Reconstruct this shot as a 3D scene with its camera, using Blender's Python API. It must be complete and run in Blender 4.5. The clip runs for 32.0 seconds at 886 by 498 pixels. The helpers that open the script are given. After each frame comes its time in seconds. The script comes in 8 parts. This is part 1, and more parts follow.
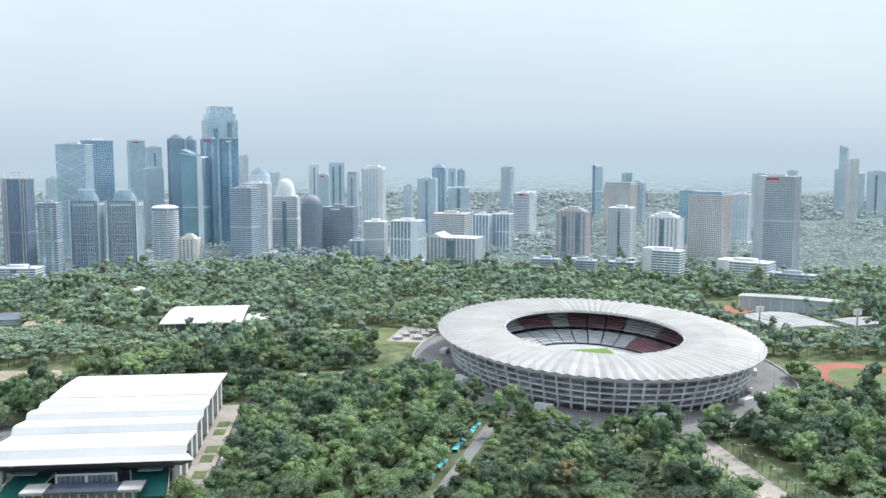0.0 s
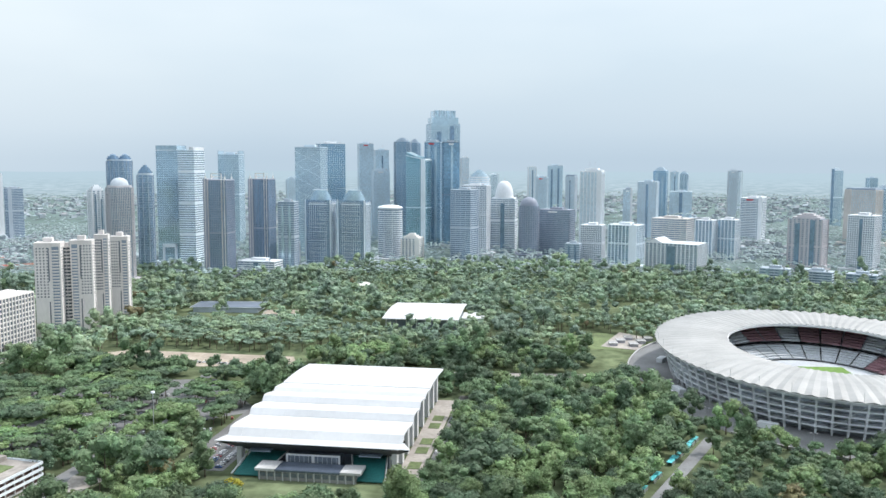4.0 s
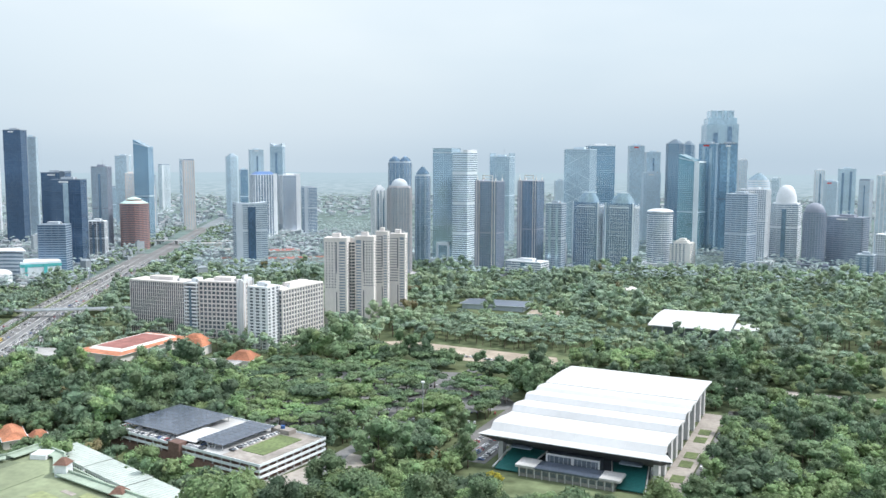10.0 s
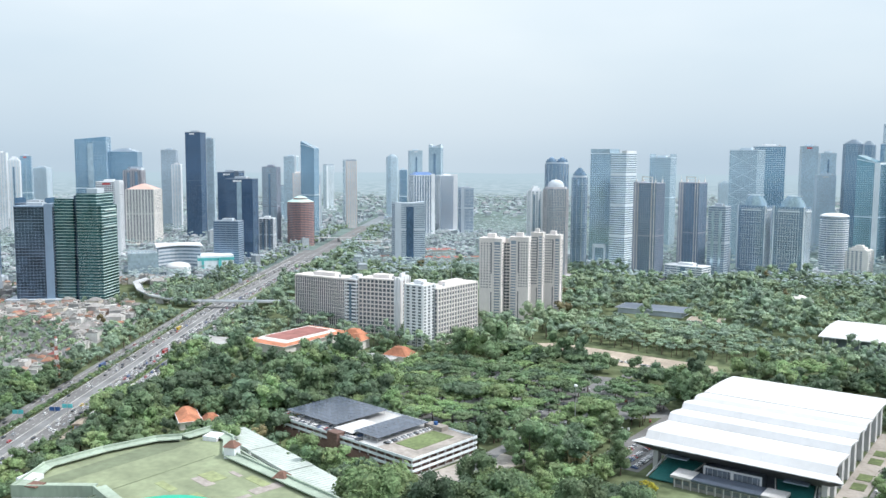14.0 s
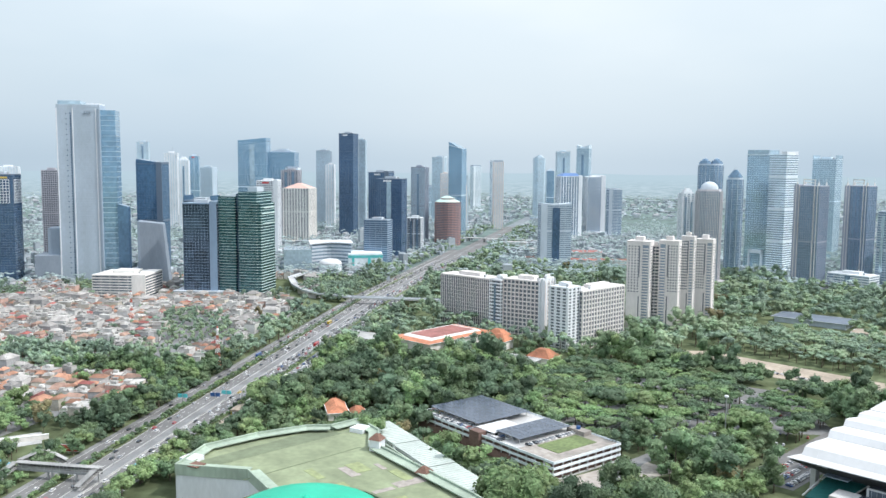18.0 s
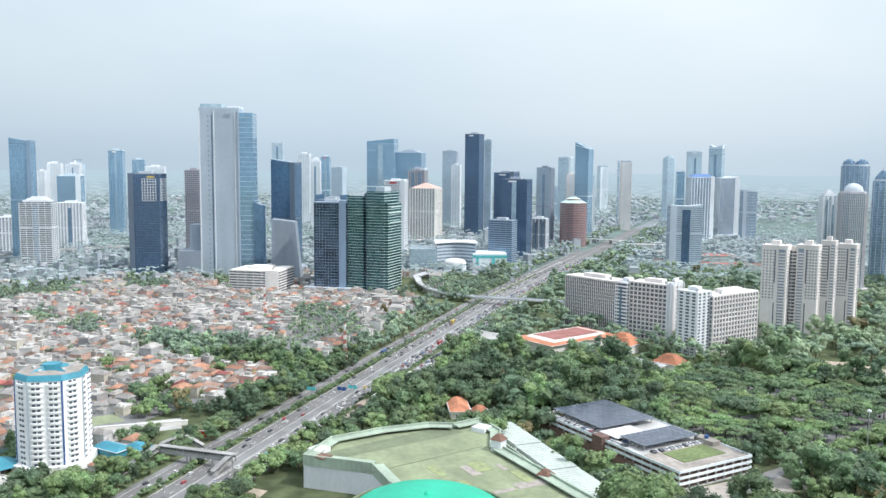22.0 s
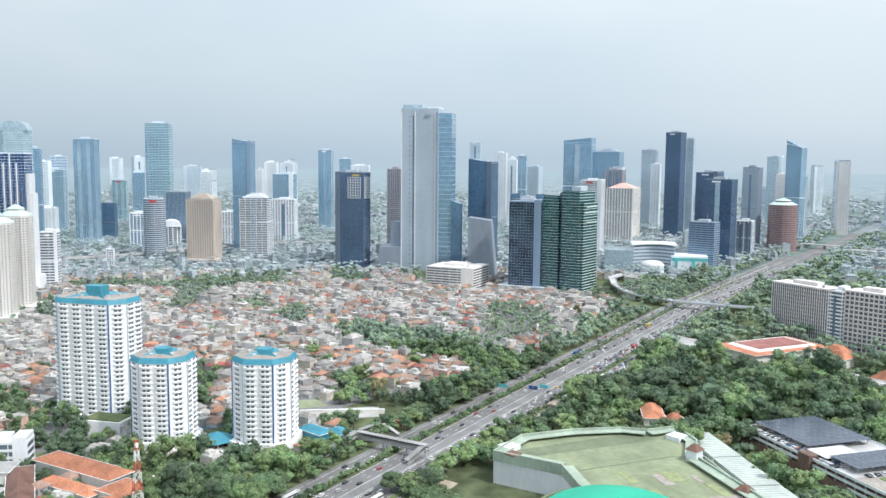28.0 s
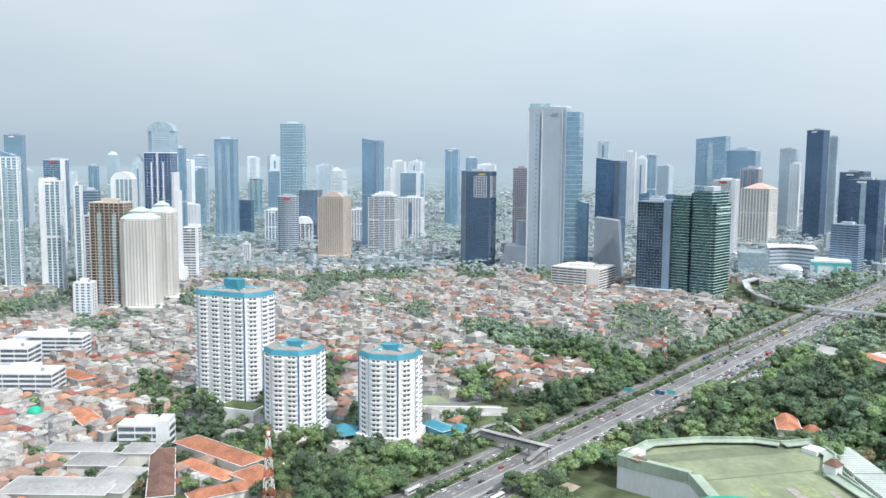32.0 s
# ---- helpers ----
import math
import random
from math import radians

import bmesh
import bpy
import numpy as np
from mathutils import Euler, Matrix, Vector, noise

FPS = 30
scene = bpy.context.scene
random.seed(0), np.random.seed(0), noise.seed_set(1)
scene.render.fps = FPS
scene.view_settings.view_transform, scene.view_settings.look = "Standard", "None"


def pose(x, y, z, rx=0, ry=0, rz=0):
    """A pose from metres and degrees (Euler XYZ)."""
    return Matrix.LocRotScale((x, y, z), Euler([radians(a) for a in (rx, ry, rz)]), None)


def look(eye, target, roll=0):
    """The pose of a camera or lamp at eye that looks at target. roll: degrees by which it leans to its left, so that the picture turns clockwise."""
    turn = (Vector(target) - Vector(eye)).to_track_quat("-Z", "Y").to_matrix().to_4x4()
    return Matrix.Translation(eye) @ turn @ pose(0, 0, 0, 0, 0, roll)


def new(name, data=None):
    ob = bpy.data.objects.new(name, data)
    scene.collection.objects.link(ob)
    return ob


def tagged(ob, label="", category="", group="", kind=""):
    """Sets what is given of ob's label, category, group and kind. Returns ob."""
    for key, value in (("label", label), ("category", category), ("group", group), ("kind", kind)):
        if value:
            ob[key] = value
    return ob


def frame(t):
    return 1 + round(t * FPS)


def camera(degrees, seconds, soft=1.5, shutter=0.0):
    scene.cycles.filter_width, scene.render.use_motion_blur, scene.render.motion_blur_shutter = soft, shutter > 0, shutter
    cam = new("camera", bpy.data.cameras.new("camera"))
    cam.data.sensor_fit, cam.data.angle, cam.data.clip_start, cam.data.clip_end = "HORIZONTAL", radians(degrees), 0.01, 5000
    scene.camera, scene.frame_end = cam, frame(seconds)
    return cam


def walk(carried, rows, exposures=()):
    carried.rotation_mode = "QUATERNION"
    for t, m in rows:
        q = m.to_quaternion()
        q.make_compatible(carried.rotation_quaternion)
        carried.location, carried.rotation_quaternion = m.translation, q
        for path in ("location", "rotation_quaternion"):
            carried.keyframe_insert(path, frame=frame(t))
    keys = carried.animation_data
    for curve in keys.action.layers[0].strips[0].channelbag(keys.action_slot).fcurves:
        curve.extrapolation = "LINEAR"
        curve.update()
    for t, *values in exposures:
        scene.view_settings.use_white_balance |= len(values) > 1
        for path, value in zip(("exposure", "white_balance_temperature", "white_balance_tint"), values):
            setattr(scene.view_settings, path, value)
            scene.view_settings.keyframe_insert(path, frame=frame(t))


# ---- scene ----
# camera and its slow turn above the park
cam = camera(54.14, 32.0)
EYE_Z = 195.0
walk(cam, [
    (0.0, pose(0, 0, EYE_Z, 83.90, -0.04, -0.00)),
    (0.5, pose(0, 0, EYE_Z, 83.91, -0.08, 1.28)),
    (1.0, pose(0, 0, EYE_Z, 83.93, -0.07, 2.88)),
    (1.5, pose(0, 0, EYE_Z, 83.97, -0.12, 5.01)),
    (2.0, pose(0, 0, EYE_Z, 84.00, -0.12, 7.08)),
    (2.5, pose(0, 0, EYE_Z, 84.01, -0.14, 8.96)),
    (3.0, pose(0, 0, EYE_Z, 84.05, -0.20, 10.89)),
    (3.5, pose(0, 0, EYE_Z, 84.05, -0.19, 12.69)),
    (5.5, pose(0, 0, EYE_Z, 84.09, -0.10, 18.82)),
    (6.0, pose(0, 0, EYE_Z, 84.10, -0.13, 20.41)),
    (7.0, pose(0, 0, EYE_Z, 84.11, -0.16, 23.44)),
    (8.0, pose(0, 0, EYE_Z, 84.13, -0.15, 26.36)),
    (9.0, pose(0, 0, EYE_Z, 84.14, -0.16, 29.14)),
    (10.0, pose(0, 0, EYE_Z, 84.14, -0.21, 31.88)),
    (11.0, pose(0, 0, EYE_Z, 84.15, -0.16, 34.62)),
    (12.0, pose(0, 0, EYE_Z, 84.15, -0.21, 37.34)),
    (13.0, pose(0, 0, EYE_Z, 84.15, -0.25, 39.99)),
    (13.5, pose(0, 0, EYE_Z, 84.14, -0.27, 40.92)),
    (14.0, pose(0, 0, EYE_Z, 84.15, -0.30, 42.16)),
    (14.5, pose(0, 0, EYE_Z, 84.15, -0.33, 43.40)),
    (16.5, pose(0, 0, EYE_Z, 84.15, -0.39, 48.38)),
    (17.0, pose(0, 0, EYE_Z, 84.14, -0.40, 49.61)),
    (18.0, pose(0, 0, EYE_Z, 84.14, -0.46, 51.81)),
    (19.0, pose(0, 0, EYE_Z, 84.14, -0.47, 53.90)),
    (20.0, pose(0, 0, EYE_Z, 84.12, -0.49, 56.02)),
    (21.0, pose(0, 0, EYE_Z, 84.11, -0.51, 58.06)),
    (22.0, pose(0, 0, EYE_Z, 84.10, -0.46, 60.06)),
    (23.0, pose(0, 0, EYE_Z, 84.10, -0.49, 62.09)),
    (24.0, pose(0, 0, EYE_Z, 84.10, -0.48, 64.16)),
    (24.5, pose(0, 0, EYE_Z, 84.08, -0.50, 65.29)),
    (26.5, pose(0, 0, EYE_Z, 84.01, -0.47, 69.56)),
    (27.0, pose(0, 0, EYE_Z, 84.00, -0.45, 70.69)),
    (28.0, pose(0, 0, EYE_Z, 83.95, -0.45, 72.93)),
    (29.0, pose(0, 0, EYE_Z, 83.93, -0.44, 75.15)),
    (30.0, pose(0, 0, EYE_Z, 83.90, -0.46, 77.26)),
    (31.0, pose(0, 0, EYE_Z, 83.87, -0.41, 79.28)),
    (32.0, pose(0, 0, EYE_Z, 83.83, -0.43, 81.22)),
], [(0.0, 0.60), (24.5, 0.60), (28.0, 0.53), (32.0, 0.52)])

# daylight: high hazy sun off to the right of the stadium, bright veiled sky
SUN_AZ, SUN_EL = -52.0, 50.0     # degrees left of +Y, degrees above the horizon
world = bpy.data.worlds.new("world")
scene.world = world
world.use_nodes = True
wn, wl = world.node_tree.nodes, world.node_tree.links
wn.clear()


def wnode(kind, **kw):
    n = wn.new(kind)
    for k, v in kw.items():
        n.inputs[k].default_value = v
    return n


sky = wn.new("ShaderNodeTexSky")
sky.sky_type, sky.sun_disc = "NISHITA", False
sky.sun_elevation, sky.sun_rotation = radians(SUN_EL), radians(-SUN_AZ)
sky.air_density, sky.dust_density, sky.altitude = 1.3, 6.0, 100
w_co = wn.new("ShaderNodeTexCoord")
w_sep = wn.new("ShaderNodeSeparateXYZ")
wl.new(w_co.outputs["Generated"], w_sep.inputs[0])
w_ramp = wn.new("ShaderNodeValToRGB")
w_ramp.color_ramp.elements[0].position, w_ramp.color_ramp.elements[0].color = 0.0, (0.475, 0.592, 0.70, 1)
w_ramp.color_ramp.elements[1].position, w_ramp.color_ramp.elements[1].color = 0.5, (0.90, 1.02, 1.17, 1)
w_top = w_ramp.color_ramp.elements.new(1.0)
w_top.color = (1.38, 1.50, 1.63, 1)
for p_, c_ in ((0.03, (0.525, 0.642, 0.747)), (0.12, (0.58, 0.70, 0.803)), (0.22, (0.648, 0.76, 0.858))):
    e_ = w_ramp.color_ramp.elements.new(p_)
    e_.color = (*c_, 1)
wl.new(w_sep.outputs["Z"], w_ramp.inputs[0])
# thin uneven cloud veil
w_map = wn.new("ShaderNodeMapping")
w_map.inputs["Scale"].default_value = (1.6, 1.6, 5.0)
wl.new(w_co.outputs["Generated"], w_map.inputs[0])
w_noise = wnode("ShaderNodeTexNoise", Scale=1.5, Detail=4.0, Roughness=0.45)
wl.new(w_map.outputs[0], w_noise.inputs["Vector"])
w_cl = wn.new("ShaderNodeMapRange")
w_cl.inputs["From Min"].default_value, w_cl.inputs["From Max"].default_value = 0.38, 0.72
wl.new(w_noise.outputs["Fac"], w_cl.inputs["Value"])
w_hi = wn.new("ShaderNodeMapRange")
w_hi.inputs["From Min"].default_value, w_hi.inputs["From Max"].default_value, w_hi.inputs["To Max"].default_value = 0.02, 0.2, 0.6
wl.new(w_sep.outputs["Z"], w_hi.inputs["Value"])
w_amt = wn.new("ShaderNodeMath")
w_amt.operation = "MULTIPLY"
wl.new(w_cl.outputs[0], w_amt.inputs[0])
wl.new(w_hi.outputs[0], w_amt.inputs[1])
# the cloud is brightest ahead over the highway
w_dot = wn.new("ShaderNodeVectorMath")
w_dot.operation = "DOT_PRODUCT"
w_dot.inputs[1].default_value = (-0.67, 0.66, 0.34)
wl.new(w_co.outputs["Generated"], w_dot.inputs[0])
w_glow = wn.new("ShaderNodeMapRange")
w_glow.interpolation_type = "SMOOTHSTEP"
w_glow.inputs["From Min"].default_value, w_glow.inputs["From Max"].default_value, w_glow.inputs["To Max"].default_value = 0.89, 1.0, 0.45
wl.new(w_dot.outputs["Value"], w_glow.inputs["Value"])
w_sum = wn.new("ShaderNodeMath")
w_sum.use_clamp = True
wl.new(w_amt.outputs[0], w_sum.inputs[0])
wl.new(w_glow.outputs[0], w_sum.inputs[1])
w_veil = wn.new("ShaderNodeMixRGB")
w_veil.inputs[2].default_value = (0.86, 0.92, 0.95, 1)
wl.new(w_sum.outputs[0], w_veil.inputs[0])
wl.new(w_ramp.outputs[0], w_veil.inputs[1])
# the veil is brighter towards the sun and duller away from it
w_side = wn.new("ShaderNodeVectorMath")
w_side.operation = "DOT_PRODUCT"
w_side.inputs[1].default_value = (0.5, 0.86, 0.0)
wl.new(w_co.outputs["Generated"], w_side.inputs[0])
w_gain = wn.new("ShaderNodeMapRange")
for k_, v_ in (("From Min", -0.8), ("From Max", -0.2), ("To Min", 0.90), ("To Max", 1.03)):
    w_gain.inputs[k_].default_value = v_
wl.new(w_side.outputs["Value"], w_gain.inputs["Value"])
w_tone = wn.new("ShaderNodeVectorMath")
w_tone.operation = "SCALE"
wl.new(w_veil.outputs[0], w_tone.inputs[0])
wl.new(w_gain.outputs[0], w_tone.inputs["Scale"])
w_bg1, w_bg2, w_mix = wnode("ShaderNodeBackground", Strength=0.10), wnode("ShaderNodeBackground", Strength=0.79), wnode("ShaderNodeMixShader", Fac=0.88)
w_out = wn.new("ShaderNodeOutputWorld")
wl.new(sky.outputs[0], w_bg1.inputs[0])
wl.new(w_tone.outputs[0], w_bg2.inputs[0])
wl.new(w_bg1.outputs[0], w_mix.inputs[1])
wl.new(w_bg2.outputs[0], w_mix.inputs[2])
wl.new(w_mix.outputs[0], w_out.inputs[0])

sun = new("sun", bpy.data.lights.new("sun", "SUN"))
sun.data.energy, sun.data.angle, sun.data.color = 2.2, radians(2.0), (1.0, 0.965, 0.935)
_a, _e = radians(SUN_AZ), radians(SUN_EL)
sun.matrix_world = look((0, 0, 900), (math.sin(_a) * math.cos(_e), -math.cos(_a) * math.cos(_e), 900 - math.sin(_e)))

# ---- materials ----
MAT = {}


def make(name, col, rough=0.8, metal=0.0, grain=(0.6, 0.15), stain=(0.05, 0.2), stretch=1.0, rnd=0.0, bump=0.0, spec=0.5, island=0.0):
    """A painted, mineral or metal surface: fine grain, broad stains, a little change from piece to piece."""
    m = bpy.data.materials.new(name)
    m.use_nodes = True
    n, l = m.node_tree.nodes, m.node_tree.links
    b = n["Principled BSDF"]
    b.inputs["Roughness"].default_value, b.inputs["Metallic"].default_value = rough, metal
    b.inputs["Specular IOR Level"].default_value = spec
    co = n.new("ShaderNodeTexCoord")
    mp = n.new("ShaderNodeMapping")
    mp.inputs["Scale"].default_value = (1, 1, stretch)
    l.new(co.outputs["Object"], mp.inputs[0])
    val = None
    for sc, am in (grain, stain):
        if am <= 0:
            continue
        t = n.new("ShaderNodeTexNoise")
        t.inputs["Scale"].default_value, t.inputs["Detail"].default_value = sc, 3
        l.new(mp.outputs[0], t.inputs["Vector"])
        r = n.new("ShaderNodeMapRange")
        r.inputs["From Min"].default_value, r.inputs["From Max"].default_value = 0.3, 0.7
        r.inputs["To Min"].default_value, r.inputs["To Max"].default_value = 1 - am, 1 + am
        l.new(t.outputs["Fac"], r.inputs["Value"])
        val = mul(n, l, val, r.outputs[0])
        if bump and (sc, am) == grain:
            bp = n.new("ShaderNodeBump")
            bp.inputs["Strength"].default_value, bp.inputs["Distance"].default_value = bump, 0.3
            l.new(t.outputs["Fac"], bp.inputs["Height"])
            l.new(bp.outputs[0], b.inputs["Normal"])
    for am, kind, out in ((rnd, "ShaderNodeObjectInfo", "Random"), (island, "ShaderNodeNewGeometry", "Random Per Island")):
        if am > 0:
            o = n.new(kind)
            r = n.new("ShaderNodeMapRange")
            r.inputs["To Min"].default_value, r.inputs["To Max"].default_value = 1 - am, 1 + am
            l.new(o.outputs[out], r.inputs["Value"])
            val = mul(n, l, val, r.outputs[0])
    hsv = n.new("ShaderNodeHueSaturation")
    hsv.inputs["Color"].default_value = (*col, 1)
    if val is not None:
        l.new(val, hsv.inputs["Value"])
    l.new(hsv.outputs[0], b.inputs["Base Color"])
    MAT[name] = m
    return m


def mul(n, l, a, b):
    if a is None:
        return b
    m = n.new("ShaderNodeMath")
    m.operation = "MULTIPLY"
    l.new(a, m.inputs[0])
    l.new(b, m.inputs[1])
    return m.outputs[0]


def glazing(name, col, metal=0.55, rough=0.12, vary=0.2, cell=(3.0, 3.0, 3.8)):
    """Coated facade glass: mirrors the sky, each pane a little different, drawn blinds here and there."""
    m = make(name, col, rough, metal, (0.02, 0.1), (0.006, 0.15))
    n, l = m.node_tree.nodes, m.node_tree.links
    b = n["Principled BSDF"]
    co = n.new("ShaderNodeTexCoord")
    dv = n.new("ShaderNodeVectorMath")
    dv.operation = "DIVIDE"
    dv.inputs[1].default_value = cell
    fl = n.new("ShaderNodeVectorMath")
    fl.operation = "FLOOR"
    wn_ = n.new("ShaderNodeTexWhiteNoise")
    l.new(co.outputs["Object"], dv.inputs[0])
    l.new(dv.outputs[0], fl.inputs[0])
    l.new(fl.outputs[0], wn_.inputs["Vector"])
    r = n.new("ShaderNodeMapRange")
    r.inputs["To Min"].default_value, r.inputs["To Max"].default_value = 1 - vary, 1 + vary
    l.new(wn_.outputs["Value"], r.inputs["Value"])
    hsv = next(x for x in n if x.bl_idname == "ShaderNodeHueSaturation")
    old = hsv.inputs["Value"].links[0].from_socket
    l.new(mul(n, l, old, r.outputs[0]), hsv.inputs["Value"])
    t = n.new("ShaderNodeTexNoise")
    t.inputs["Scale"].default_value = 0.12
    l.new(co.outputs["Object"], t.inputs["Vector"])
    bp = n.new("ShaderNodeBump")
    bp.inputs["Strength"].default_value, bp.inputs["Distance"].default_value = 0.03, 1.0
    l.new(t.outputs["Fac"], bp.inputs["Height"])
    l.new(bp.outputs[0], b.inputs["Normal"])
    return m


# facade paints; several greys are lifted and blued to put haze into far towers
W = dict(grain=(0.5, 0.06), stain=(0.04, 0.12), stretch=0.3, rnd=0.05)
make("white", (0.70, 0.73, 0.76), 0.7, **W)
make("cream", (0.70, 0.685, 0.655), 0.75, **W)
make("beige", (0.58, 0.55, 0.53), 0.8, **W)
make("tan", (0.56, 0.49, 0.43), 0.8, **W)
make("rose", (0.52, 0.50, 0.52), 0.8, **W)
make("rosew", (0.70, 0.665, 0.65), 0.8, **W)
make("stone", (0.50, 0.55, 0.60), 0.8, **W)
make("grey", (0.42, 0.485, 0.55), 0.75, **W)
make("dgrey", (0.24, 0.30, 0.37), 0.6, **W)
make("black", (0.12, 0.16, 0.215), 0.5, **W)
make("brown", (0.37, 0.37, 0.41), 0.8, **W)
make("plumg", (0.29, 0.32, 0.39), 0.7, **W)
make("navyw", (0.22, 0.31, 0.42), 0.5, **W)
make("bluew", (0.70, 0.76, 0.80), 0.6, **W)
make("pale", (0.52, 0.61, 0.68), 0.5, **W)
make("mint", (0.58, 0.68, 0.66), 0.6, **W)
make("red", (0.40, 0.13, 0.11), 0.7, **W)
make("bluecap", (0.10, 0.20, 0.42), 0.5, **W)
make("greencap", (0.50, 0.66, 0.62), 0.5, **W)
make("pinkcap", (0.62, 0.40, 0.35), 0.7, **W)
make("concrete", (0.44, 0.445, 0.445), 0.85, grain=(0.8, 0.15), stain=(0.06, 0.25), rnd=0.06)
make("roof_grey", (0.36, 0.36, 0.36), 0.9, grain=(0.4, 0.2), stain=(0.05, 0.3), rnd=0.15)
make("steel", (0.5, 0.52, 0.54), 0.4, 0.7)
make("dark", (0.03, 0.034, 0.04), 0.6)
make("sign_red", (0.6, 0.04, 0.04), 0.5)
make("sign_white", (0.8, 0.8, 0.8), 0.5)
make("gold_sign", (0.6, 0.45, 0.12), 0.4, 0.3)
glazing("g_blue", (0.27, 0.44, 0.58))
glazing("g_navy", (0.13, 0.235, 0.36), 0.45)
glazing("g_black", (0.10, 0.17, 0.28), 0.45)
glazing("g_dark", (0.16, 0.19, 0.23), 0.25, 0.2)
glazing("g_teal", (0.26, 0.45, 0.53))
# slate and steel: dark glass lightened by haze painted into the colour
glazing("g_slate", (0.30, 0.395, 0.485), 0.35, 0.18)
glazing("g_steel", (0.25, 0.365, 0.49), 0.45, 0.15)
glazing("g_royal", (0.03, 0.09, 0.22), 0.4, 0.12)
glazing("g_sky", (0.45, 0.60, 0.70), 0.7, 0.08)
# pale far glass: distance haze washed into the colour
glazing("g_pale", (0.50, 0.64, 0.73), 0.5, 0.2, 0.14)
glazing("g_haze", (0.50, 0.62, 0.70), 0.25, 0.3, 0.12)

make("tall_face", (0.37, 0.44, 0.51), 0.6, **W)
make("redband", (0.36, 0.20, 0.18), 0.8, **W)
make("slate_wall", (0.235, 0.28, 0.335), 0.7, **W)
# blotchy reflections painted as large random lighter and darker cells
glazing("g_refl_blotch", (0.075, 0.115, 0.17), 0.5, 0.1, 0.45, (9.0, 9.0, 11.0))
glazing("g_deep", (0.06, 0.155, 0.17), 0.6, 0.12, 0.35)
# near-black core colour: shade between the open floors of the unfinished tower
glazing("g_open_shade", (0.085, 0.07, 0.06), 0.1, 0.4)

# ---- helpers for meshes and parts ----
class Shape:
    """Collects simple solids into one mesh."""

    def __init__(self):
        self.v, self.f = [], []

    def add(self, verts, faces):
        k = len(self.v)
        self.v += [tuple(p) for p in verts]
        self.f += [tuple(i + k for i in f) for f in faces]
        return self

    def box(self, x0, x1, y0, y1, z0, z1, m=None):
        p = [(x, y, z) for z in (z0, z1) for x, y in ((x0, y0), (x1, y0), (x1, y1), (x0, y1))]
        if m is not None:
            p = [m @ Vector(q) for q in p]
        return self.add(p, [(3, 2, 1, 0), (4, 5, 6, 7), (0, 1, 5, 4), (1, 2, 6, 5), (2, 3, 7, 6), (3, 0, 4, 7)])

    def prism(self, poly, z0, z1, top=None):
        """A prism over a polygon; top: the polygon of its upper end, if another."""
        n = len(poly)
        tz = z1 if callable(z1) else (lambda x, y: z1)
        t = top or poly
        return self.add([(x, y, z0) for x, y in poly] + [(x, y, tz(x, y)) for x, y in t],
                        [tuple(range(n - 1, -1, -1)), tuple(range(n, 2 * n))] + [(i, (i + 1) % n, n + (i + 1) % n, n + i) for i in range(n)])

    def lathe(self, prof, n=24, sx=1.0, sy=1.0, cx=0.0, cy=0.0):
        """A turned form from (radius, height) pairs."""
        pts = [(cx + sx * r * math.cos(2 * math.pi * i / n), cy + sy * r * math.sin(2 * math.pi * i / n), z) for r, z in prof for i in range(n)]
        fs = [(k * n + i, k * n + (i + 1) % n, (k + 1) * n + (i + 1) % n, (k + 1) * n + i) for k in range(len(prof) - 1) for i in range(n)]
        fs.append(tuple(range((len(prof) - 1) * n, len(prof) * n)))
        return self.add(pts, fs)

    def beam(self, a, b, r, n=4):
        """A bar from a to b."""
        a, b = Vector(a), Vector(b)
        q = (b - a).to_track_quat("Z", "Y").to_matrix()
        ring = [q @ Vector((r * math.cos(2 * math.pi * (i + .5) / n), r * math.sin(2 * math.pi * (i + .5) / n), 0)) for i in range(n)]
        return self.add([a + c for c in ring] + [b + c for c in ring], [tuple(range(n - 1, -1, -1)), tuple(range(n, 2 * n))] + [(i, (i + 1) % n, n + (i + 1) % n, n + i) for i in range(n)])

    def mesh(self, name, *mats, smooth=False):
        me = bpy.data.meshes.new(name)
        me.from_pydata(self.v, [], self.f)
        for m in mats:
            me.materials.append(MAT[m] if isinstance(m, str) else m)
        if smooth:
            me.polygons.foreach_set("use_smooth", [True] * len(me.polygons))
        me.update()
        return me


def part(name, me, parent, label="", at=(0, 0, 0), rz=0.0):
    """Links a mesh as one part under a thing or a part."""
    ob = new(name, me)
    ob.parent = parent
    ob.location, ob.rotation_euler = at, (0, 0, radians(rz))
    if label:
        ob["label"] = label
    return ob


def thing(name, x, y, rz, label, category, group="", z=0.0, me=None):
    ob = new(name, me)
    ob.matrix_world = pose(x, y, z, 0, 0, rz)
    return tagged(ob, label, category, group)


def setting(name, me, label=""):
    ob = new(name, me)
    tagged(ob, label, "", "", "structure")
    return ob


def rect(w, d, cx=0.0, cy=0.0):
    return [(cx - w / 2, cy - d / 2), (cx + w / 2, cy - d / 2), (cx + w / 2, cy + d / 2), (cx - w / 2, cy + d / 2)]


def octo(w, d, c=0.22):
    a, b, e = w / 2, d / 2, c * min(w, d)
    return [(-a + e, -b), (a - e, -b), (a, -b + e), (a, b - e), (a - e, b), (-a + e, b), (-a, b - e), (-a, -b + e)]


def ellipse(w, d, n=20):
    return [(w / 2 * math.cos(2 * math.pi * i / n), d / 2 * math.sin(2 * math.pi * i / n)) for i in range(n)]


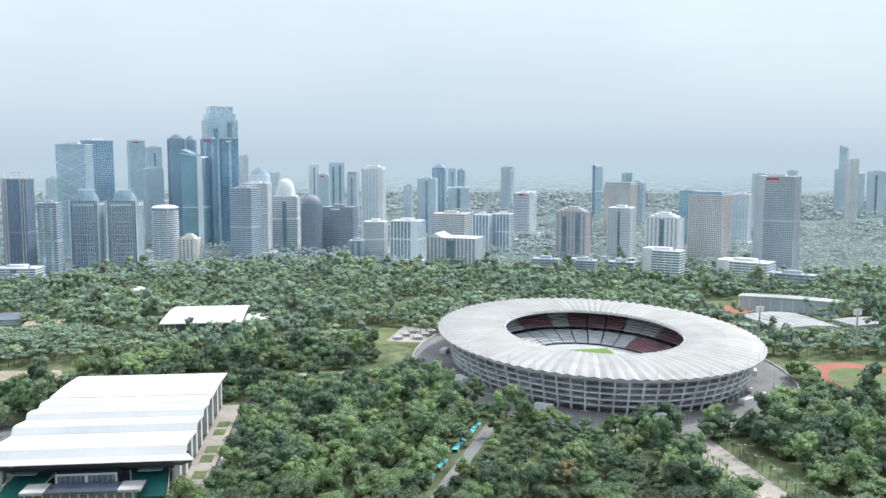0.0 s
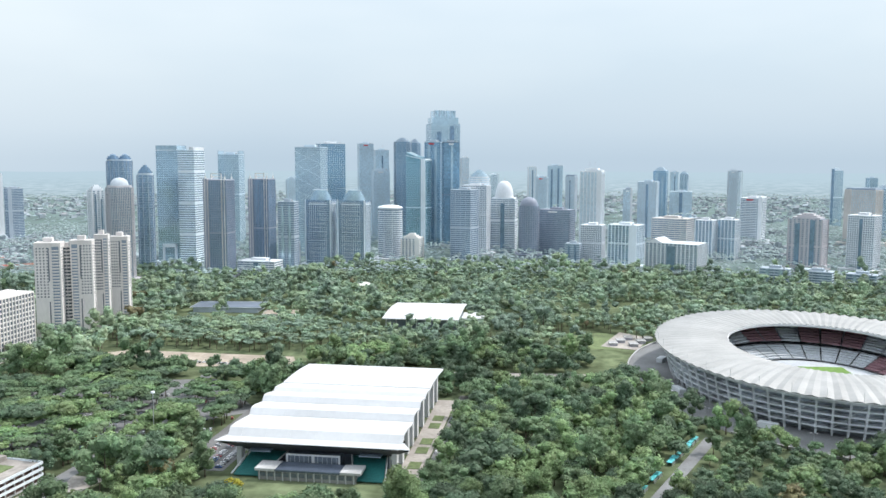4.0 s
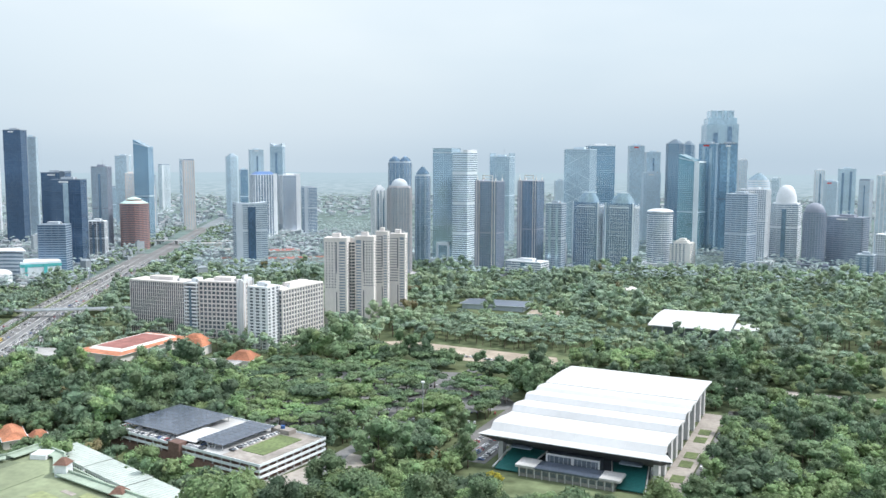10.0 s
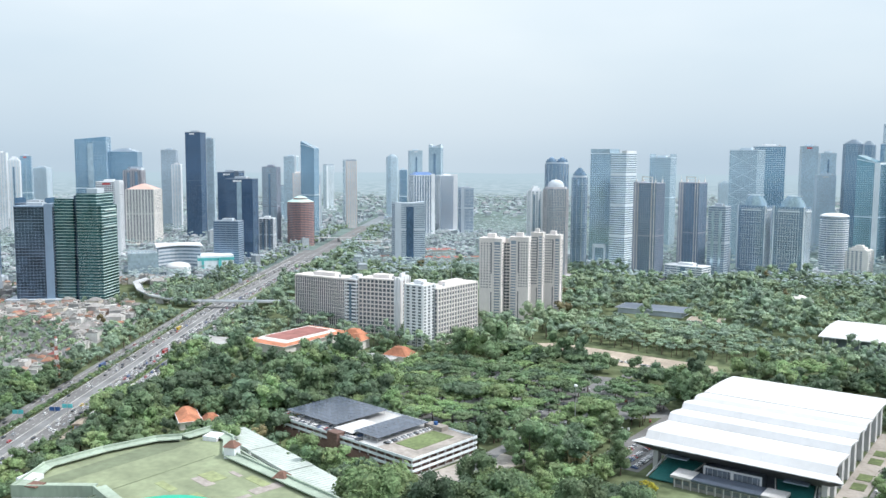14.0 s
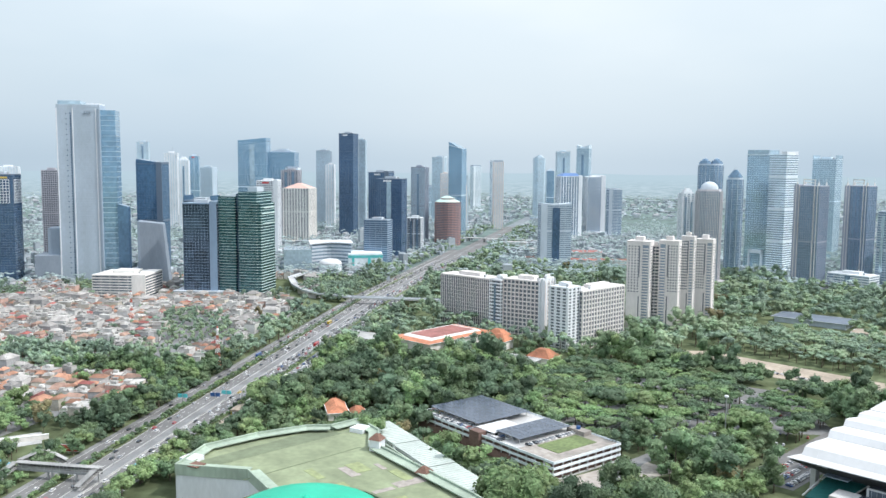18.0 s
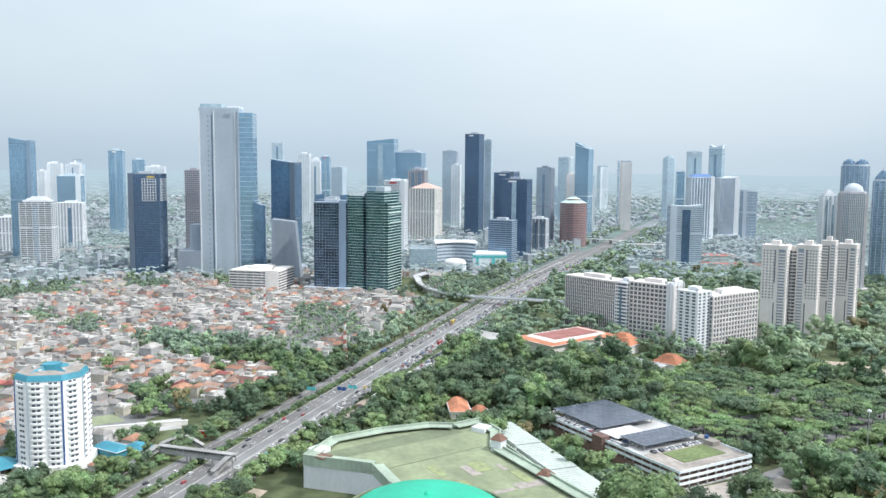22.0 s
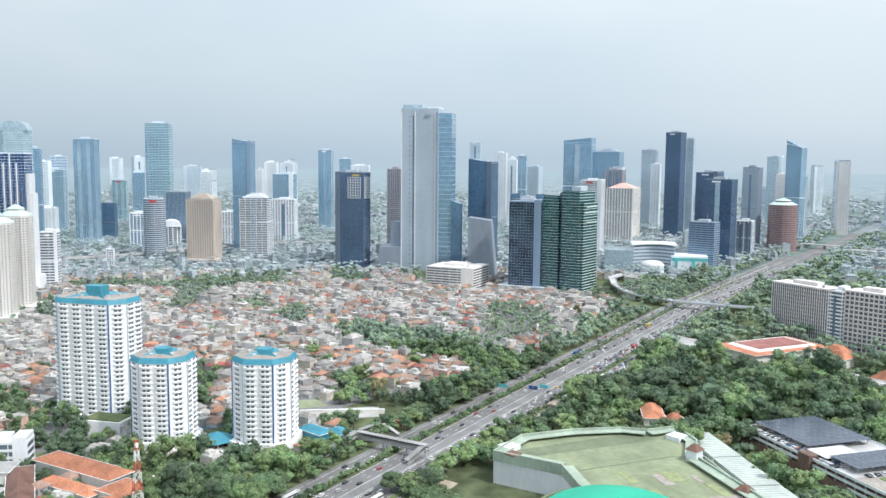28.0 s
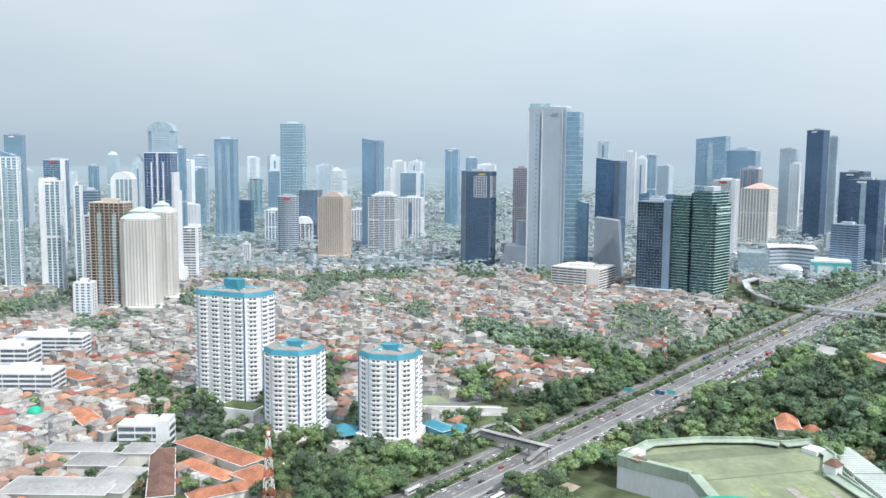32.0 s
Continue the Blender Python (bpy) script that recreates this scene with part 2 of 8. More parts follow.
def grow(poly, s):
    """The polygon moved outwards by about s."""
    n, out = len(poly), []
    for i in range(n):
        (ax, ay), (bx, by), (cx, cy) = poly[i - 1], poly[i], poly[(i + 1) % n]
        u, v = Vector((bx - ax, by - ay)).normalized(), Vector((cx - bx, cy - by)).normalized()
        m = Vector((u.y + v.y, -u.x - v.x))
        k = s / max(0.3, (m.length_squared / 2))
        out.append((bx + m.x * k, by + m.y * k))
    return out


TAKEN = []    # ground already built on: x, y, half width, half depth, turn


def taken(x, y, w, d, rz=0.0, margin=2.0):
    TAKEN.append((x, y, w / 2 + margin, d / 2 + margin, radians(rz)))


# style: floor height, band height, band depth, pier width, pier spacing, pier depth
STYLE = {
    "curtain": (4.0, 0.32, 0.10, 0.18, 4.5, 0.14),
    "band": (3.8, 1.7, 0.35, 0.6, 12.0, 0.2),
    "bandl": (4.0, 0.9, 0.25, 0.3, 8.0, 0.15),
    "finw": (4.0, 0.35, 0.12, 0.55, 6.0, 0.5),
    "gridt": (3.7, 0.6, 0.15, 0.6, 3.4, 0.5),
    "bandg": (4.0, 0.32, 0.35, 0.2, 30.0, 0.2),
    "grid": (3.7, 1.4, 0.3, 1.1, 3.6, 0.55),
    "fin": (4.0, 0.5, 0.15, 0.7, 2.8, 0.6),
    "finl": (3.8, 0.7, 0.2, 1.7, 7.0, 0.8),
    "balc": (3.2, 1.2, 0.45, 3.2, 6.6, 0.25),
    "punch": (3.4, 2.1, 0.3, 3.0, 4.6, 0.3),
    "dots": (3.2, 1.75, 0.25, 2.5, 4.0, 0.25),
    "slabs": (3.6, 0.6, 1.3, 0.8, 6.0, 0.5),
    "tier": (3.4, 1.25, 1.5, 1.0, 11.0, 0.4),
    "hotel": (4.5, 1.5, 0.5, 1.2, 4.9, 0.9),
    "stepw": (4.0, 0.5, 0.15, 5.5, 9.0, 0.6),
}


def crown_of(kind, root, poly, w, d, h, wall, glass):
    s = Shape()
    top, lab = wall, ""
    if kind in ("flat", "frame", "diag", "open", "notch", "slant2"):
        part("parapet", Shape().prism(grow(poly, 0.4), h, h + 1.6).mesh("parapet", wall), root)
        part("plant_room", Shape().box(-w * .22, w * .2, -d * .2, d * .25, h + 1.6, h + 5.5).mesh("plant_room", "stone" if wall in ("black", "dgrey", "navyw") else wall), root, "rooftop plant room")
        part("water_tank", Shape().lathe([(1.6, h + 1.6), (1.6, h + 4.5), (0.2, h + 5)], 10, cx=w * .32, cy=-d * .28).mesh("water_tank", "steel"), root)
        if kind == "frame":
            for sx in (-1, 1):
                part("roof_screen", Shape().box(sx * w * .5 - 1 * (sx > 0), sx * w * .5 + 1 * (sx < 0), -d / 2, d / 2, h + 1.6, h + 9).mesh("roof_screen", glass), root, "glass roof screen")
        if kind == "notch":
            for sx in (-1, 1):
                part("roof_horn", Shape().prism(rect(w * .3, d, sx * w * .35), h, lambda x, y: h + 4 + 14 * abs(x) / w).mesh("roof_horn", wall), root)
        if kind == "slant2":
            part("sloping_top", Shape().prism(rect(w, d), h, lambda x, y: h + 2 + 7 * (0.5 - x / w)).mesh("sloping_top", glass), root)
        if kind == "open":
            for i in range(5):
                for j in (-1, 1):
                    part("column", Shape().box(-.5, .5, -.5, .5, h - 2, h + 1).mesh("column", "concrete"), root, "", (w * (i / 4 - .5) * .96, j * d * .48, 0))
            s = Shape()
            for f_, L, o_ in ((0, w * .44, d / 2), (90, d * .8, w / 2)):
                M_ = pose(0, 0, 0, 0, 0, f_)
                for i in range(6):
                    x_ = L * (i / 5 - .5) + (w * .18 if f_ == 0 else 0)
                    s.box(x_ - .35, x_ + .35, -o_ - 1.4, -o_ - .6, h * .74, h - 7, M_)
                for i in range(9):
                    z_ = h * .74 + (h * .26 - 7) * i / 8
                    s.box(-L / 2 + (w * .18 if f_ == 0 else 0), L / 2 + (w * .18 if f_ == 0 else 0), -o_ - 1.3, -o_ - .6, z_ - .4, z_ + .4, M_)
            part("open_frame", s.mesh("open_frame", "white"), root, "white open concrete frame at the top")
            part("roof_sign", Shape().box(w * .12, w * .36, -d / 2 - 1.4, -d / 2 - .8, h - 5, h - 2).mesh("roof_sign", "gold_sign"), root, "gold sign near the roof")
        if kind == "diag":
            for i in range(6):
                z0 = h * (0.25 + i * 0.12)
                part("brace", Shape().beam((-w / 2, -d / 2 - .4, z0), (w / 2, -d / 2 - .4, z0 + h * .12), .3).beam((w / 2, -d / 2 - .4, z0), (-w / 2, -d / 2 - .4, z0 + h * .12), .3).mesh("brace", "bluew"), root)
        return
    if kind == "step":
        for i, k in enumerate((0.82, 0.6, 0.36)):
            part("setback", Shape().prism([(x * k, y * k) for x, y in poly], h + i * 3.2, h + (i + 1) * 3.2).mesh("setback", wall), root)
        return
    if kind == "wings":
        part("parapet", Shape().prism(poly, h, h + 1.5).mesh("parapet", wall), root)
        for q, k, t in ((-1, .9, 0), (1, .86, 0), (-1, .78, 1), (1, .72, 1)):
            x0 = q * (w * (.5 + .1 * t) + .1)
            part("side_fin", Shape().box(min(x0, x0 + q * w * .1), max(x0, x0 + q * w * .1), -d * (.4 - .08 * t), d * (.4 - .08 * t), 0, h * k).mesh("side_fin", "white"), root, "white stepped side fin")
        for q in (-.22, 0, .22):
            part("white_strip", Shape().box(w * q - .9, w * q + .9, -d / 2 - .7, -d / 2, 0, h * (1 - abs(q) * .3)).mesh("white_strip", "white"), root)
        part("podium", Shape().prism(octo(w * 1.7, d * 1.6), 0, 26).mesh("podium", "white"), root, "white rounded podium")
        return
    if kind == "mint":
        r = .5
        for k0, k1, z0, z1, m_ in ((.98, .98, 0, 2.5, wall), (1.0, .62, 2.5, 8, "greencap"), (.55, .5, 8, 11, wall), (.58, .12, 11, 16, "greencap")):
            part("crown_tier", Shape().prism([(x * k0, y * k0) for x, y in poly], h + z0, h + z1, [(x * k1, y * k1) for x, y in poly]).mesh("crown_tier", m_), root, "pale green hipped crown" if m_ == "greencap" else "")
        part("finial", Shape().beam((0, 0, h + 16), (0, 0, h + 20), .3).mesh("finial", "steel"), root)
        return
    if kind == "mirror":
        part("parapet", Shape().prism(grow(poly, .3), h, h + 1.2).mesh("parapet", "bluew"), root)
        part("roof_screen", Shape().box(-w * .5, w * .05, -d * .5, d * .4, h + 1.2, h + 9).mesh("roof_screen", "g_pale"), root, "tall pale glass roof screen")
        part("roof_screen", Shape().box(w * .38, w * .5, -d * .5, d * .5, h + 1.2, h + 6).mesh("roof_screen", "white"), root)
        s = Shape()
        for i in range(int(h / 4)):
            s.box(w * .08, w * .5 + .5, -d / 2 - .7, d / 2 + .5, i * 4, i * 4 + (2.0 if i % 14 else 4))
        tagged(part("floor_band_wing", s.mesh("floor_band_wing", "bluew"), root, "cream banded floors of the wing"), kind="stuff")
        part("base_frame", Shape().box(-w * .36, -w * .32, -d / 2 - 4, -d / 2, 0, h * .2).box(-w * .04, 0, -d / 2 - 4, -d / 2, 0, h * .2).box(-w * .36, 0, -d / 2 - 4, -d / 2, h * .17, h * .2).mesh("base_frame", "bluew"), root, "pale portal frame at the foot")
        part("podium", Shape().prism(ellipse(w * 1.25, d * 2.0), 0, 9).prism(ellipse(w * 1.3, d * 2.05), 9, 10).mesh("podium", "bluew"), root, "rounded pale podium")
        return
    if kind == "lattice":
        for f_ in (0, 1):
            L = (w, d)[f_]
            s = Shape()
            M_ = pose(0, 0, 0, 0, 0, 90 * f_)
            o_ = (d, w)[f_] / 2
            for i in range(9):
                x_ = L * (-.34 + .085 * i)
                s.box(x_ - .18, x_ + .18, -o_ - 1.0, -o_ - .3, 12, h * .93, M_)
            for i in range(int(h / 8)):
                s.box(-L * .34, L * .34, -o_ - .9, -o_ - .3, 12 + 8 * i * .93, 12.45 + 8 * i * .93, M_)
            s.box(-L * .36, L * .36, -o_ - 1.5, -o_ - .3, h * .93, h * .95, M_)
            tagged(part("balcony_lattice", s.mesh("balcony_lattice", "bluew"), root, "pale gridded balcony front"), kind="stuff")
        for q in (-1, 1):
            part("corner_pier", Shape().box(q * w * .5 - .9, q * w * .5 + .9, -d / 2 - 1, -d / 2 + 1, 0, h + 1).mesh("corner_pier", "bluew"), root)
        r = min(w, d) / 2
        prof = [q for k in range(5) for q in ((r * (1, .95, .86, .72, .55)[k], h + 3.4 * k), (r * (1, .95, .86, .72, .55)[k], h + 2.9 + 3.4 * k), (r * (1, .95, .86, .72, .55)[k] - .8, h + 2.9 + 3.4 * k), (r * (1, .95, .86, .72, .55)[k] - .8, h + 3.4 + 3.4 * k))]
        part("crown_drum", Shape().lathe(prof, 24).mesh("crown_drum", "g_pale"), root, "ringed pale glass crown")
        part("roof_beam", Shape().box(-w * .3, w * .3, -1, 1, h + 17, h + 18.5).mesh("roof_beam", "bluew"), root)
        return
    if kind in ("dome", "dome2", "egg", "bowl", "twin"):
        r = min(w, d) / 2
        cap = {"dome": "stone" if wall == "rose" else wall, "dome2": glass, "egg": "white", "bowl": "white", "mint": "greencap", "twin": glass}[kind]
        part("crown_drum", Shape().prism([(x * .9, y * .9) for x, y in poly], h, h + 3).mesh("crown_drum", wall), root)
        if kind == "twin":
            for sx in (-1, 1):
                q = Shape().lathe([(r * .48, h + 3), (r * .48, h + 6), (r * .4, h + 6), (r * .4, h + 9), (r * .25, h + 9), (r * .22, h + 12), (0.2, h + 14)], 16, cx=sx * r * .48)
                part("stepped_dome", q.mesh("stepped_dome", cap), root)
            return
        rise = {"dome": .75, "dome2": .7, "egg": 1.5, "bowl": .25, "mint": .6}[kind]
        rr = r * (0.85 if kind != "bowl" else 1.05)
        prof = []
        for i in range(7):
            a = i / 6 * math.pi / 2
            prof.append((max(0.1, rr * math.cos(a) ** (0.8 if kind == "egg" else 1)), h + 3 + rise * r * math.sin(a)))
        if kind == "dome2":
            prof = [q for k in range(5) for q in ((rr * (1, .86, .7, .52, .3)[k], h + 3 + 2.6 * k), (rr * (1, .86, .7, .52, .3)[k], h + 5.6 + 2.6 * k))]
            rise = 13 / r
        part("dome", Shape().lathe(prof, 20).mesh("dome", cap, smooth=kind in ("egg", "mint")), root, "domed crown")
        part("finial", Shape().beam((0, 0, h + 3 + rise * r), (0, 0, h + 8 + rise * r), .35).mesh("finial", "steel"), root)
        return
    if kind in ("bluehip", "pinkhip", "cap", "bluecap"):
        c = {"bluehip": "bluecap", "pinkhip": "pinkcap", "cap": "dgrey", "bluecap": "navyw"}[kind]
        k, up = {"bluehip": (.55, 9), "pinkhip": (.12, 13), "cap": (.9, 6), "bluecap": (.86, 7)}[kind]
        part("cornice", Shape().prism(grow(poly, .6), h, h + 1.5).mesh("cornice", wall), root)
        part("hipped_cap", Shape().prism([(x * .95, y * .95) for x, y in poly], h + 1.5, h + up, [(x * k, y * k) for x, y in poly]).mesh("hipped_cap", c), root, "sloping roof cap")
        return
    if kind in ("slant", "gable", "peak", "eyebrow"):
        f = {"slant": lambda x, y: h + 9 * (0.5 - x / w) * 2, "gable": lambda x, y: h + 1, "peak": lambda x, y: h + 2 + 8 * (0.5 + x / w), "eyebrow": lambda x, y: h + 2.5 + 2.5 * (x / w * 2) ** 2}[kind]
        if kind == "gable":
            part("gable_roof", Shape().add([(-w / 2, -d / 2, h), (-w * .15, -d / 2, h), (-w * .32, -d / 2, h + 8), (-w / 2, d / 2, h), (-w * .15, d / 2, h), (-w * .32, d / 2, h + 8)], [(0, 1, 2), (3, 5, 4), (0, 2, 5, 3), (1, 4, 5, 2), (0, 3, 4, 1)]).mesh("gable_roof", wall), root)
        p = [(-w / 2 + w * i / 6, -d / 2) for i in range(7)] + [(w / 2 - w * i / 6, d / 2) for i in range(7)]
        if kind == "eyebrow":
            part("centre_strip", Shape().box(-w * .12, w * .12, -d / 2 - .9, -d / 2, 0, h - 4).mesh("centre_strip", "g_black"), root, "dark glazed centre strip")
        if kind == "slant":
            for q in (-1, 1):
                part("roof_blade", Shape().beam((-w / 2, q * d / 2, h + 10.5), (w / 2, q * d / 2, h + 1), .9).mesh("roof_blade", "white"), root, "white sloping roof blade")
        part("sloping_top", Shape().prism(p, h, f).mesh("sloping_top", glass if kind in ("slant", "peak") else wall), root)
        return
    if kind == "crown":
        part("crown_tier", Shape().prism([(x * .9, y * .9) for x, y in poly], h, h + 14).mesh("crown_tier", glass), root)
        part("crown_tier", Shape().prism([(x * .74, y * .74) for x, y in poly], h + 14, h + 30).mesh("crown_tier", glass), root)
        for i in range(5):
            part("crown_pier", Shape().box(-1.2, 1.2, -.8, .8, h + 2, h + 29).mesh("crown_pier", wall), root, "", (w * (i / 4 - .5) * .7, -d * .38, 0))
        return
    if kind in ("arch", "arch2"):
        n = 10
        p = [(-w / 2 + w * i / n, -d / 2) for i in range(n + 1)] + [(w / 2 - w * i / n, d / 2) for i in range(n + 1)]
        part("arched_crown", Shape().prism(p, h, lambda x, y: h + 1 + w * .33 * math.sqrt(max(0, 1 - (2 * x / w) ** 2))).mesh("arched_crown", glass if kind == "arch2" else wall), root)
        return
    part("parapet", Shape().prism(grow(poly, .4), h, h + 2).mesh("parapet", wall), root)
    if kind == "pinn":
        for q in (-.42, -.3, .3, .42):
            part("pale_strip", Shape().box(w * q - .55, w * q + .55, -d / 2 - 1.2, -d / 2, 6, h + 3).mesh("pale_strip", "rosew"), root, "pale upright strip")
        part("roof_cage", Shape().box(-w * .24, -w * .2, -d * .3, -d * .26, h + 2, h + 12).box(w * .2, w * .24, -d * .3, -d * .26, h + 2, h + 12).box(-w * .24, w * .24, -d * .3, -d * .26, h + 10.5, h + 12).box(-w * .24, w * .24, -d * .3, -d * .26, h + 6, h + 7).mesh("roof_cage", "cream"), root, "pale roof cage")
        for sx in (-1, 1):
            for sy in (-1, 1):
                part("pinnacle", Shape().box(-1, 1, -1, 1, h, h + 7).beam((0, 0, h + 7), (0, 0, h + 13), .3).mesh("pinnacle", "cream"), root, "", (sx * w * .42, sy * d * .42, 0))
    if kind == "mast":
        part("plant_room", Shape().prism([(x * .6, y * .6) for x, y in poly], h + 2, h + 8).mesh("plant_room", wall), root)
        for sx in (-1, 1):
            part("mast", Shape().beam((sx * w * .12, 0, h + 8), (sx * w * .12, 0, h + 22), .35).mesh("mast", "steel"), root)


def tower(x, y, w, d, h, rz, style, shape, wall, glass, crown, label):
    """A tall building: glazed core, a band at each floor, piers up its faces, a crown."""
    far = math.hypot(x, y) > 1120
    fh, bh, bo, pw, ps, po = STYLE[style]
    poly = {"rect": rect, "oct": octo, "round": ellipse}[shape](w, d)
    cat = "apartment tower" if "apartment" in label else "office tower" if h > 45 else "building"
    root = thing(cat.replace(" ", "_"), x, y, rz, label, cat)
    taken(x, y, w, d, rz, 6)
    part("core", Shape().prism(poly, 0, h).mesh("core", glass), root, "glazed facade")
    n = max(2, int(h / fh))
    fh = h / n
    slab = grow(poly, bo)
    if far:
        s = Shape()
        for i in range(n):
            s.prism(slab, i * fh, i * fh + bh)
        tagged(part("floor_banding", s.mesh("floor_banding", wall), root), kind="stuff")
    else:
        me = Shape().prism(slab, 0, bh).mesh("floor_band", wall)
        for i in range(n):
            part("floor_band", me, root, "", (0, 0, i * fh))
    # piers along each edge
    e, spots = len(poly), []
    if shape == "round":
        m = max(8, int(math.pi * w / (ps * 1.3)))
        spots = [(w / 2 * math.cos(2 * math.pi * i / m), d / 2 * math.sin(2 * math.pi * i / m), 360 * i / m + 90) for i in range(m)]
    else:
        for i in range(e):
            a, b = Vector(poly[i]), Vector(poly[(i + 1) % e])
            k = max(1, round((b - a).length / ps))
            ang = math.degrees(math.atan2(b.y - a.y, b.x - a.x))
            for j in range(k + 1):
                if j == k and e > 4:
                    continue
                c = a.lerp(b, (j + (pw / 2 / (b - a).length if j == 0 else 0) - (pw / 2 / (b - a).length if j == k else 0)) / k if k > 1 else (j * (1 - pw / (b - a).length) + pw / 2 / (b - a).length))
                spots.append((c.x, c.y, ang))
    if far or len(spots) > 60:
        s = Shape()
        for px_, py_, a_ in spots:
            s.box(-pw / 2, pw / 2, -po, 0.1, 0, h, pose(px_, py_, 0, 0, 0, a_))
        tagged(part("pier_cladding", s.mesh("pier_cladding", wall), root), kind="stuff")
    else:
        me = Shape().box(-pw / 2, pw / 2, -po, 0.1, 0, h).mesh("pier", wall)
        for px_, py_, a_ in spots:
            part("pier", me, root, "", (px_, py_, 0), a_)
    crown_of(crown, root, poly, w, d, h, wall, glass)
    # what sets one slab apart from the next: service cores, recessed strips, plant floors, podiums, signs
    r = random.Random(int(abs(x) * 7 + abs(y) * 13 + h))
    if shape == "rect" and crown not in ("wings", "mirror", "lattice") and wall != "rosew" and w > 14:
        q = r.random()
        alt = {"white": "stone", "pale": "bluew", "grey": "white", "black": "black", "navyw": "navyw", "rose": "cream", "stone": "white", "bluew": "g_steel", "dgrey": "dgrey", "cream": "rosew", "beige": "white"}.get(wall, "stone")
        if q < .42:
            e_ = -1 if r.random() < .5 else 1
            k = r.uniform(.16, .26)
            part("service_core", Shape().box(e_ * w * .5 - (k * w if e_ > 0 else -.1), e_ * w * .5 + (k * w if e_ < 0 else -.1), -d / 2 - 1.0, d / 2 + .6, 0, h + r.uniform(1.8, 5)).mesh("service_core", wall if glass in ("g_dark", "g_slate") or style != "curtain" else alt), root, "blank service core")
        elif q < .75:
            k = r.uniform(.1, .18)
            for c_ in ((0,) if r.random() < .6 else (-.22, .22)):
                part("glazed_strip", Shape().box(w * (c_ - k / 2), w * (c_ + k / 2), -d / 2 - 1.1, -d / 2, 0, h * r.uniform(.9, .985)).mesh("glazed_strip", "g_steel" if glass in ("g_dark", "g_slate", "g_pale", "g_haze") else "g_pale"), root, "upright strip of darker glass" if glass in ("g_pale", "g_haze") else "upright glazed strip")
        if r.random() < .6 and h > 60:
            z_ = h * r.uniform(.45, .6)
            part("plant_floor", Shape().prism(grow(poly, .5), z_, z_ + 2.4).mesh("plant_floor", wall), root, "louvred plant floor")
    if h > 70 and r.random() < .7 and crown not in ("wings", "mirror") and style != "bandg" and wall != "rosew":
        pw_ = r.uniform(1.25, 1.6)
        ph = r.uniform(5, 10)
        part("podium", Shape().prism(rect(w * pw_, d * 1.35, 0, -d * .1), 0, ph).prism(rect(w * pw_ + 1, d * 1.35 + 1, 0, -d * .1), ph, ph + .9).mesh("podium", wall if wall not in ("black", "navyw", "dgrey") else "stone"), root, "low entrance podium")
        part("podium_glazing", Shape().box(-w * pw_ * .46, w * pw_ * .46, -d * .775 - .2, -d * .77, 2, ph * .55).mesh("podium_glazing", "g_slate"), root)
    if h > 60 and crown == "flat" and "apartment" not in label and r.random() < .45:
        part("roof_sign", Shape().box(-w * .22, w * .1, -d / 2 - 1.3, -d / 2 - .9, h - 4.5, h - 1.5).mesh("roof_sign", r.choice(["sign_red", "sign_white", "sign_white"])), root, "small sign panel near the roof")
    if crown in ("flat", "step", "frame") and r.random() < .4:
        part("antenna", Shape().beam((w * .1, 0, h + 4), (w * .1, 0, h + r.uniform(12, 20)), .18).mesh("antenna", "steel"), root)
    return root


# ---- the ground: one sheet out to the horizon ----
make("ground", (0.115, 0.14, 0.08), 0.95, 0, (0.08, 0.35), (0.008, 0.45), bump=0.2, spec=0.0)
make("asphalt", (0.165, 0.165, 0.166), 0.9, 0, (0.5, 0.12), (0.03, 0.2))
make("asphalt_worn", (0.195, 0.20, 0.205), 0.9, 0, (0.5, 0.12), (0.03, 0.25))
make("paving", (0.36, 0.33, 0.30), 0.9, 0, (0.3, 0.15), (0.03, 0.25))
make("sand", (0.37, 0.315, 0.255), 0.95, 0, (0.3, 0.15), (0.03, 0.25))
make("grass", (0.125, 0.165, 0.07), 0.95, 0, (0.4, 0.25), (0.04, 0.3))
make("line_white", (0.7, 0.7, 0.68), 0.7, 0, (1.5, 0.2), (0.05, 0.2))
gs = Shape()
gs.add([(-4900, -2500, 0), (4900, -2500, 0), (4900, 4900, 0), (-4900, 4900, 0)], [(0, 1, 2, 3)])
setting("ground", gs.mesh("ground", "ground"), "dark green and brown park ground")


def sheet(name, poly, z, mat, label=""):
    """A flat piece of paving, road or lawn, a few centimetres thick."""
    s = Shape().prism(poly, z - 0.25, z)
    return setting(name, s.mesh(name, mat), label)


# green-grey tone puts distance haze into the far ground
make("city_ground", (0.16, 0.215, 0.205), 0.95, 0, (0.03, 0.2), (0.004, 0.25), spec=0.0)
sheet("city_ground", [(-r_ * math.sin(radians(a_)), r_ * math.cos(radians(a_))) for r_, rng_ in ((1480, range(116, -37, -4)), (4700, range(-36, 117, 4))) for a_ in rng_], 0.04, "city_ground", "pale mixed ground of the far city")

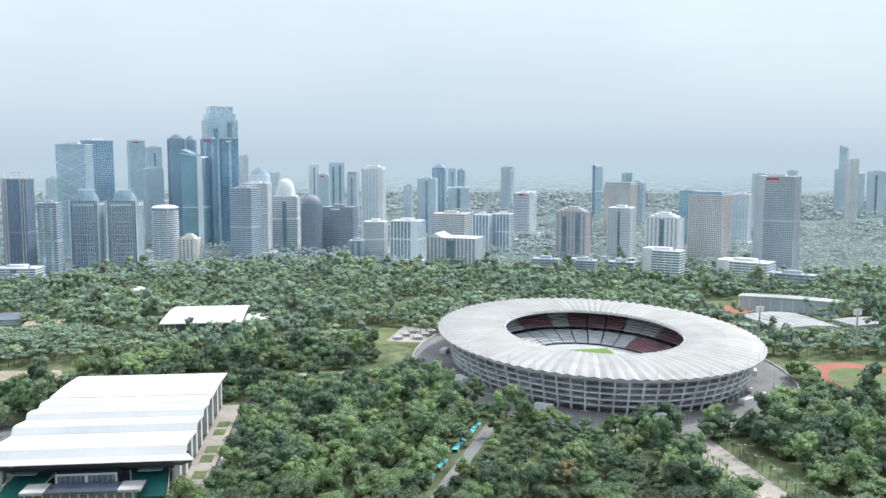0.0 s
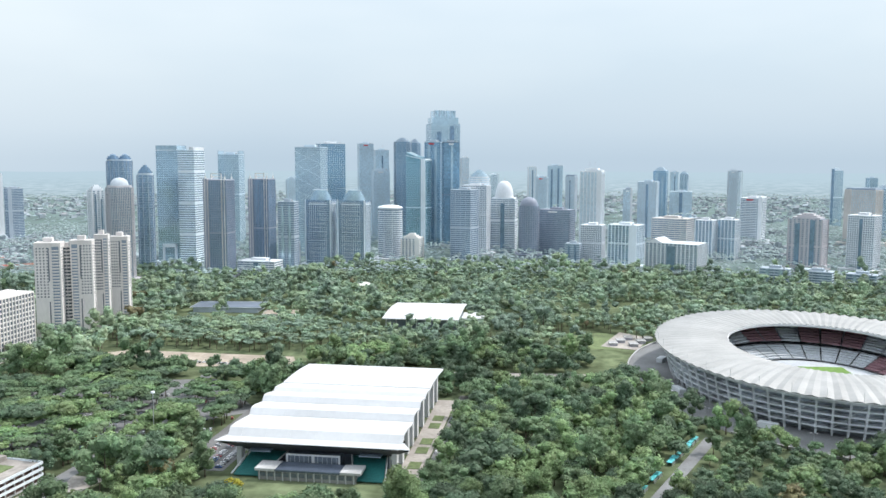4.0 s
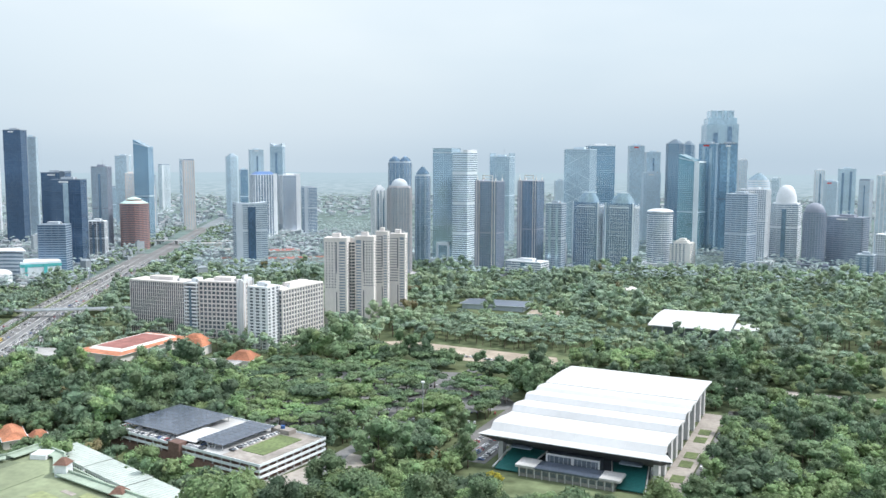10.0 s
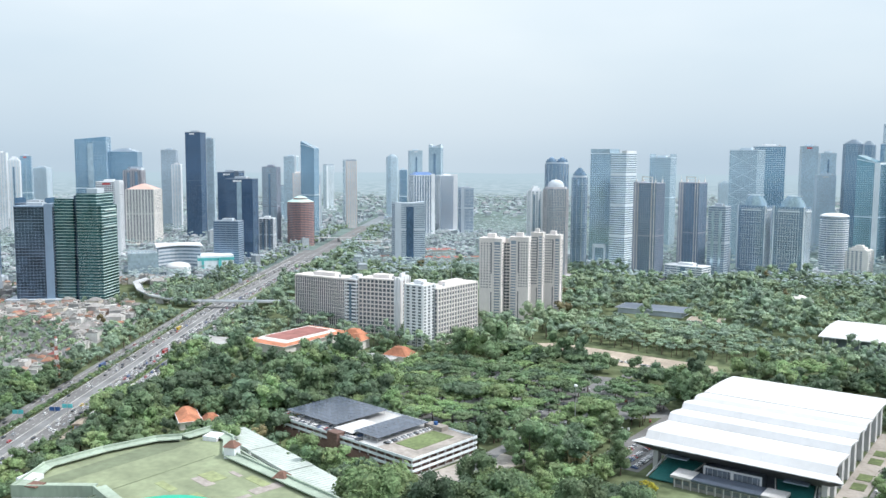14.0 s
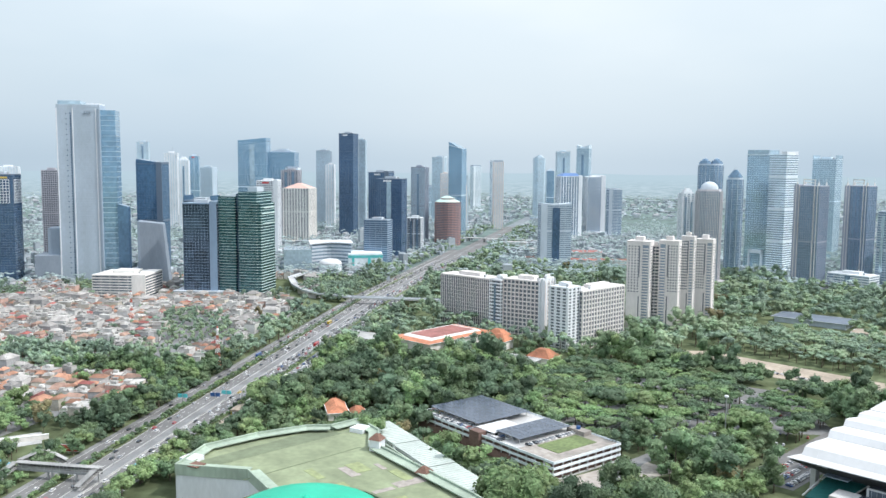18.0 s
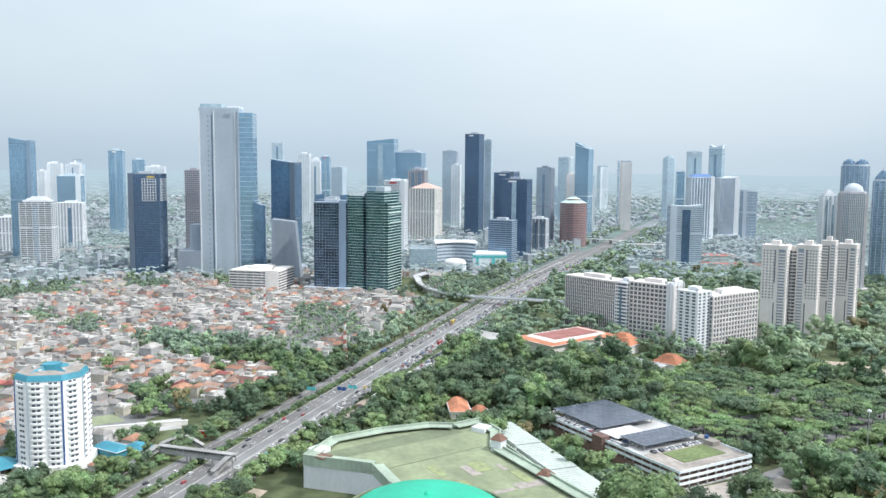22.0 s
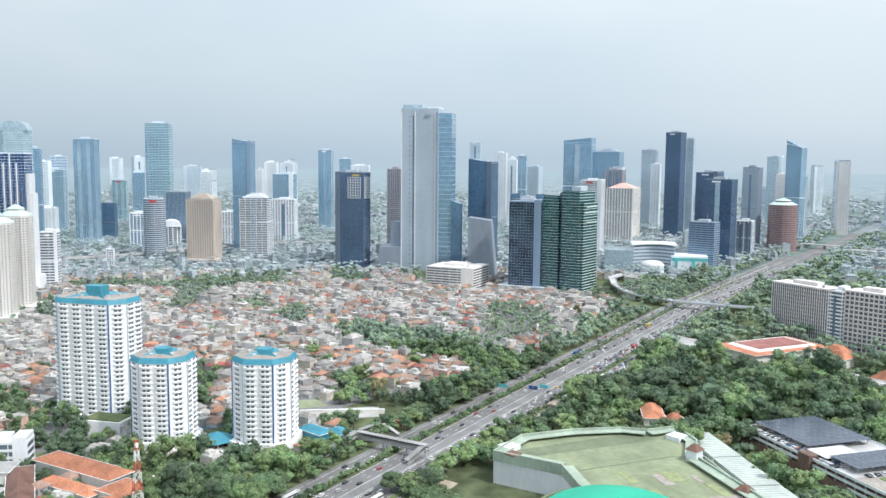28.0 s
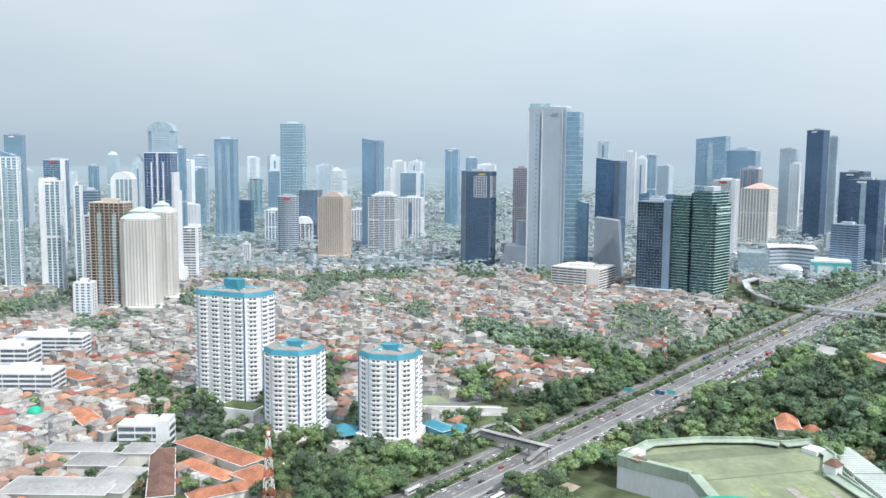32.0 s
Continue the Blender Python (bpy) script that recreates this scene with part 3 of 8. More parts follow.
# distance: a glowing low band of far city and hills, haze painted over it
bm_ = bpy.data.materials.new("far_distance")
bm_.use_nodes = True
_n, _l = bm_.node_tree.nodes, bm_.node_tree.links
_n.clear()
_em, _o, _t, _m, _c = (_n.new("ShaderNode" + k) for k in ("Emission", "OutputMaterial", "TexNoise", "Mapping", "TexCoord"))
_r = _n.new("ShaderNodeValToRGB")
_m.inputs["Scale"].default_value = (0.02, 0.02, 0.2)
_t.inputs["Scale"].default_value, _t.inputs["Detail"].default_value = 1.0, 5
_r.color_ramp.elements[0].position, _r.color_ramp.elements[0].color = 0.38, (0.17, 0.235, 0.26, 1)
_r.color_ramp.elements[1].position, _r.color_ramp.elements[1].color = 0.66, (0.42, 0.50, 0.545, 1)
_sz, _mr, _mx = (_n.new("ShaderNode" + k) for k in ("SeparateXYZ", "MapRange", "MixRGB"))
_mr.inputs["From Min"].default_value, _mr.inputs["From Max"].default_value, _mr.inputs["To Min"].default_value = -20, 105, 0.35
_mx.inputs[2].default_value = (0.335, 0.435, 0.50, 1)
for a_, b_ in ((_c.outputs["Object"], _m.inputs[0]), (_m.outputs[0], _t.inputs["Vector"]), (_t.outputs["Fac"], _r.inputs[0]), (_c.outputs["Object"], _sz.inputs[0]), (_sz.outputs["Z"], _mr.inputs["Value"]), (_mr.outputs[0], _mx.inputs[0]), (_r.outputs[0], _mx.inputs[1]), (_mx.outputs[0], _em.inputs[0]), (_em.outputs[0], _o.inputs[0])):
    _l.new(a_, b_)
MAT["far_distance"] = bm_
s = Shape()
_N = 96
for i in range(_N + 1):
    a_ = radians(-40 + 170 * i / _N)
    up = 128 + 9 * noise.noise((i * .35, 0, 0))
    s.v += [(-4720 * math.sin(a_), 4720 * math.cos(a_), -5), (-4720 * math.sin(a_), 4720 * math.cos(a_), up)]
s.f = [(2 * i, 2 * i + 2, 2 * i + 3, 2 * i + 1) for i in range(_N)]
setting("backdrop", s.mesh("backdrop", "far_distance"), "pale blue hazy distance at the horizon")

# ---- more materials ----
make("roof_white", (0.60, 0.61, 0.62), 0.55, 0, (0.3, 0.03), (0.03, 0.06))
make("roof_panel", (0.37, 0.37, 0.36), 0.5, 0.1, (0.5, 0.05), (0.05, 0.1), rnd=0.07)
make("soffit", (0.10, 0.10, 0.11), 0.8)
make("lattice", (0.68, 0.71, 0.74), 0.6, 0.2, (0.5, 0.1), (0.05, 0.2), rnd=0.06)
make("seat_red", (0.25, 0.14, 0.16), 0.6, 0, (0.8, 0.2), (0.05, 0.15))
make("seat_grey", (0.46, 0.49, 0.52), 0.6, 0, (0.8, 0.2), (0.05, 0.15))
make("pitch", (0.15, 0.27, 0.06), 0.9, 0, (0.3, 0.2), (0.04, 0.2))
make("track_red", (0.36, 0.13, 0.10), 0.9, 0, (0.3, 0.1), (0.03, 0.15))
make("teal_panel", (0.02, 0.13, 0.125), 0.5)
make("solar", (0.10, 0.125, 0.17), 0.25, 0.3, (1.2, 0.25), (0.05, 0.1), rnd=0.12)
make("green_deck", (0.235, 0.275, 0.17), 0.85, 0, (0.25, 0.12), (0.035, 0.22))
make("green_deck_dark", (0.165, 0.20, 0.125), 0.85, 0, (0.25, 0.12), (0.035, 0.22))
make("deck_worn", (0.31, 0.285, 0.26), 0.9, 0, (0.3, 0.2), (0.06, 0.25))
make("green_wall", (0.31, 0.38, 0.31), 0.8, 0, (0.4, 0.1), (0.05, 0.2), stretch=0.3)
make("dome_green", (0.01, 0.42, 0.27), 0.45, 0, (0.4, 0.05), (0.04, 0.12))
make("brick_dark", (0.16, 0.10, 0.085), 0.9, 0, (0.8, 0.3), (0.08, 0.3))
make("tile_orange", (0.42, 0.175, 0.10), 0.85, 0, (0.9, 0.25), (0.1, 0.3), rnd=0.2)
make("tile_brown", (0.19, 0.105, 0.08), 0.85, 0, (0.9, 0.25), (0.1, 0.3), rnd=0.2)
make("tower_white", (0.82, 0.83, 0.84), 0.6, 0, (0.5, 0.03), (0.05, 0.06), stretch=0.3)
make("teal_roof", (0.045, 0.25, 0.34), 0.55, 0, (0.4, 0.1), (0.06, 0.2))
make("navy_trim", (0.03, 0.10, 0.28), 0.4)
make("sheet_grey", (0.34, 0.34, 0.335), 0.6, 0.2, (0.6, 0.15), (0.06, 0.25), rnd=0.15)
make("turquoise", (0.12, 0.55, 0.58), 0.5)
make("yellow", (0.65, 0.45, 0.03), 0.6)
make("mall_teal", (0.10, 0.45, 0.46), 0.4)
make("pool_blue", (0.07, 0.28, 0.38), 0.3)

# ---- stadium ----
SA, SB, RIM = 143.5, 186.0, 31.0
stadium = thing("stadium", 141, 809, 10.2, "large oval stadium with pale ribbed ring roof and grey lattice facade", "stadium")
TAKEN.append((141, 809, 172, 214, radians(10.2), "oval"))


def oval(k, a, z, add=0.0):
    return ((SA * k + add) * math.cos(a), (SB * k + add) * math.sin(a), z)


NP = 96
for i in range(NP):
    a0, a2 = 2 * math.pi * i / NP, 2 * math.pi * (i + 1) / NP
    a1 = (a0 + a2) / 2
    v = []
    for k, z, up in ((1.0, RIM, 1.3), (0.93, RIM + 1.6, 1.0), (0.80, RIM + 3.2, 0.6), (0.66, RIM + 2.6, 0.45), (0.56, RIM + 0.8, 0.8)):
        v += [oval(k, a0, z), oval(k + (0.008 if k == 1 else 0), a1, z + up), oval(k, a2, z)]
    f = [(3 * r + c, 3 * r + c + 1, 3 * r + c + 4, 3 * r + c + 3) for r in range(4) for c in range(2)] + [(2, 1, 0), (12, 13, 14)]
    part("roof_panel", Shape().add(v, f).mesh("roof_panel", "roof_panel"), stadium)
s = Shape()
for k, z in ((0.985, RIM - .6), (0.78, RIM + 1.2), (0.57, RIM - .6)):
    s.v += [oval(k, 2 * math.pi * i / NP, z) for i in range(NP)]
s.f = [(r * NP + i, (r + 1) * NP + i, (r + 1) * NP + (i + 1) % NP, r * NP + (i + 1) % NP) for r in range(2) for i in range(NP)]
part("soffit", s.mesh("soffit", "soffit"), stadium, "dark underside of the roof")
for k, z, hh in ((1.0, RIM - 1.0, 0.9), (0.562, RIM - 1.2, 1.9)):
    s = Shape()
    for zz, kk in ((z, k), (z + hh, k), (z + hh, k - .008), (z, k - .008)):
        s.v += [oval(kk, 2 * math.pi * i / NP, zz) for i in range(NP)]
    s.f = [(r * NP + i, r * NP + (i + 1) % NP, ((r + 1) % 4) * NP + (i + 1) % NP, ((r + 1) % 4) * NP + i) for r in range(4) for i in range(NP)]
    part("rim_ring", s.mesh("rim_ring", "roof_white"), stadium)
# facade: leaning columns, ring slabs, dark back wall
NC = 80
for i in range(NC):
    a = 2 * math.pi * i / NC
    part("column", Shape().beam(oval(.90, a, 0), oval(.96, a, RIM - 1), 1.1).mesh("column", "lattice"), stadium)
for j, z in enumerate((5.5, 10.8, 16.1, 21.4, 26.7)):
    k = .90 + .06 * z / (RIM - 1)
    s = Shape()
    for kk, zz in ((k + .006, z), (k + .006, z + 1.1), (k - .03, z + 1.1), (k - .03, z)):
        s.v += [oval(kk, 2 * math.pi * i / NP, zz) for i in range(NP)]
    s.f = [(r * NP + i, r * NP + (i + 1) % NP, ((r + 1) % 4) * NP + (i + 1) % NP, ((r + 1) % 4) * NP + i) for r in range(4) for i in range(NP)]
    part("ring_slab", s.mesh("ring_slab", "lattice"), stadium, "concrete gallery edge")
for i in range(0, NC):
    a0, a1 = 2 * math.pi * i / NC, 2 * math.pi * (i + 1) / NC
    if i % 3 == 0:
        continue
    lo, hi = (6.6, 16.1) if i % 3 == 1 else (17.2, 26.7)
    kk = lambda z: .898 + .06 * z / (RIM - 1)
    part("brace", Shape().beam(oval(kk(lo), a0, lo), oval(kk(hi), a1, hi), .3).mesh("brace", "lattice"), stadium)
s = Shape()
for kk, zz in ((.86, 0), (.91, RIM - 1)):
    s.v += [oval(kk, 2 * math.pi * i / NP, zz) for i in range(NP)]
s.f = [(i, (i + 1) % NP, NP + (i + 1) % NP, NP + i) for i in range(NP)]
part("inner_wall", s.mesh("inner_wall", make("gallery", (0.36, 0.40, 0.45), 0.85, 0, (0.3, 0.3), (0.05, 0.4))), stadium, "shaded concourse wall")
# seating bowl
for tier, (k0, z0, k1, z1, nr) in enumerate(((.44, 1.5, .63, 9.0, 6), (.64, 11.5, .85, 26.0, 8))):
    NS = 32
    for i in range(NS):
        s = Shape()
        a0, a1 = 2 * math.pi * (i + .04) / NS, 2 * math.pi * (i + .96) / NS
        prof = [(k0, z0)]
        for r in range(nr):
            ka, kb = k0 + (k1 - k0) * r / nr, k0 + (k1 - k0) * (r + 1) / nr
            zb = z0 + (z1 - z0) * (r + 1) / nr
            prof += [(ka, zb), (kb, zb)]
        m_ = len(prof)
        for q in range(4):
            s.v += [oval(k_, a0 + (a1 - a0) * q / 3, z_) for k_, z_ in prof]
        s.f = [(q * m_ + r, (q + 1) * m_ + r, (q + 1) * m_ + r + 1, q * m_ + r + 1) for q in range(3) for r in range(m_ - 1)]
        red = (tier == 1 and i % 8 in (0, 1, 4, 5, 6)) or (tier == 0 and i % 16 in (0, 1, 2, 14, 15))
        part("seat_block", s.mesh("seat_block", "seat_red" if red else "seat_grey"), stadium, "red seat block" if red else "grey seat block")
part("running_track", Shape().prism([oval(.43, 2 * math.pi * i / 64, 0)[:2] for i in range(64)], .1, .45).mesh("running_track", "seat_grey"), stadium, "grey boards round the pitch")
part("pitch", Shape().prism(rect(72, 108), .5, .7).mesh("pitch", "pitch"), stadium, "green grass pitch")
s = Shape()
for x in (-36, 36):
    s.box(x - .15, x + .15, -54, 54, .7, .72)
for y in (-54, 0, 54):
    s.box(-36, 36, y - .15, y + .15, .7, .72)
part("pitch_line", s.mesh("pitch_line", "line_white"), stadium)
for i in range(10):
    a = 2 * math.pi * (i + .4) / 10
    part("entrance_box", Shape().box(-7, 7, -3, 3, 0, 4.2).mesh("entrance_box", "white"), stadium, "white ticket gate box", oval(.97, a, 0), math.degrees(math.atan2(SB * math.sin(a), SA * math.cos(a))) + 90)
for i in range(40):
    a = 2 * math.pi * (i + .3) / 40
    part("flagpole", Shape().beam(oval(.99, a, RIM), oval(.99, a, RIM + 7), .14).mesh("flagpole", "steel"), stadium)

# ring road and approaches
ringo = [(141 + math.cos(radians(10.2)) * x - math.sin(radians(10.2)) * y, 809 + math.sin(radians(10.2)) * x + math.cos(radians(10.2)) * y) for x, y in ((SA * 1.17 * math.cos(2 * math.pi * i / 72), SB * 1.17 * math.sin(2 * math.pi * i / 72)) for i in range(72))]
sheet("road_ring", ringo, 0.12, "asphalt_worn", "worn asphalt ring road round the stadium")
s = Shape()
for i in range(72):
    a, b = ringo[i], ringo[(i + 1) % 72]
    if i % 9 < 8:
        s.prism([a, b, (b[0] + (b[0] - 141) * .006, b[1] + (b[1] - 809) * .006), (a[0] + (a[0] - 141) * .006, a[1] + (a[1] - 809) * .006)], 0, 1.6)
setting("fence_ring", s.mesh("fence_ring", "concrete"), "low pale wall round the stadium road")
sheet("plaza", [(168, 590), (184, 590), (203, 470), (176, 470)], 0.16, "paving", "pale paved avenue towards the stadium")
sheet("path_red", [(158, 575), (168, 580), (176, 480), (168, 490)], 0.10, "sand", "bare reddish soil beside the avenue")
sheet("lane", [(-11, 470), (-3, 470), (41, 618), (33, 622)], 0.14, "asphalt_worn", "narrow lane through the trees")
TAKEN += [(181, 530, 14, 66, radians(8)), (14, 545, 9, 80, radians(-17))]
for i in range(14):
    a = i / 14
    if i in (2, 5, 6, 10):
        continue
    ob = thing("tarpaulin_stall", -10 + 38 * a, 500 + 122 * a * .98, -17, "turquoise tarpaulin covered stall beside the lane", "stall", "stalls along the lane")
    part("awning", Shape().prism(rect(2.6 + .9 * ((i * 7) % 3), 6.2 + (i * 5) % 4), 2.2, lambda x, y: 3.0 - abs(x) * .25).mesh("awning", "turquoise"), ob)
    part("frame", Shape().box(-1.9, -1.7, -3.4, 3.4, 0, 2.2).box(1.7, 1.9, -3.4, 3.4, 0, 2.2).mesh("frame", "steel"), ob)

# athletics ground and small arenas beyond the stadium
sheet("running_track", [(375 + 52 * math.cos(a) * 1.0, 735 + 72 * math.sin(a)) for a in [2 * math.pi * i / 40 for i in range(40)]], 0.14, "track_red", "red running track")
sheet("track_field", [(375 + 34 * math.cos(a), 735 + 52 * math.sin(a)) for a in [2 * math.pi * i / 40 for i in range(40)]], 0.24, "grass", "green infield of the running track")
sheet("track_apron", [(318, 650), (440, 650), (440, 812), (318, 812)], 0.07, "grass", "grass beside the running track")
TAKEN.append((375, 735, 62, 84, 0))
sheet("training_pitch", [(340, 1045), (400, 1045), (450, 1100), (380, 1160), (340, 1160)], 0.12, "grass", "training pitch with bare soil patches")
sheet("training_soil", [(352, 1075), (392, 1070), (415, 1100), (370, 1125)], 0.2, "track_red")
TAKEN.append((390, 1090, 60, 80, 0))


make("arena_roof", (0.38, 0.40, 0.41), 0.5, 0.1, (0.4, 0.08), (0.05, 0.15))


def arena(x, y, w, d, h, rz, label, bend=4.0):
    ob = thing("sports_hall", x, y, rz, label, "sports hall")
    taken(x, y, w, d, rz, 9)
    part("wall", Shape().prism(rect(w * .94, d * .94), 0, h).mesh("wall", "grey"), ob)
    n = 8
    p = [(-w / 2 + w * i / n, -d / 2) for i in range(n + 1)] + [(w / 2 - w * i / n, d / 2) for i in range(n + 1)]
    part("roof", Shape().prism(p, h, lambda x_, y_: h + 1.2 + bend * (1 - (2 * x_ / w) ** 2)).mesh("roof", "arena_roof"), ob, "pale curved metal roof")
    for i in range(9):
        part("roof_rib", Shape().box(-.25, .25, -d / 2, d / 2, 0, .4).mesh("roof_rib", "steel"), ob, "", (w * (i / 8 - .5) * .95, 0, h + 1.2 + bend * (1 - (1.9 * (i / 8 - .5)) ** 2)))
    for i in range(10):
        part("column", Shape().box(-.4, .4, -.4, .4, 0, h).mesh("column", "white"), ob, "", (w * (i / 9 - .5) * .97, -d * .485, 0))
    return ob


arena(383, 945, 70, 85, 13, 10, "low sports hall with pale curved roof and grey walls", 3)
arena(440, 1090, 120, 26, 15, -28, "long covered grandstand with white roof", 1.5)
arena(478, 965, 60, 40, 9, 15, "low white roofed sports building", 1)
arena(540, 930, 70, 36, 11, 5, "low white roofed training hall", 2)
for x, y, hh in ((315, 850, 46), (405, 835, 46), (455, 790, 40)):
    ob = thing("floodlight_mast", x, y, 0, "grey lattice floodlight mast with lamp rack", "floodlight")
    part("mast", Shape().beam((0, 0, 0), (0, 0, hh), .9).mesh("mast", "steel"), ob)
    part("lamp_rack", Shape().box(-4, 4, -.5, .5, hh - 5, hh + 1).mesh("lamp_rack", "white"), ob)

# mosque lawn and ruins-like terraces near the stadium
sheet("lawn_terrace", [(-112, 935), (-84, 893), (-40, 888), (-25, 955), (-66, 978)], 0.15, "grass", "mown lawn between the trees")
sheet("terrace_paving", [(-60, 905), (-22, 895), (-12, 960), (-45, 985)], 0.25, "paving", "pale stone terraces")
TAKEN.append((-68, 932, 42, 46, 0))
for i in range(6):
    ob = thing("terrace_pavilion", -48 + i * 7, 915 + (i * 17) % 50, 12, "low grey flat-roofed pavilion on the terraces", "pavilion", "terrace pavilions")
    part("wall", Shape().box(-4, 4, -6, 6, 0, 2.8).mesh("wall", "brown"), ob)
    part("roof", Shape().box(-4.6, 4.6, -6.6, 6.6, 2.8, 3.4).mesh("roof", "roof_grey"), ob)

# ---- great hall with stepped white roof ----
hall = thing("exhibition_hall", -216, 574, 6, "large hall with stepped white wave roof and white piers", "exhibition hall")
hall.scale = (0.985, 0.85, 1)
taken(-216, 574, 118, 178, 6, 4)
strips = ((-102, -56, 20.6, 23.0, 10.5), (-57, -27, 23.4, 25.2, 9), (-28, 1, 25.6, 26.2, 8), (0, 26, 26.4, 26.8, 5), (25, 103, 27.4, 25.8, 0))
for y0, y1, z0, z1, bow in strips:
    n, s = 8, Shape()
    prof = [(y0 + (y1 - y0) * i / n, z0 + (z1 - z0) * i / n + .42 * bow * math.sin(math.pi * (i / n) ** .42) + (1.2 if bow == 0 else 0) * math.sin(math.pi * i / n)) for i in range(n + 1)]
    for x in (-57, 57):
        s.v += [(x, y, z) for y, z in prof] + [(x, y, z - 1.1) for y, z in prof]
    m = 2 * n + 2
    for i in range(n):
        s.f += [(i, i + 1, m + i + 1, m + i)[::-1], (n + 1 + i, m + n + 1 + i, m + n + 2 + i, n + 2 + i)[::-1], (i, n + 1 + i, n + 2 + i, i + 1), (m + i, m + i + 1, m + n + 2 + i, m + n + 1 + i)]
    s.f += [(0, m, m + n + 1, n + 1), (n, 2 * n + 1, m + 2 * n + 1, m + n)]
    part("roof_strip", s.mesh("roof_strip", "roof_white"), hall, "white curved roof strip")
    for k in range(7):
        r_ = Shape()
        for i in range(n):
            (ya, za), (yb, zb) = prof[i], prof[i + 1]
            r_.beam((0, ya, za + .05), (0, yb, zb + .05), .13)
        part("roof_seam", r_.mesh("roof_seam", "roof_white"), hall, "", (-48 + 16 * k, 0, 0))
part("front_eave", Shape().prism([(-63, -110), (63, -110), (58, -100), (-58, -100)], 19.4, lambda x, y: 19.8 + (y + 110) * .12).mesh("front_eave", "roof_white"), hall, "thin white eave plate wider than the roof")
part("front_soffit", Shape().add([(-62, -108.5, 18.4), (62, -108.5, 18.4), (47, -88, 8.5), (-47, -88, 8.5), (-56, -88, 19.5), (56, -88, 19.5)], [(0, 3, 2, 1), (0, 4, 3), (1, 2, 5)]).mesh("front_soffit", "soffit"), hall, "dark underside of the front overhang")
part("body", Shape().box(-46, 46, -87, 100, 0, 20).mesh("body", "g_dark"), hall, "dark glazed hall body")
for sx in (-1, 1):
    for y in (-94, -72, -50, -30, -8, 20, 48, 76, 98):
        part("pier", Shape().box(-1.6, 1.6, -3.6, 3.6, 0, 19.4 if y == -94 else 22.5).mesh("pier", "roof_white"), hall, "white slab pier", (sx * 51, y, 0))
ent = part("entrance_box", Shape().box(-17, 17, -104, -90, 0, 11).mesh("entrance_box", "g_dark"), hall, "glazed entrance box with white frame")
for x0, x1, z0, z1 in ((-17.6, -16.4, 0, 11), (16.4, 17.6, 0, 11), (-.9, .9, 0, 11), (-17.6, 17.6, 11, 12)):
    part("frame", Shape().box(x0, x1, -104.7, -103.7, z0, z1).mesh("frame", "roof_white"), ent)
for i in range(11):
    part("mullion", Shape().box(-.12, .12, -104.3, -104, 0, 11).mesh("mullion", "steel"), ent, "", (-15 + 3 * i, 0, 0))
for sx in (-1, 1):
    part("side_ramp", Shape().add([(sx * 22, -86, 8), (sx * 44, -86, 10), (sx * 48, -118, 1.5), (sx * 30, -118, 1.5), (sx * 22, -86, 7.4), (sx * 44, -86, 9.4), (sx * 48, -118, .9), (sx * 30, -118, .9)], [(0, 1, 2, 3), (7, 6, 5, 4), (0, 3, 7, 4), (1, 5, 6, 2), (2, 6, 7, 3)]).mesh("side_ramp", "teal_panel"), hall, "teal sloping stair roof")
    part("ramp_beam", Shape().beam((sx * 21, -86, 8.6), (sx * 29, -119, 2), .5).beam((sx * 45, -86, 10.6), (sx * 49, -119, 2), .5).mesh("ramp_beam", "roof_white"), hall)
    part("canopy", Shape().box(-7, 7, -6, 6, 11.4, 12).mesh("canopy", "dgrey"), hall, "grey flat canopy", (sx * 36, -96, 0))
porch = part("porch", Shape().box(-31, 31, -121, -108, 0, 6).mesh("porch", "sheet_grey"), hall, "low entrance wing")
part("porch_roof", Shape().box(-20, 22, -123, -106, 6, 7.2).mesh("porch_roof", "solar"), porch, "dark panelled porch roof")
for sx in (-1, 1):
    part("porch_end", Shape().box(-6.5, 6.5, -123, -106, 6, 7.5).mesh("porch_end", "concrete"), porch, "", (sx * 27 + 1, 0, 0))
for i in range(12):
    part("window", Shape().box(-1.8, 1.8, -121.2, -120.9, 2.2, 4.8).mesh("window", "g_dark"), porch, "", (-28 + 5 * i, 0, 0))
for i in range(13):
    part("post", Shape().box(-.25, .25, -121.8, -121.3, 0, 6).mesh("post", "roof_white"), porch, "", (-30 + 5 * i, 0, 0))
# terrace and planted squares along one side
MH = pose(-216, 574, 0, 0, 0, 6) @ Matrix.Diagonal((1, .85, 1, 1))


def hall_xy(*pts):
    return [tuple((MH @ Vector((x, y, 0)))[:2]) for x, y in pts]


sheet("terrace", hall_xy((52, -125), (67, -125), (67, 100), (52, 100)), 0.5, "paving", "pale terrace along the hall")
sheet("hall_road", hall_xy((68, -130), (76, -130), (76, 120), (68, 120)), 0.13, "asphalt", "narrow service road beside the hall")
sheet("hall_lot", hall_xy((-90, -110), (-57, -110), (-57, 60), (-90, 60)), 0.13, "asphalt", "asphalt car park beside the hall")
TAKEN += [(*hall_xy((64, -10))[0], 13, 104, radians(6)), (*hall_xy((-74, -30))[0], 18, 76, radians(6))]
for y in (-112, -86, -52, -30, 12, 34):
    sheet("lawn_square", hall_xy((56, y), (64, y), (64, y + 15), (56, y + 15)), 0.75, "grass", "sloping square of lawn")

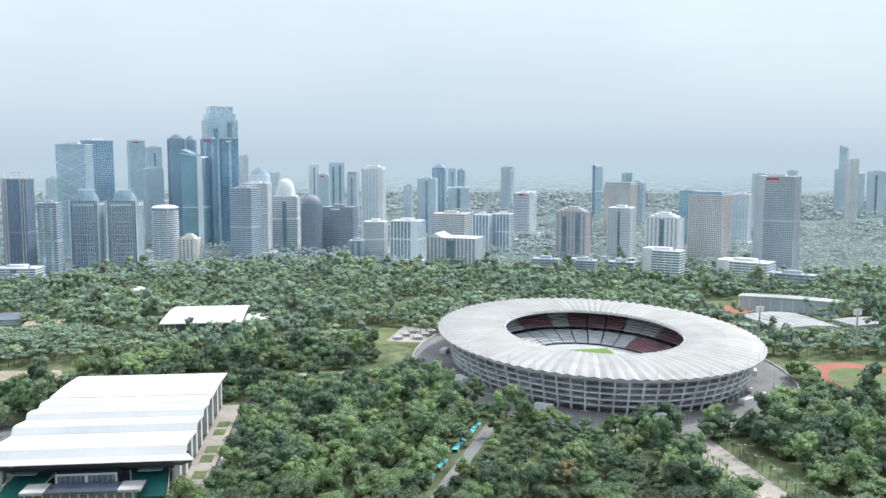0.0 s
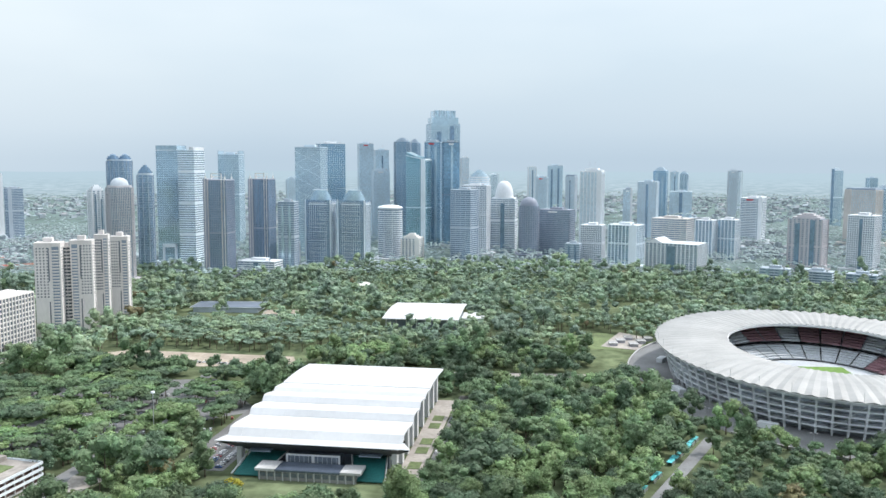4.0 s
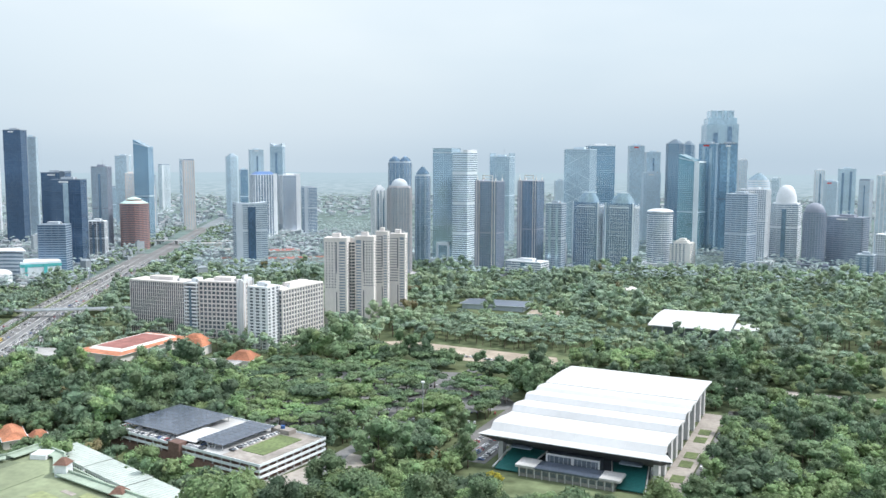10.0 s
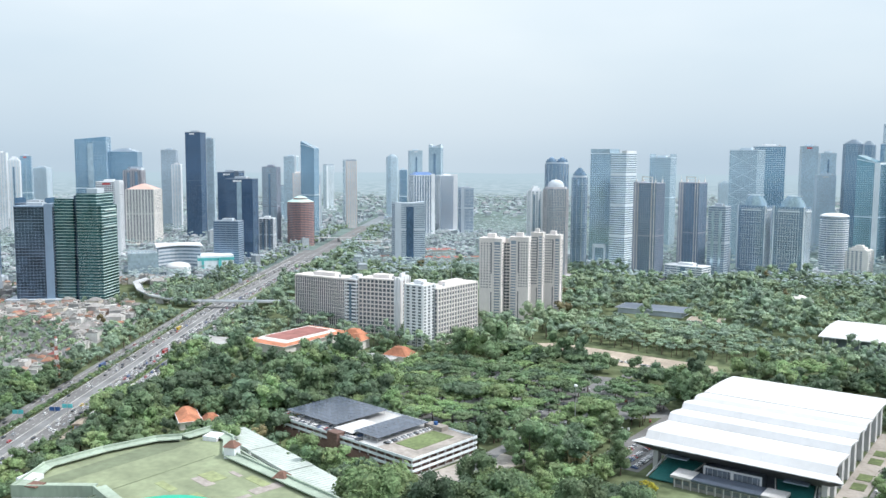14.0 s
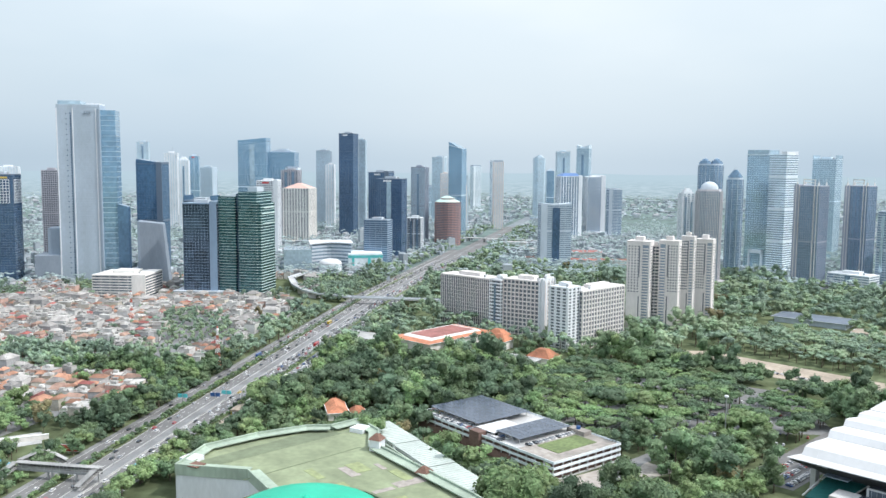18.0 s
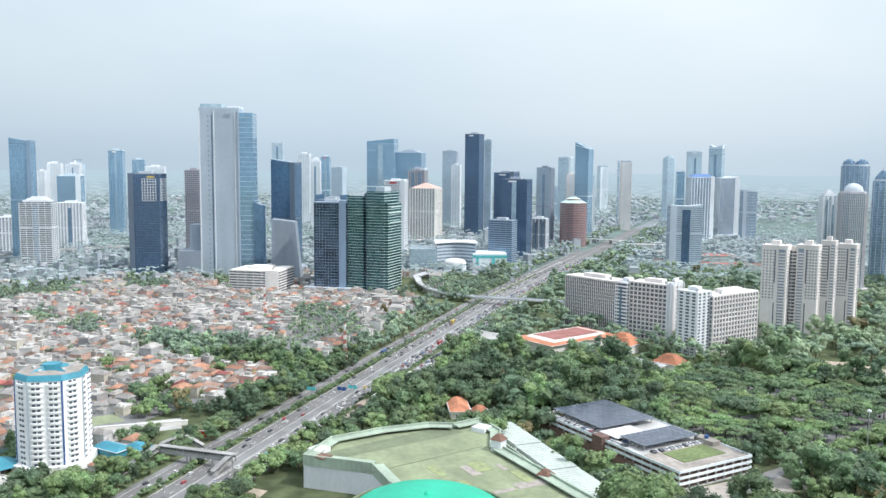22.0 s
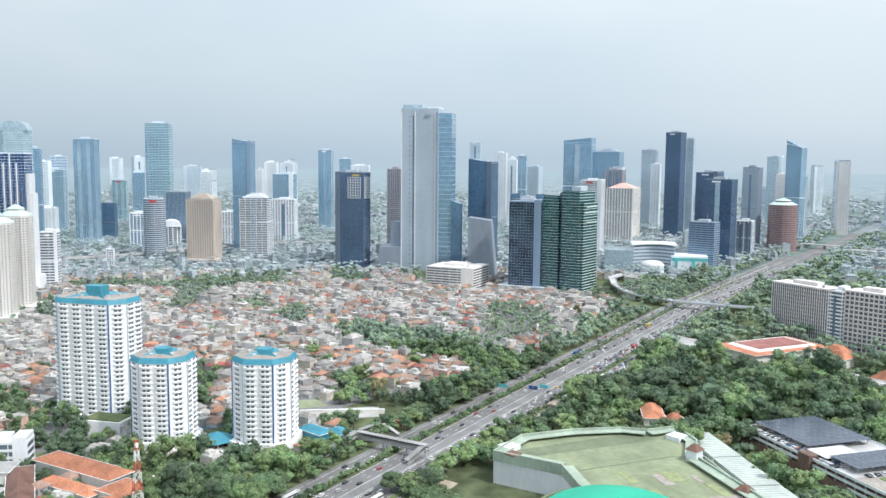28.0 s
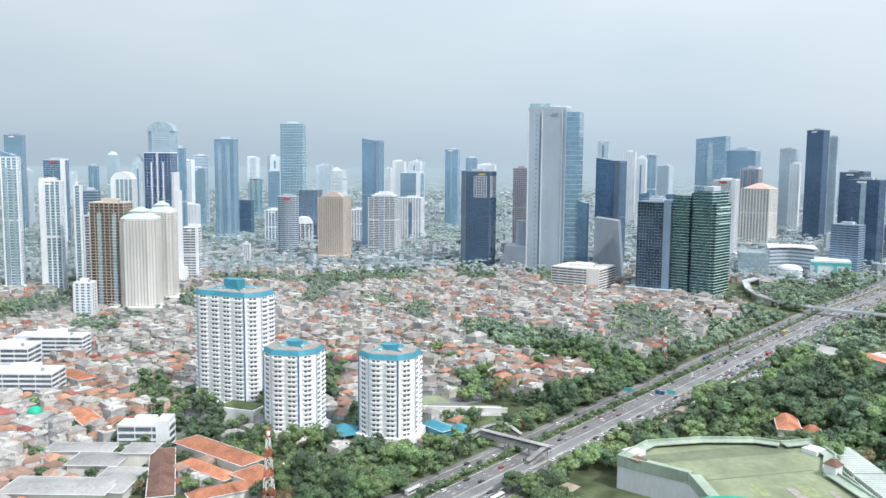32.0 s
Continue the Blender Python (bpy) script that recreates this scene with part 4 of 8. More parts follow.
TAKEN.append((*hall_xy((0, -140))[0], 62, 34, radians(6)))
sheet("street", [(-340, 728), (-200, 742), (-40, 770), (-20, 800), (-30, 812), (-50, 784), (-205, 754), (-342, 740)], .12, "paving", "pale street across the park")
TAKEN += [(-190, 738, 150, 24, radians(7)), (-38, 860, 24, 90, radians(-5)), (190, 520, 26, 60, radians(8))]
# ---- farther white-roofed hall ----
hall2 = thing("arena_hall", -272, 990, 8, "white curved-roof hall half hidden among trees", "arena")
taken(-270, 982, 100, 122, 8, 4)
n, s = 10, Shape()
prof = [(-60 + 110 * i / n, 13.5 + 3.4 * math.sin(math.pi * (i + 1) / (n + 2))) for i in range(n + 1)]
s.v = [(x, y, z - dz) for x in (-44, 44) for dz in (0, 1) for y, z in prof]
m = n + 1
s.f = [f for i in range(n) for f in ((i + 1, i, 2 * m + i, 2 * m + i + 1), (m + i, m + i + 1, 3 * m + i + 1, 3 * m + i), (i, i + 1, m + i + 1, m + i), (2 * m + i + 1, 2 * m + i, 3 * m + i, 3 * m + i + 1))] + [(0, m, 3 * m, 2 * m), (n, 2 * m + n, 3 * m + n, m + n)]
part("roof", s.mesh("roof", "roof_white"), hall2, "white curved roof")
part("body", Shape().box(-40, 40, -45, 45, 0, 14.3).mesh("body", "slate_wall"), hall2)
part("annex", Shape().box(44, 70, -30, 10, 0, 11).mesh("annex", "roof_white"), hall2, "white flat-roofed annex")
for i in range(8):
    part("pier", Shape().box(-.6, .6, -.6, .6, 0, 14.5).mesh("pier", "white"), hall2, "", (-41 + 82 * i / 7, -48, 0))

# ---- parking structure with solar roofs ----
gar = thing("parking_garage", -428, 402, 0, "three-deck parking garage with dark solar roofs and grass patch", "parking garage")
taken(-428, 402, 140, 66, 0, 3)
for z in (0.3, 4.0, 7.7, 11.4):
    part("deck", Shape().box(-68, 68, -31, 31, z - .5, z).mesh("deck", "concrete"), gar, "concrete parking deck")
for z in (4.0, 7.7, 11.4):
    for y in (-31.2, 30.8):
        part("parapet", Shape().box(-68, 68, y, y + .4, z - .7, z + 1.0).mesh("parapet", "bluew"), gar)
    for x in (-68.2, 67.8):
        part("parapet", Shape().box(x, x + .4, -31, 31, z - .7, z + 1.0).mesh("parapet", "bluew"), gar)
me = Shape().box(-.35, .35, -.35, .35, 0, 11).mesh("column", "concrete")
for i in range(18):
    for y in (-30.4, 30.4):
        part("column", me, gar, "", (-67 + 134 * i / 17, y, 0))
for i in range(1, 8):
    for x in (-67.4, 67.4):
        part("column", me, gar, "", (x, -30 + 60 * i / 8, 0))
part("core_wall", Shape().box(-66, 66, -29, 29, .3, 11).mesh("core_wall", "brick_dark"), gar, "shaded dark brick inside")
part("screen_wall", Shape().box(-68.5, 30, -31.6, -31.3, .3, 5.5).mesh("screen_wall", "brick_dark"), gar, "dark brick screen wall")
part("stair_tower", Shape().box(-9, 1, -34, -27, 0, 14).mesh("stair_tower", "brick_dark"), gar, "dark brick stair tower")
part("white_roof", Shape().box(-10, 8, -27, 0, 14, 14.4).mesh("white_roof", "roof_white"), gar, "white flat canopy roof")
for x0, x1, y0, y1 in ((-66, -12, -24, 26), (6, 32, -24, 24)):
    cols, rows = int((x1 - x0) / 6), 10
    me = Shape().box(-2.9, 2.9, -(y1 - y0) / rows / 2 + .12, (y1 - y0) / rows / 2 - .12, 0, .15).mesh("solar_panel", "solar")
    for i in range(cols):
        for j in range(rows):
            part("solar_panel", me, gar, "", (x0 + 3 + 6 * i + .5, y0 + (j + .5) * (y1 - y0) / rows, 15.2))
    for i in range(4):
        for y in (y0 + 1, y1 - 1):
            part("canopy_post", Shape().box(-.2, .2, -.2, .2, 11.4, 15.2).mesh("canopy_post", "steel"), gar, "", (x0 + 3 + (x1 - x0 - 6) * i / 3, y, 0))
part("roof_lawn", Shape().box(38, 57, -16, 20, 11.4, 11.9).mesh("roof_lawn", "grass"), gar, "patch of rooftop grass")
part("roof_screed", Shape().box(34, 67, -30, 30, 11.4, 11.55).mesh("roof_screed", "deck_worn"), gar, "worn pale roof screed")
part("roof_cabin", Shape().box(28, 44, 22, 29, 11.4, 14.5).mesh("roof_cabin", "deck_worn"), gar)
part("water_tank", Shape().lathe([(1.5, 14.5), (1.5, 16.5), (.3, 17)], 12, cx=36, cy=25).mesh("water_tank", "navy_trim"), gar, "blue water tank")
taken(-415, 358, 150, 22, 0, 0)
taken(-343, 402, 26, 84, 0, 0)
PS = [Vector(p) for p in ((-318, 352), (-352, 440), (-357, 512), (-368, 576), (-382, 617), (-395, 690))]
for a, b in zip(PS, PS[1:]):
    TAKEN.append(((a.x + b.x) / 2, (a.y + b.y) / 2, (b - a).length / 2 + 3, 8, math.atan2(b.y - a.y, b.x - a.x)))
_w = [(b - a).normalized() for a, b in zip(PS, PS[1:] + [PS[-1] + (PS[-1] - PS[-2])])]
sheet("park_street", [(p.x - 5 * u.y, p.y + 5 * u.x) for p, u in zip(PS, _w)] + [(p.x + 5 * u.y, p.y - 5 * u.x) for p, u in reversed(list(zip(PS, _w)))], .14, "asphalt_worn", "narrow park street beside the garage")
sheet("garage_lawn", [(-495, 347), (-345, 347), (-345, 368), (-495, 368)], .1, "grass", "thin lawn in front of the garage")
sheet("garage_yard", [(-360, 362), (-335, 362), (-325, 445), (-355, 445)], 0.13, "paving", "paved yard beside the garage")
TAKEN.append((-343, 403, 18, 44, 0))

# ---- convention building with green flat roof ----
conv = thing("convention_centre", 0, 0, 0, "large convention building with pale green flat roof and green dome", "convention centre")
CP = [(-473, 178.5), (-496, 206), (-498, 242), (-493, 275), (-484, 288), (-485.5, 311), (-457, 308), (-432, 291), (-335, 287), (-290, 280), (-290, 150), (-385, 160), (-408, 204), (-440, 208)]
TAKEN.append((-402, 225, 100, 85, 0))
TAKEN.append((-490, 230, 30, 60, radians(12)))
part("body", Shape().prism(CP[::-1], 0, 16.5).mesh("body", "white"), conv, "pale wall of the hall")
part("roof_deck", Shape().prism(grow(CP[::-1], -1.5), 16.5, 16.9).mesh("roof_deck", "green_deck"), conv, "weathered pale green roof deck")
# shade beside the parapet, painted as a flat darker green strip
part("dark_strip", Shape().prism([(-465, 195), (-472.6, 289.5), (-480.5, 287), (-488, 274), (-478.6, 195.5)], 16.9, 16.98).mesh("dark_strip", "green_deck_dark"), conv, "dark strip painted as shade along the parapet")
part("seam", Shape().box(0, 83, -.35, .35, 16.9, 17.1).mesh("seam", "green_deck_dark"), conv, "roof seam", (-434.7, 202.3, 0), 95.5)
make("patch_pink", (0.33, 0.30, 0.275), 0.9, 0, (0.3, 0.2), (0.06, 0.25))
make("patch_blue", (0.34, 0.365, 0.39), 0.9, 0, (0.3, 0.2), (0.06, 0.25))
make("patch_lime", (0.26, 0.30, 0.155), 0.9, 0, (0.3, 0.2), (0.06, 0.25))
r_ = random.Random(4)
for i in range(26):
    x_, y_, w_, d_ = r_.uniform(-420, -312), r_.uniform(222, 279), r_.uniform(6, 22), r_.uniform(3, 10)
    m_ = r_.choice(("deck_worn", "patch_pink", "patch_pink", "patch_blue", "patch_lime", "green_deck_dark"))
    part("roof_patch", Shape().prism(rect(w_, d_), 16.9, 16.99 + .006 * i).mesh("roof_patch", m_), conv, "", (x_, y_, 0), -3 + 90 * r_.randrange(2))
for i in (0, 1, 2, 3, 4, 5, 6, 7, 8, 12, 13):
    a, b = Vector(CP[i]), Vector(CP[(i + 1) % len(CP)])
    ang = math.degrees(math.atan2(b.y - a.y, b.x - a.x))
    L = (b - a).length
    part("parapet", Shape().box(0, L, -.5, .5, 14, 20.5).mesh("parapet", "green_wall"), conv, "pale green parapet wall", (a.x, a.y, 0), ang)
    part("gutter_walk", Shape().box(.2, L - .2, -6.5, -.52, 18.6, 19.2 + .012 * i).mesh("gutter_walk", "green_wall"), conv, "", (a.x, a.y, 0), ang)
for x, y, w_, z in ((-482, 192, 10, 19.5), (-470, 302, 10, 19.8), (-432, 290, 7, 24)):
    part("corner_block", Shape().box(-w_ / 2, w_ / 2, -w_ / 2, w_ / 2, 0, z).mesh("corner_block", "white"), conv, "", (x, y, 0), 25)
for x, y, z in ((-432, 290, 24), (-380, 287, 19)):
    part("hip_roof", Shape().prism(rect(8.5, 8.5), z, z + 3.2, rect(2.5, 2.5)).mesh("hip_roof", "tile_brown"), conv, "brown hipped roof turret", (x, y, 0), 25)
part("brown_cap", Shape().box(-4, 4, -4, 4, 19.5, 20.1).mesh("brown_cap", "tile_brown"), conv, "flat brown tiled cap", (-466, 188, 0), 25)
dm = [(40 * math.cos(i / 10 * math.pi / 2), 17.5 + 11.5 * math.sin(i / 10 * math.pi / 2)) for i in range(10)] + [(.6, 29.05)]
part("dome", Shape().lathe(dm, 48, cx=-365, cy=203).mesh("dome", "dome_green", smooth=True), conv, "smooth bright green dome")
part("finial", Shape().lathe([(2.2, 28.8), (1.6, 29.8), (.3, 30.6)], 12, cx=-365, cy=203).mesh("finial", "dome_green"), conv)
part("dome_kerb", Shape().lathe([(44, 16.9), (44, 19), (42.6, 19), (42.6, 16.9)], 48, cx=-365, cy=203).mesh("dome_kerb", "green_deck_dark"), conv)
# lean-to row along the back
make("annex_roof", (0.47, 0.53, 0.50), 0.6, 0, (0.5, 0.08), (0.06, 0.18))
for i in range(3):
    row = thing("annex_row", -470 + 47 * i, 327 - 8 * i, -9, "low annex with pale panel roof and louvred wall", "annex", "annexes behind the convention building")
    taken(-470 + 47 * i, 327 - 8 * i, 46, 20, -9, 1)
    part("wall", Shape().box(-22, 22, -9, 9, 0, 11).mesh("wall", "white"), row)
    part("roof", Shape().box(-23, 23, -9.6, 9.6, 11, 11.5).mesh("roof", "annex_roof"), row, "pale green-white panel roof")
    me = Shape().box(-.12, .12, -9.6, 9.6, 11.5, 11.7).mesh("roof_rib", "annex_roof")
    for k in range(14):
        part("roof_rib", me, row, "", (-21 + 3.2 * k, 0, 0))
    me = Shape().box(-.35, .35, -9.3, -9, 6, 9.5).mesh("louvre", "dark")
    for k in range(14):
        part("louvre", me, row, "", (-20 + 3 * k, 0, 0))
    part("kerb_wall", Shape().box(-23, 23, -17, -16, 0, 14).mesh("kerb_wall", "green_wall"), row, "pale green parapet")
cy_ = sheet("service_yard", [(-470, 150), (-478, 158), (-500, 142), (-490, 130)], .12, "sand", "dirt service yard")
TAKEN.append((-495, 157, 25, 25, 0))

# ---- the old hotel: long gridded slabs ----
tower(-620, 650, 23, 22, 65, 8, "balc", "rect", "white", "g_dark", "flat", "white hotel end block with stacked balconies")
tower(-620, 697, 22, 72, 60, 5, "hotel", "rect", "rosew", "g_dark", "flat", "cream hotel wing with a grid of recessed balconies")
tower(-775, 655, 76, 24, 59, 11, "fin", "rect", "rosew", "g_dark", "flat", "rose-grey hotel wing with close vertical fins")
tower(-733, 664, 16, 26, 59, 13, "band", "rect", "white", "g_dark", "flat", "hotel link block with dark open balconies")
tower(-702, 676, 50, 24, 61, 19, "hotel", "rect", "rosew", "g_dark", "flat", "cream hotel wing with balcony grid")
tower(-680, 684, 3, 26, 64, 19, "stepw", "rect", "white", "white", "flat", "blank white end wall of the hotel")

# hotel low roofs
def pavilion(name, x, y, w, d, h, rz, roof, label, cat, rise=3.5, wall="cream"):
    ob = thing(name, x, y, rz, label, cat)
    taken(x, y, w, d, rz, 2)
    part("wall", Shape().prism(rect(w * .92, d * .92), 0, h).mesh("wall", wall), ob)
    part("roof", Shape().prism(rect(w, d), h, h + rise, rect(w * .35, d * .35) if w < 1.6 * d else rect(w * .7, d * .12)).mesh("roof", roof), ob, "hipped tile roof")
    part("eave", Shape().prism(rect(w + .8, d + .8), h - .3, h).mesh("eave", "white"), ob)
    return ob


TAKEN += [(-700, 508, 46, 24, radians(8)), (-570, 562, 36, 17, radians(45)), (-668, 590, 36, 20, radians(10))]
for x, y, r_ in ((-574, 546, 9), (-582, 557, 7), (-598, 604, 6)):
    ob = thing("marquee_tent", x, y, 20, "white peaked marquee tent beside the hotel lobby", "tent", "hotel marquees")
    part("canopy", Shape().prism(octo(2 * r_, 2 * r_), 3.2, 6.8, octo(1.2, 1.2)).mesh("canopy", "roof_white"), ob)
    for q in range(4):
        a_ = radians(45 + 90 * q)
        part("post", Shape().box(-.12, .12, -.12, .12, 0, 3.3).mesh("post", "steel"), ob, "", (r_ * .8 * math.cos(a_), r_ * .8 * math.sin(a_), 0))
make("tile_wine", (0.31, 0.135, 0.12), 0.85, 0, (0.9, 0.2), (0.1, 0.25))
pavilion("ballroom", -718, 566, 58, 100, 10, 8, "tile_orange", "low ballroom with orange and red tiled roof", "hotel ballroom", 2.5)
part("roof_border", Shape().prism(rect(44, 80), 10, 12.75, rect(38, 72)).mesh("roof_border", "cream"), bpy.data.objects["ballroom"], "pale border of the sunken roof")
part("roof_field", Shape().prism(rect(42, 76), 10, 12.9, rect(34, 66)).mesh("roof_field", "tile_wine"), bpy.data.objects["ballroom"])
pavilion("entrance_pavilion", -680, 612, 24, 20, 9, 15, "tile_orange", "hotel pavilion with a steep orange hipped roof", "pavilion", 7)
pavilion("entrance_pavilion", -662, 600, 20, 18, 9, 15, "tile_orange", "hotel pavilion with a steep orange hipped roof", "pavilion", 6)
pavilion("lobby_pavilion", -585, 585, 26, 22, 8, 15, "tile_orange", "lobby pavilion with pointed orange tile roof", "pavilion", 7)
pavilion("service_wing", -600, 560, 50, 26, 7, 15, "roof_grey", "low service wing with dark grey roof", "hotel wing", 1.2)
pavilion("tennis_club", -772, 500, 40, 28, 8, 15, "sheet_grey", "low pale club building with pergola roof", "club house", 1)
TAKEN.append((-546, 330, 27, 17, radians(-25)))
pavilion("park_house", -560, 338, 34, 16, 6, -25, "tile_orange", "small house with orange tile roof among trees", "house", 4)
pavilion("park_house", -540, 345, 14, 12, 6, -25, "tile_orange", "small house with orange hipped roof among trees", "house", 4)

# ---- three white and teal apartment towers ----
def white_tower(x, y, w, d, h, rz, floors, cap, label):
    ob = thing("apartment_tower", x, y, rz, label, "apartment tower", "white and teal residential towers")
    taken(x, y, w, d, rz, 4)
    poly = octo(w, d, .26)
    part("core", Shape().prism(poly, 0, h).mesh("core", "tower_white"), ob, "white tower wall")
    fh = h / floors
    n = len(poly)
    for i in range(n):
        a, b = Vector(poly[i]), Vector(poly[(i + 1) % n])
        L, ang, c = (b - a).length, math.degrees(math.atan2(b.y - a.y, b.x - a.x)), (a + b) / 2
        bw, bays = min(8.2, L * .8), max(1, round(L / 10.5))
        bal = Shape()
        arc = [(bw / 2 * math.cos(math.pi * q / 8), -1.7 * math.sin(math.pi * q / 8)) for q in range(9)]
        bal.prism(arc[::-1], 0, 1.15)
        bme = bal.mesh("balcony", "tower_white")
        wme = Shape().box(-bw * .3, -bw * .06, -.18, .1, 1.25, fh - .7).box(bw * .06, bw * .3, -.18, .1, 1.25, fh - .7).mesh("window", "g_dark")
        out = Vector((b.y - a.y, a.x - b.x))
        if (Matrix.Rotation(radians(rz), 2) @ out) @ Vector((-x, -y)) < -.6 * L * math.hypot(x, y):
            rear = Shape()
            for k in range(floors):
                rear.add([(q[0], q[1], q[2] + k * fh + .2) for q in bal.v], bal.f)
            tagged(part("rear_balcony_stack", rear.mesh("rear_balcony_stack", "tower_white"), ob, "", (c.x, c.y, 0), ang), kind="stuff")
            continue
        for k in range(floors):
            for q in range(bays):
                e = a.lerp(b, (q + .5) / bays)
                part("balcony", bme, ob, "", (e.x, e.y, k * fh + .2), ang)
                part("window", wme, ob, "", (e.x, e.y, k * fh), ang)
        part("navy_strip", Shape().box(-.5, .5, -.25, .1, 2, h).mesh("navy_strip", "navy_trim" if i % 2 else "grey"), ob, "", (a.x, a.y, 0), ang)
    part("teal_eave", Shape().prism(grow(poly, .3), h - .2, h + 3.2, grow(poly, -1.2)).mesh("teal_eave", "teal_roof"), ob, "teal sloping roof rim")
    part("roof_slab", Shape().prism(grow(poly, -1.8), h + 3.2, h + 3.4).mesh("roof_slab", "deck_worn"), ob)
    part("lift_house", Shape().prism(octo(w * .26, d * .26), h + 3, h + cap).mesh("lift_house", "teal_roof"), ob, "teal lift housing")
    for q in range(4):
        a = radians(45 + 90 * q)
        part("roof_gable", Shape().add([(0, -2.2, 0), (0, 2.2, 0), (w * .3, 0, 0), (0, 0, 3.6)], [(0, 1, 3), (1, 2, 3), (2, 0, 3), (0, 2, 1)]).mesh("roof_gable", "teal_roof"), ob, "", (w * .1 * math.cos(a), d * .1 * math.sin(a), h + 3.3), 45 + 90 * q)
    for q in range(5):
        part("plant_box", Shape().box(-1.4, 1.4, -1, 1, h + 3.3, h + 5).mesh("plant_box", "concrete"), ob, "", (w * .28 * math.cos(q * 1.3 + .4), d * .28 * math.sin(q * 1.3 + .4), 0), q * 31)
    part("podium", Shape().prism(octo(w + 6, d + 6), 0, 4.5).mesh("podium", "tower_white"), ob)
    return ob


white_tower(-688, -58, 62, 36, 87, 58, 25, 11, "tall white residential tower with teal rim and navy strips")
white_tower(-609, -11, 39, 37, 58, 70, 17, 7, "white residential tower with curved balconies and teal roof rim")
white_tower(-589, 55, 40, 38, 58, 70, 17, 7, "white residential tower with rounded balconies and teal crown")
pod = thing("planter_podium", -640, -50, 60, "white podium block with planted roof terrace", "podium")
taken(-640, -50, 34, 22, 60, 1)
part("body", Shape().box(-16, 16, -10, 10, 0, 10).mesh("body", "tower_white"), pod)
part("planting", Shape().box(-14, 14, -8, 8, 10, 10.8).mesh("planting", "grass"), pod, "rooftop planting")
sheet("pool_deck", [(-620, 15), (-600, 30), (-560, 20), (-560, -10), (-585, -25)], .15, "paving", "tiled pool terrace")
sheet("pool", [(-612, 18), (-604, 24), (-585, 18), (-590, 8)], .3, "pool_blue", "swimming pool")
sheet("tennis_court", [(-655, 85), (-628, 80), (-622, 142), (-648, 148)], .15, "concrete", "pale hard court")
sheet("tennis_court_green", [(-680, 60), (-657, 66), (-660, 110), (-682, 105)], .15, "green_deck", "green tennis court")
TAKEN += [(-590, 2, 32, 30, 0), (-640, 113, 20, 36, 0), (-670, 85, 16, 26, 0)]
for x, y, w_, d_ in ((-590, 90, 24, 14), (-583, 105, 16, 12), (-625, 40, 12, 10)):
    pavilion("pool_pavilion", x, y, w_, d_, 4.5, 30, "teal_roof", "low pavilion with bright teal roof", "pavilion", 2.6, "pool_blue")

gaz = thing("garden_gazebo", -592, 23, 20, "wide gazebo with teal tent roof in the pool garden", "gazebo")
part("roof", Shape().prism(octo(26, 24), 3.6, 8.2, octo(2, 2)).mesh("roof", "teal_roof"), gaz, "teal peaked roof")
part("ring_beam", Shape().prism(octo(24, 22), 3.2, 3.6).mesh("ring_beam", "tower_white"), gaz)
for q in range(8):
    a_ = radians(22.5 + 45 * q)
    part("post", Shape().box(-.25, .25, -.25, .25, 0, 3.2).mesh("post", "tower_white"), gaz, "", (10.5 * math.cos(a_), 10 * math.sin(a_), 0))
sheet("garden_court", [(-644, 6), (-628, 6), (-625, 42), (-641, 42)], .2, "pool_blue", "blue hard court in the tower garden")
wall_ = thing("canal_wall", -636, 117, 77, "long pale concrete canal wall beside the towers", "wall")
part("wall", Shape().box(-32, 32, -.4, .4, 0, 3.4).mesh("wall", "cream"), wall_)
part("coping", Shape().box(-32.2, 32.2, -.7, .7, 3.4, 3.8).mesh("coping", "tower_white"), wall_)
TAKEN.append((-634, 117, 36, 9, radians(77)))

# ---- tall grey tower on the main road, and its neighbours ----
tall = thing("office_tower", -1427, 413.5, 62, "tallest grey tower with blank ribbed face and glass flank", "office tower")
taken(-1424, 424, 100, 60, 62, 6)
part("core", Shape().box(-44, 20, -20, 24, 0, 276).mesh("core", "tall_face"), tall, "pale grey ribbed wall")
me = Shape().box(-44.2, 20.2, -20.2, 24.2, 0, .3).mesh("floor_band", "grey")
for i in range(68):
    part("floor_band", me, tall, "", (0, 0, 4 + 4 * i))
for x, wd, m_ in ((-43.4, 1.6, "white"), (-20, 1.2, "white"), (17.5, 2.6, "dgrey"), (14, 1.0, "white")):
    part("face_strip", Shape().box(-wd / 2, wd / 2, -21.2, -20, 6, 270).mesh("face_strip", m_), tall, "", (x, 0, 0))
s = Shape()
for i in range(64):
    s.box(-24, -22.4, -20.6, -19.9, 9 + 4 * i, 11.6 + 4 * i)
    if i % 2:
        s.box(-30, -28.6, -20.5, -19.9, 9 + 4 * i, 10.4 + 4 * i)
tagged(part("window_slots", s.mesh("window_slots", "g_black"), tall, "column of small dark window slots"), kind="stuff")
part("glass_flank", Shape().box(20, 42, -16, 22, 0, 268).mesh("glass_flank", "g_blue"), tall, "blue glass flank")
me = Shape().box(19.8, 42.3, -16.3, 22.3, 0, .5).mesh("floor_band", "pale")
for i in range(33):
    part("floor_band", me, tall, "", (0, 0, 4 + 8 * i))
part("low_wing", Shape().prism(rect(16, 20, 50, -8), 0, lambda x, y: 122 - (x - 42) * .3).mesh("low_wing", "g_navy"), tall, "dark glass lower wing")
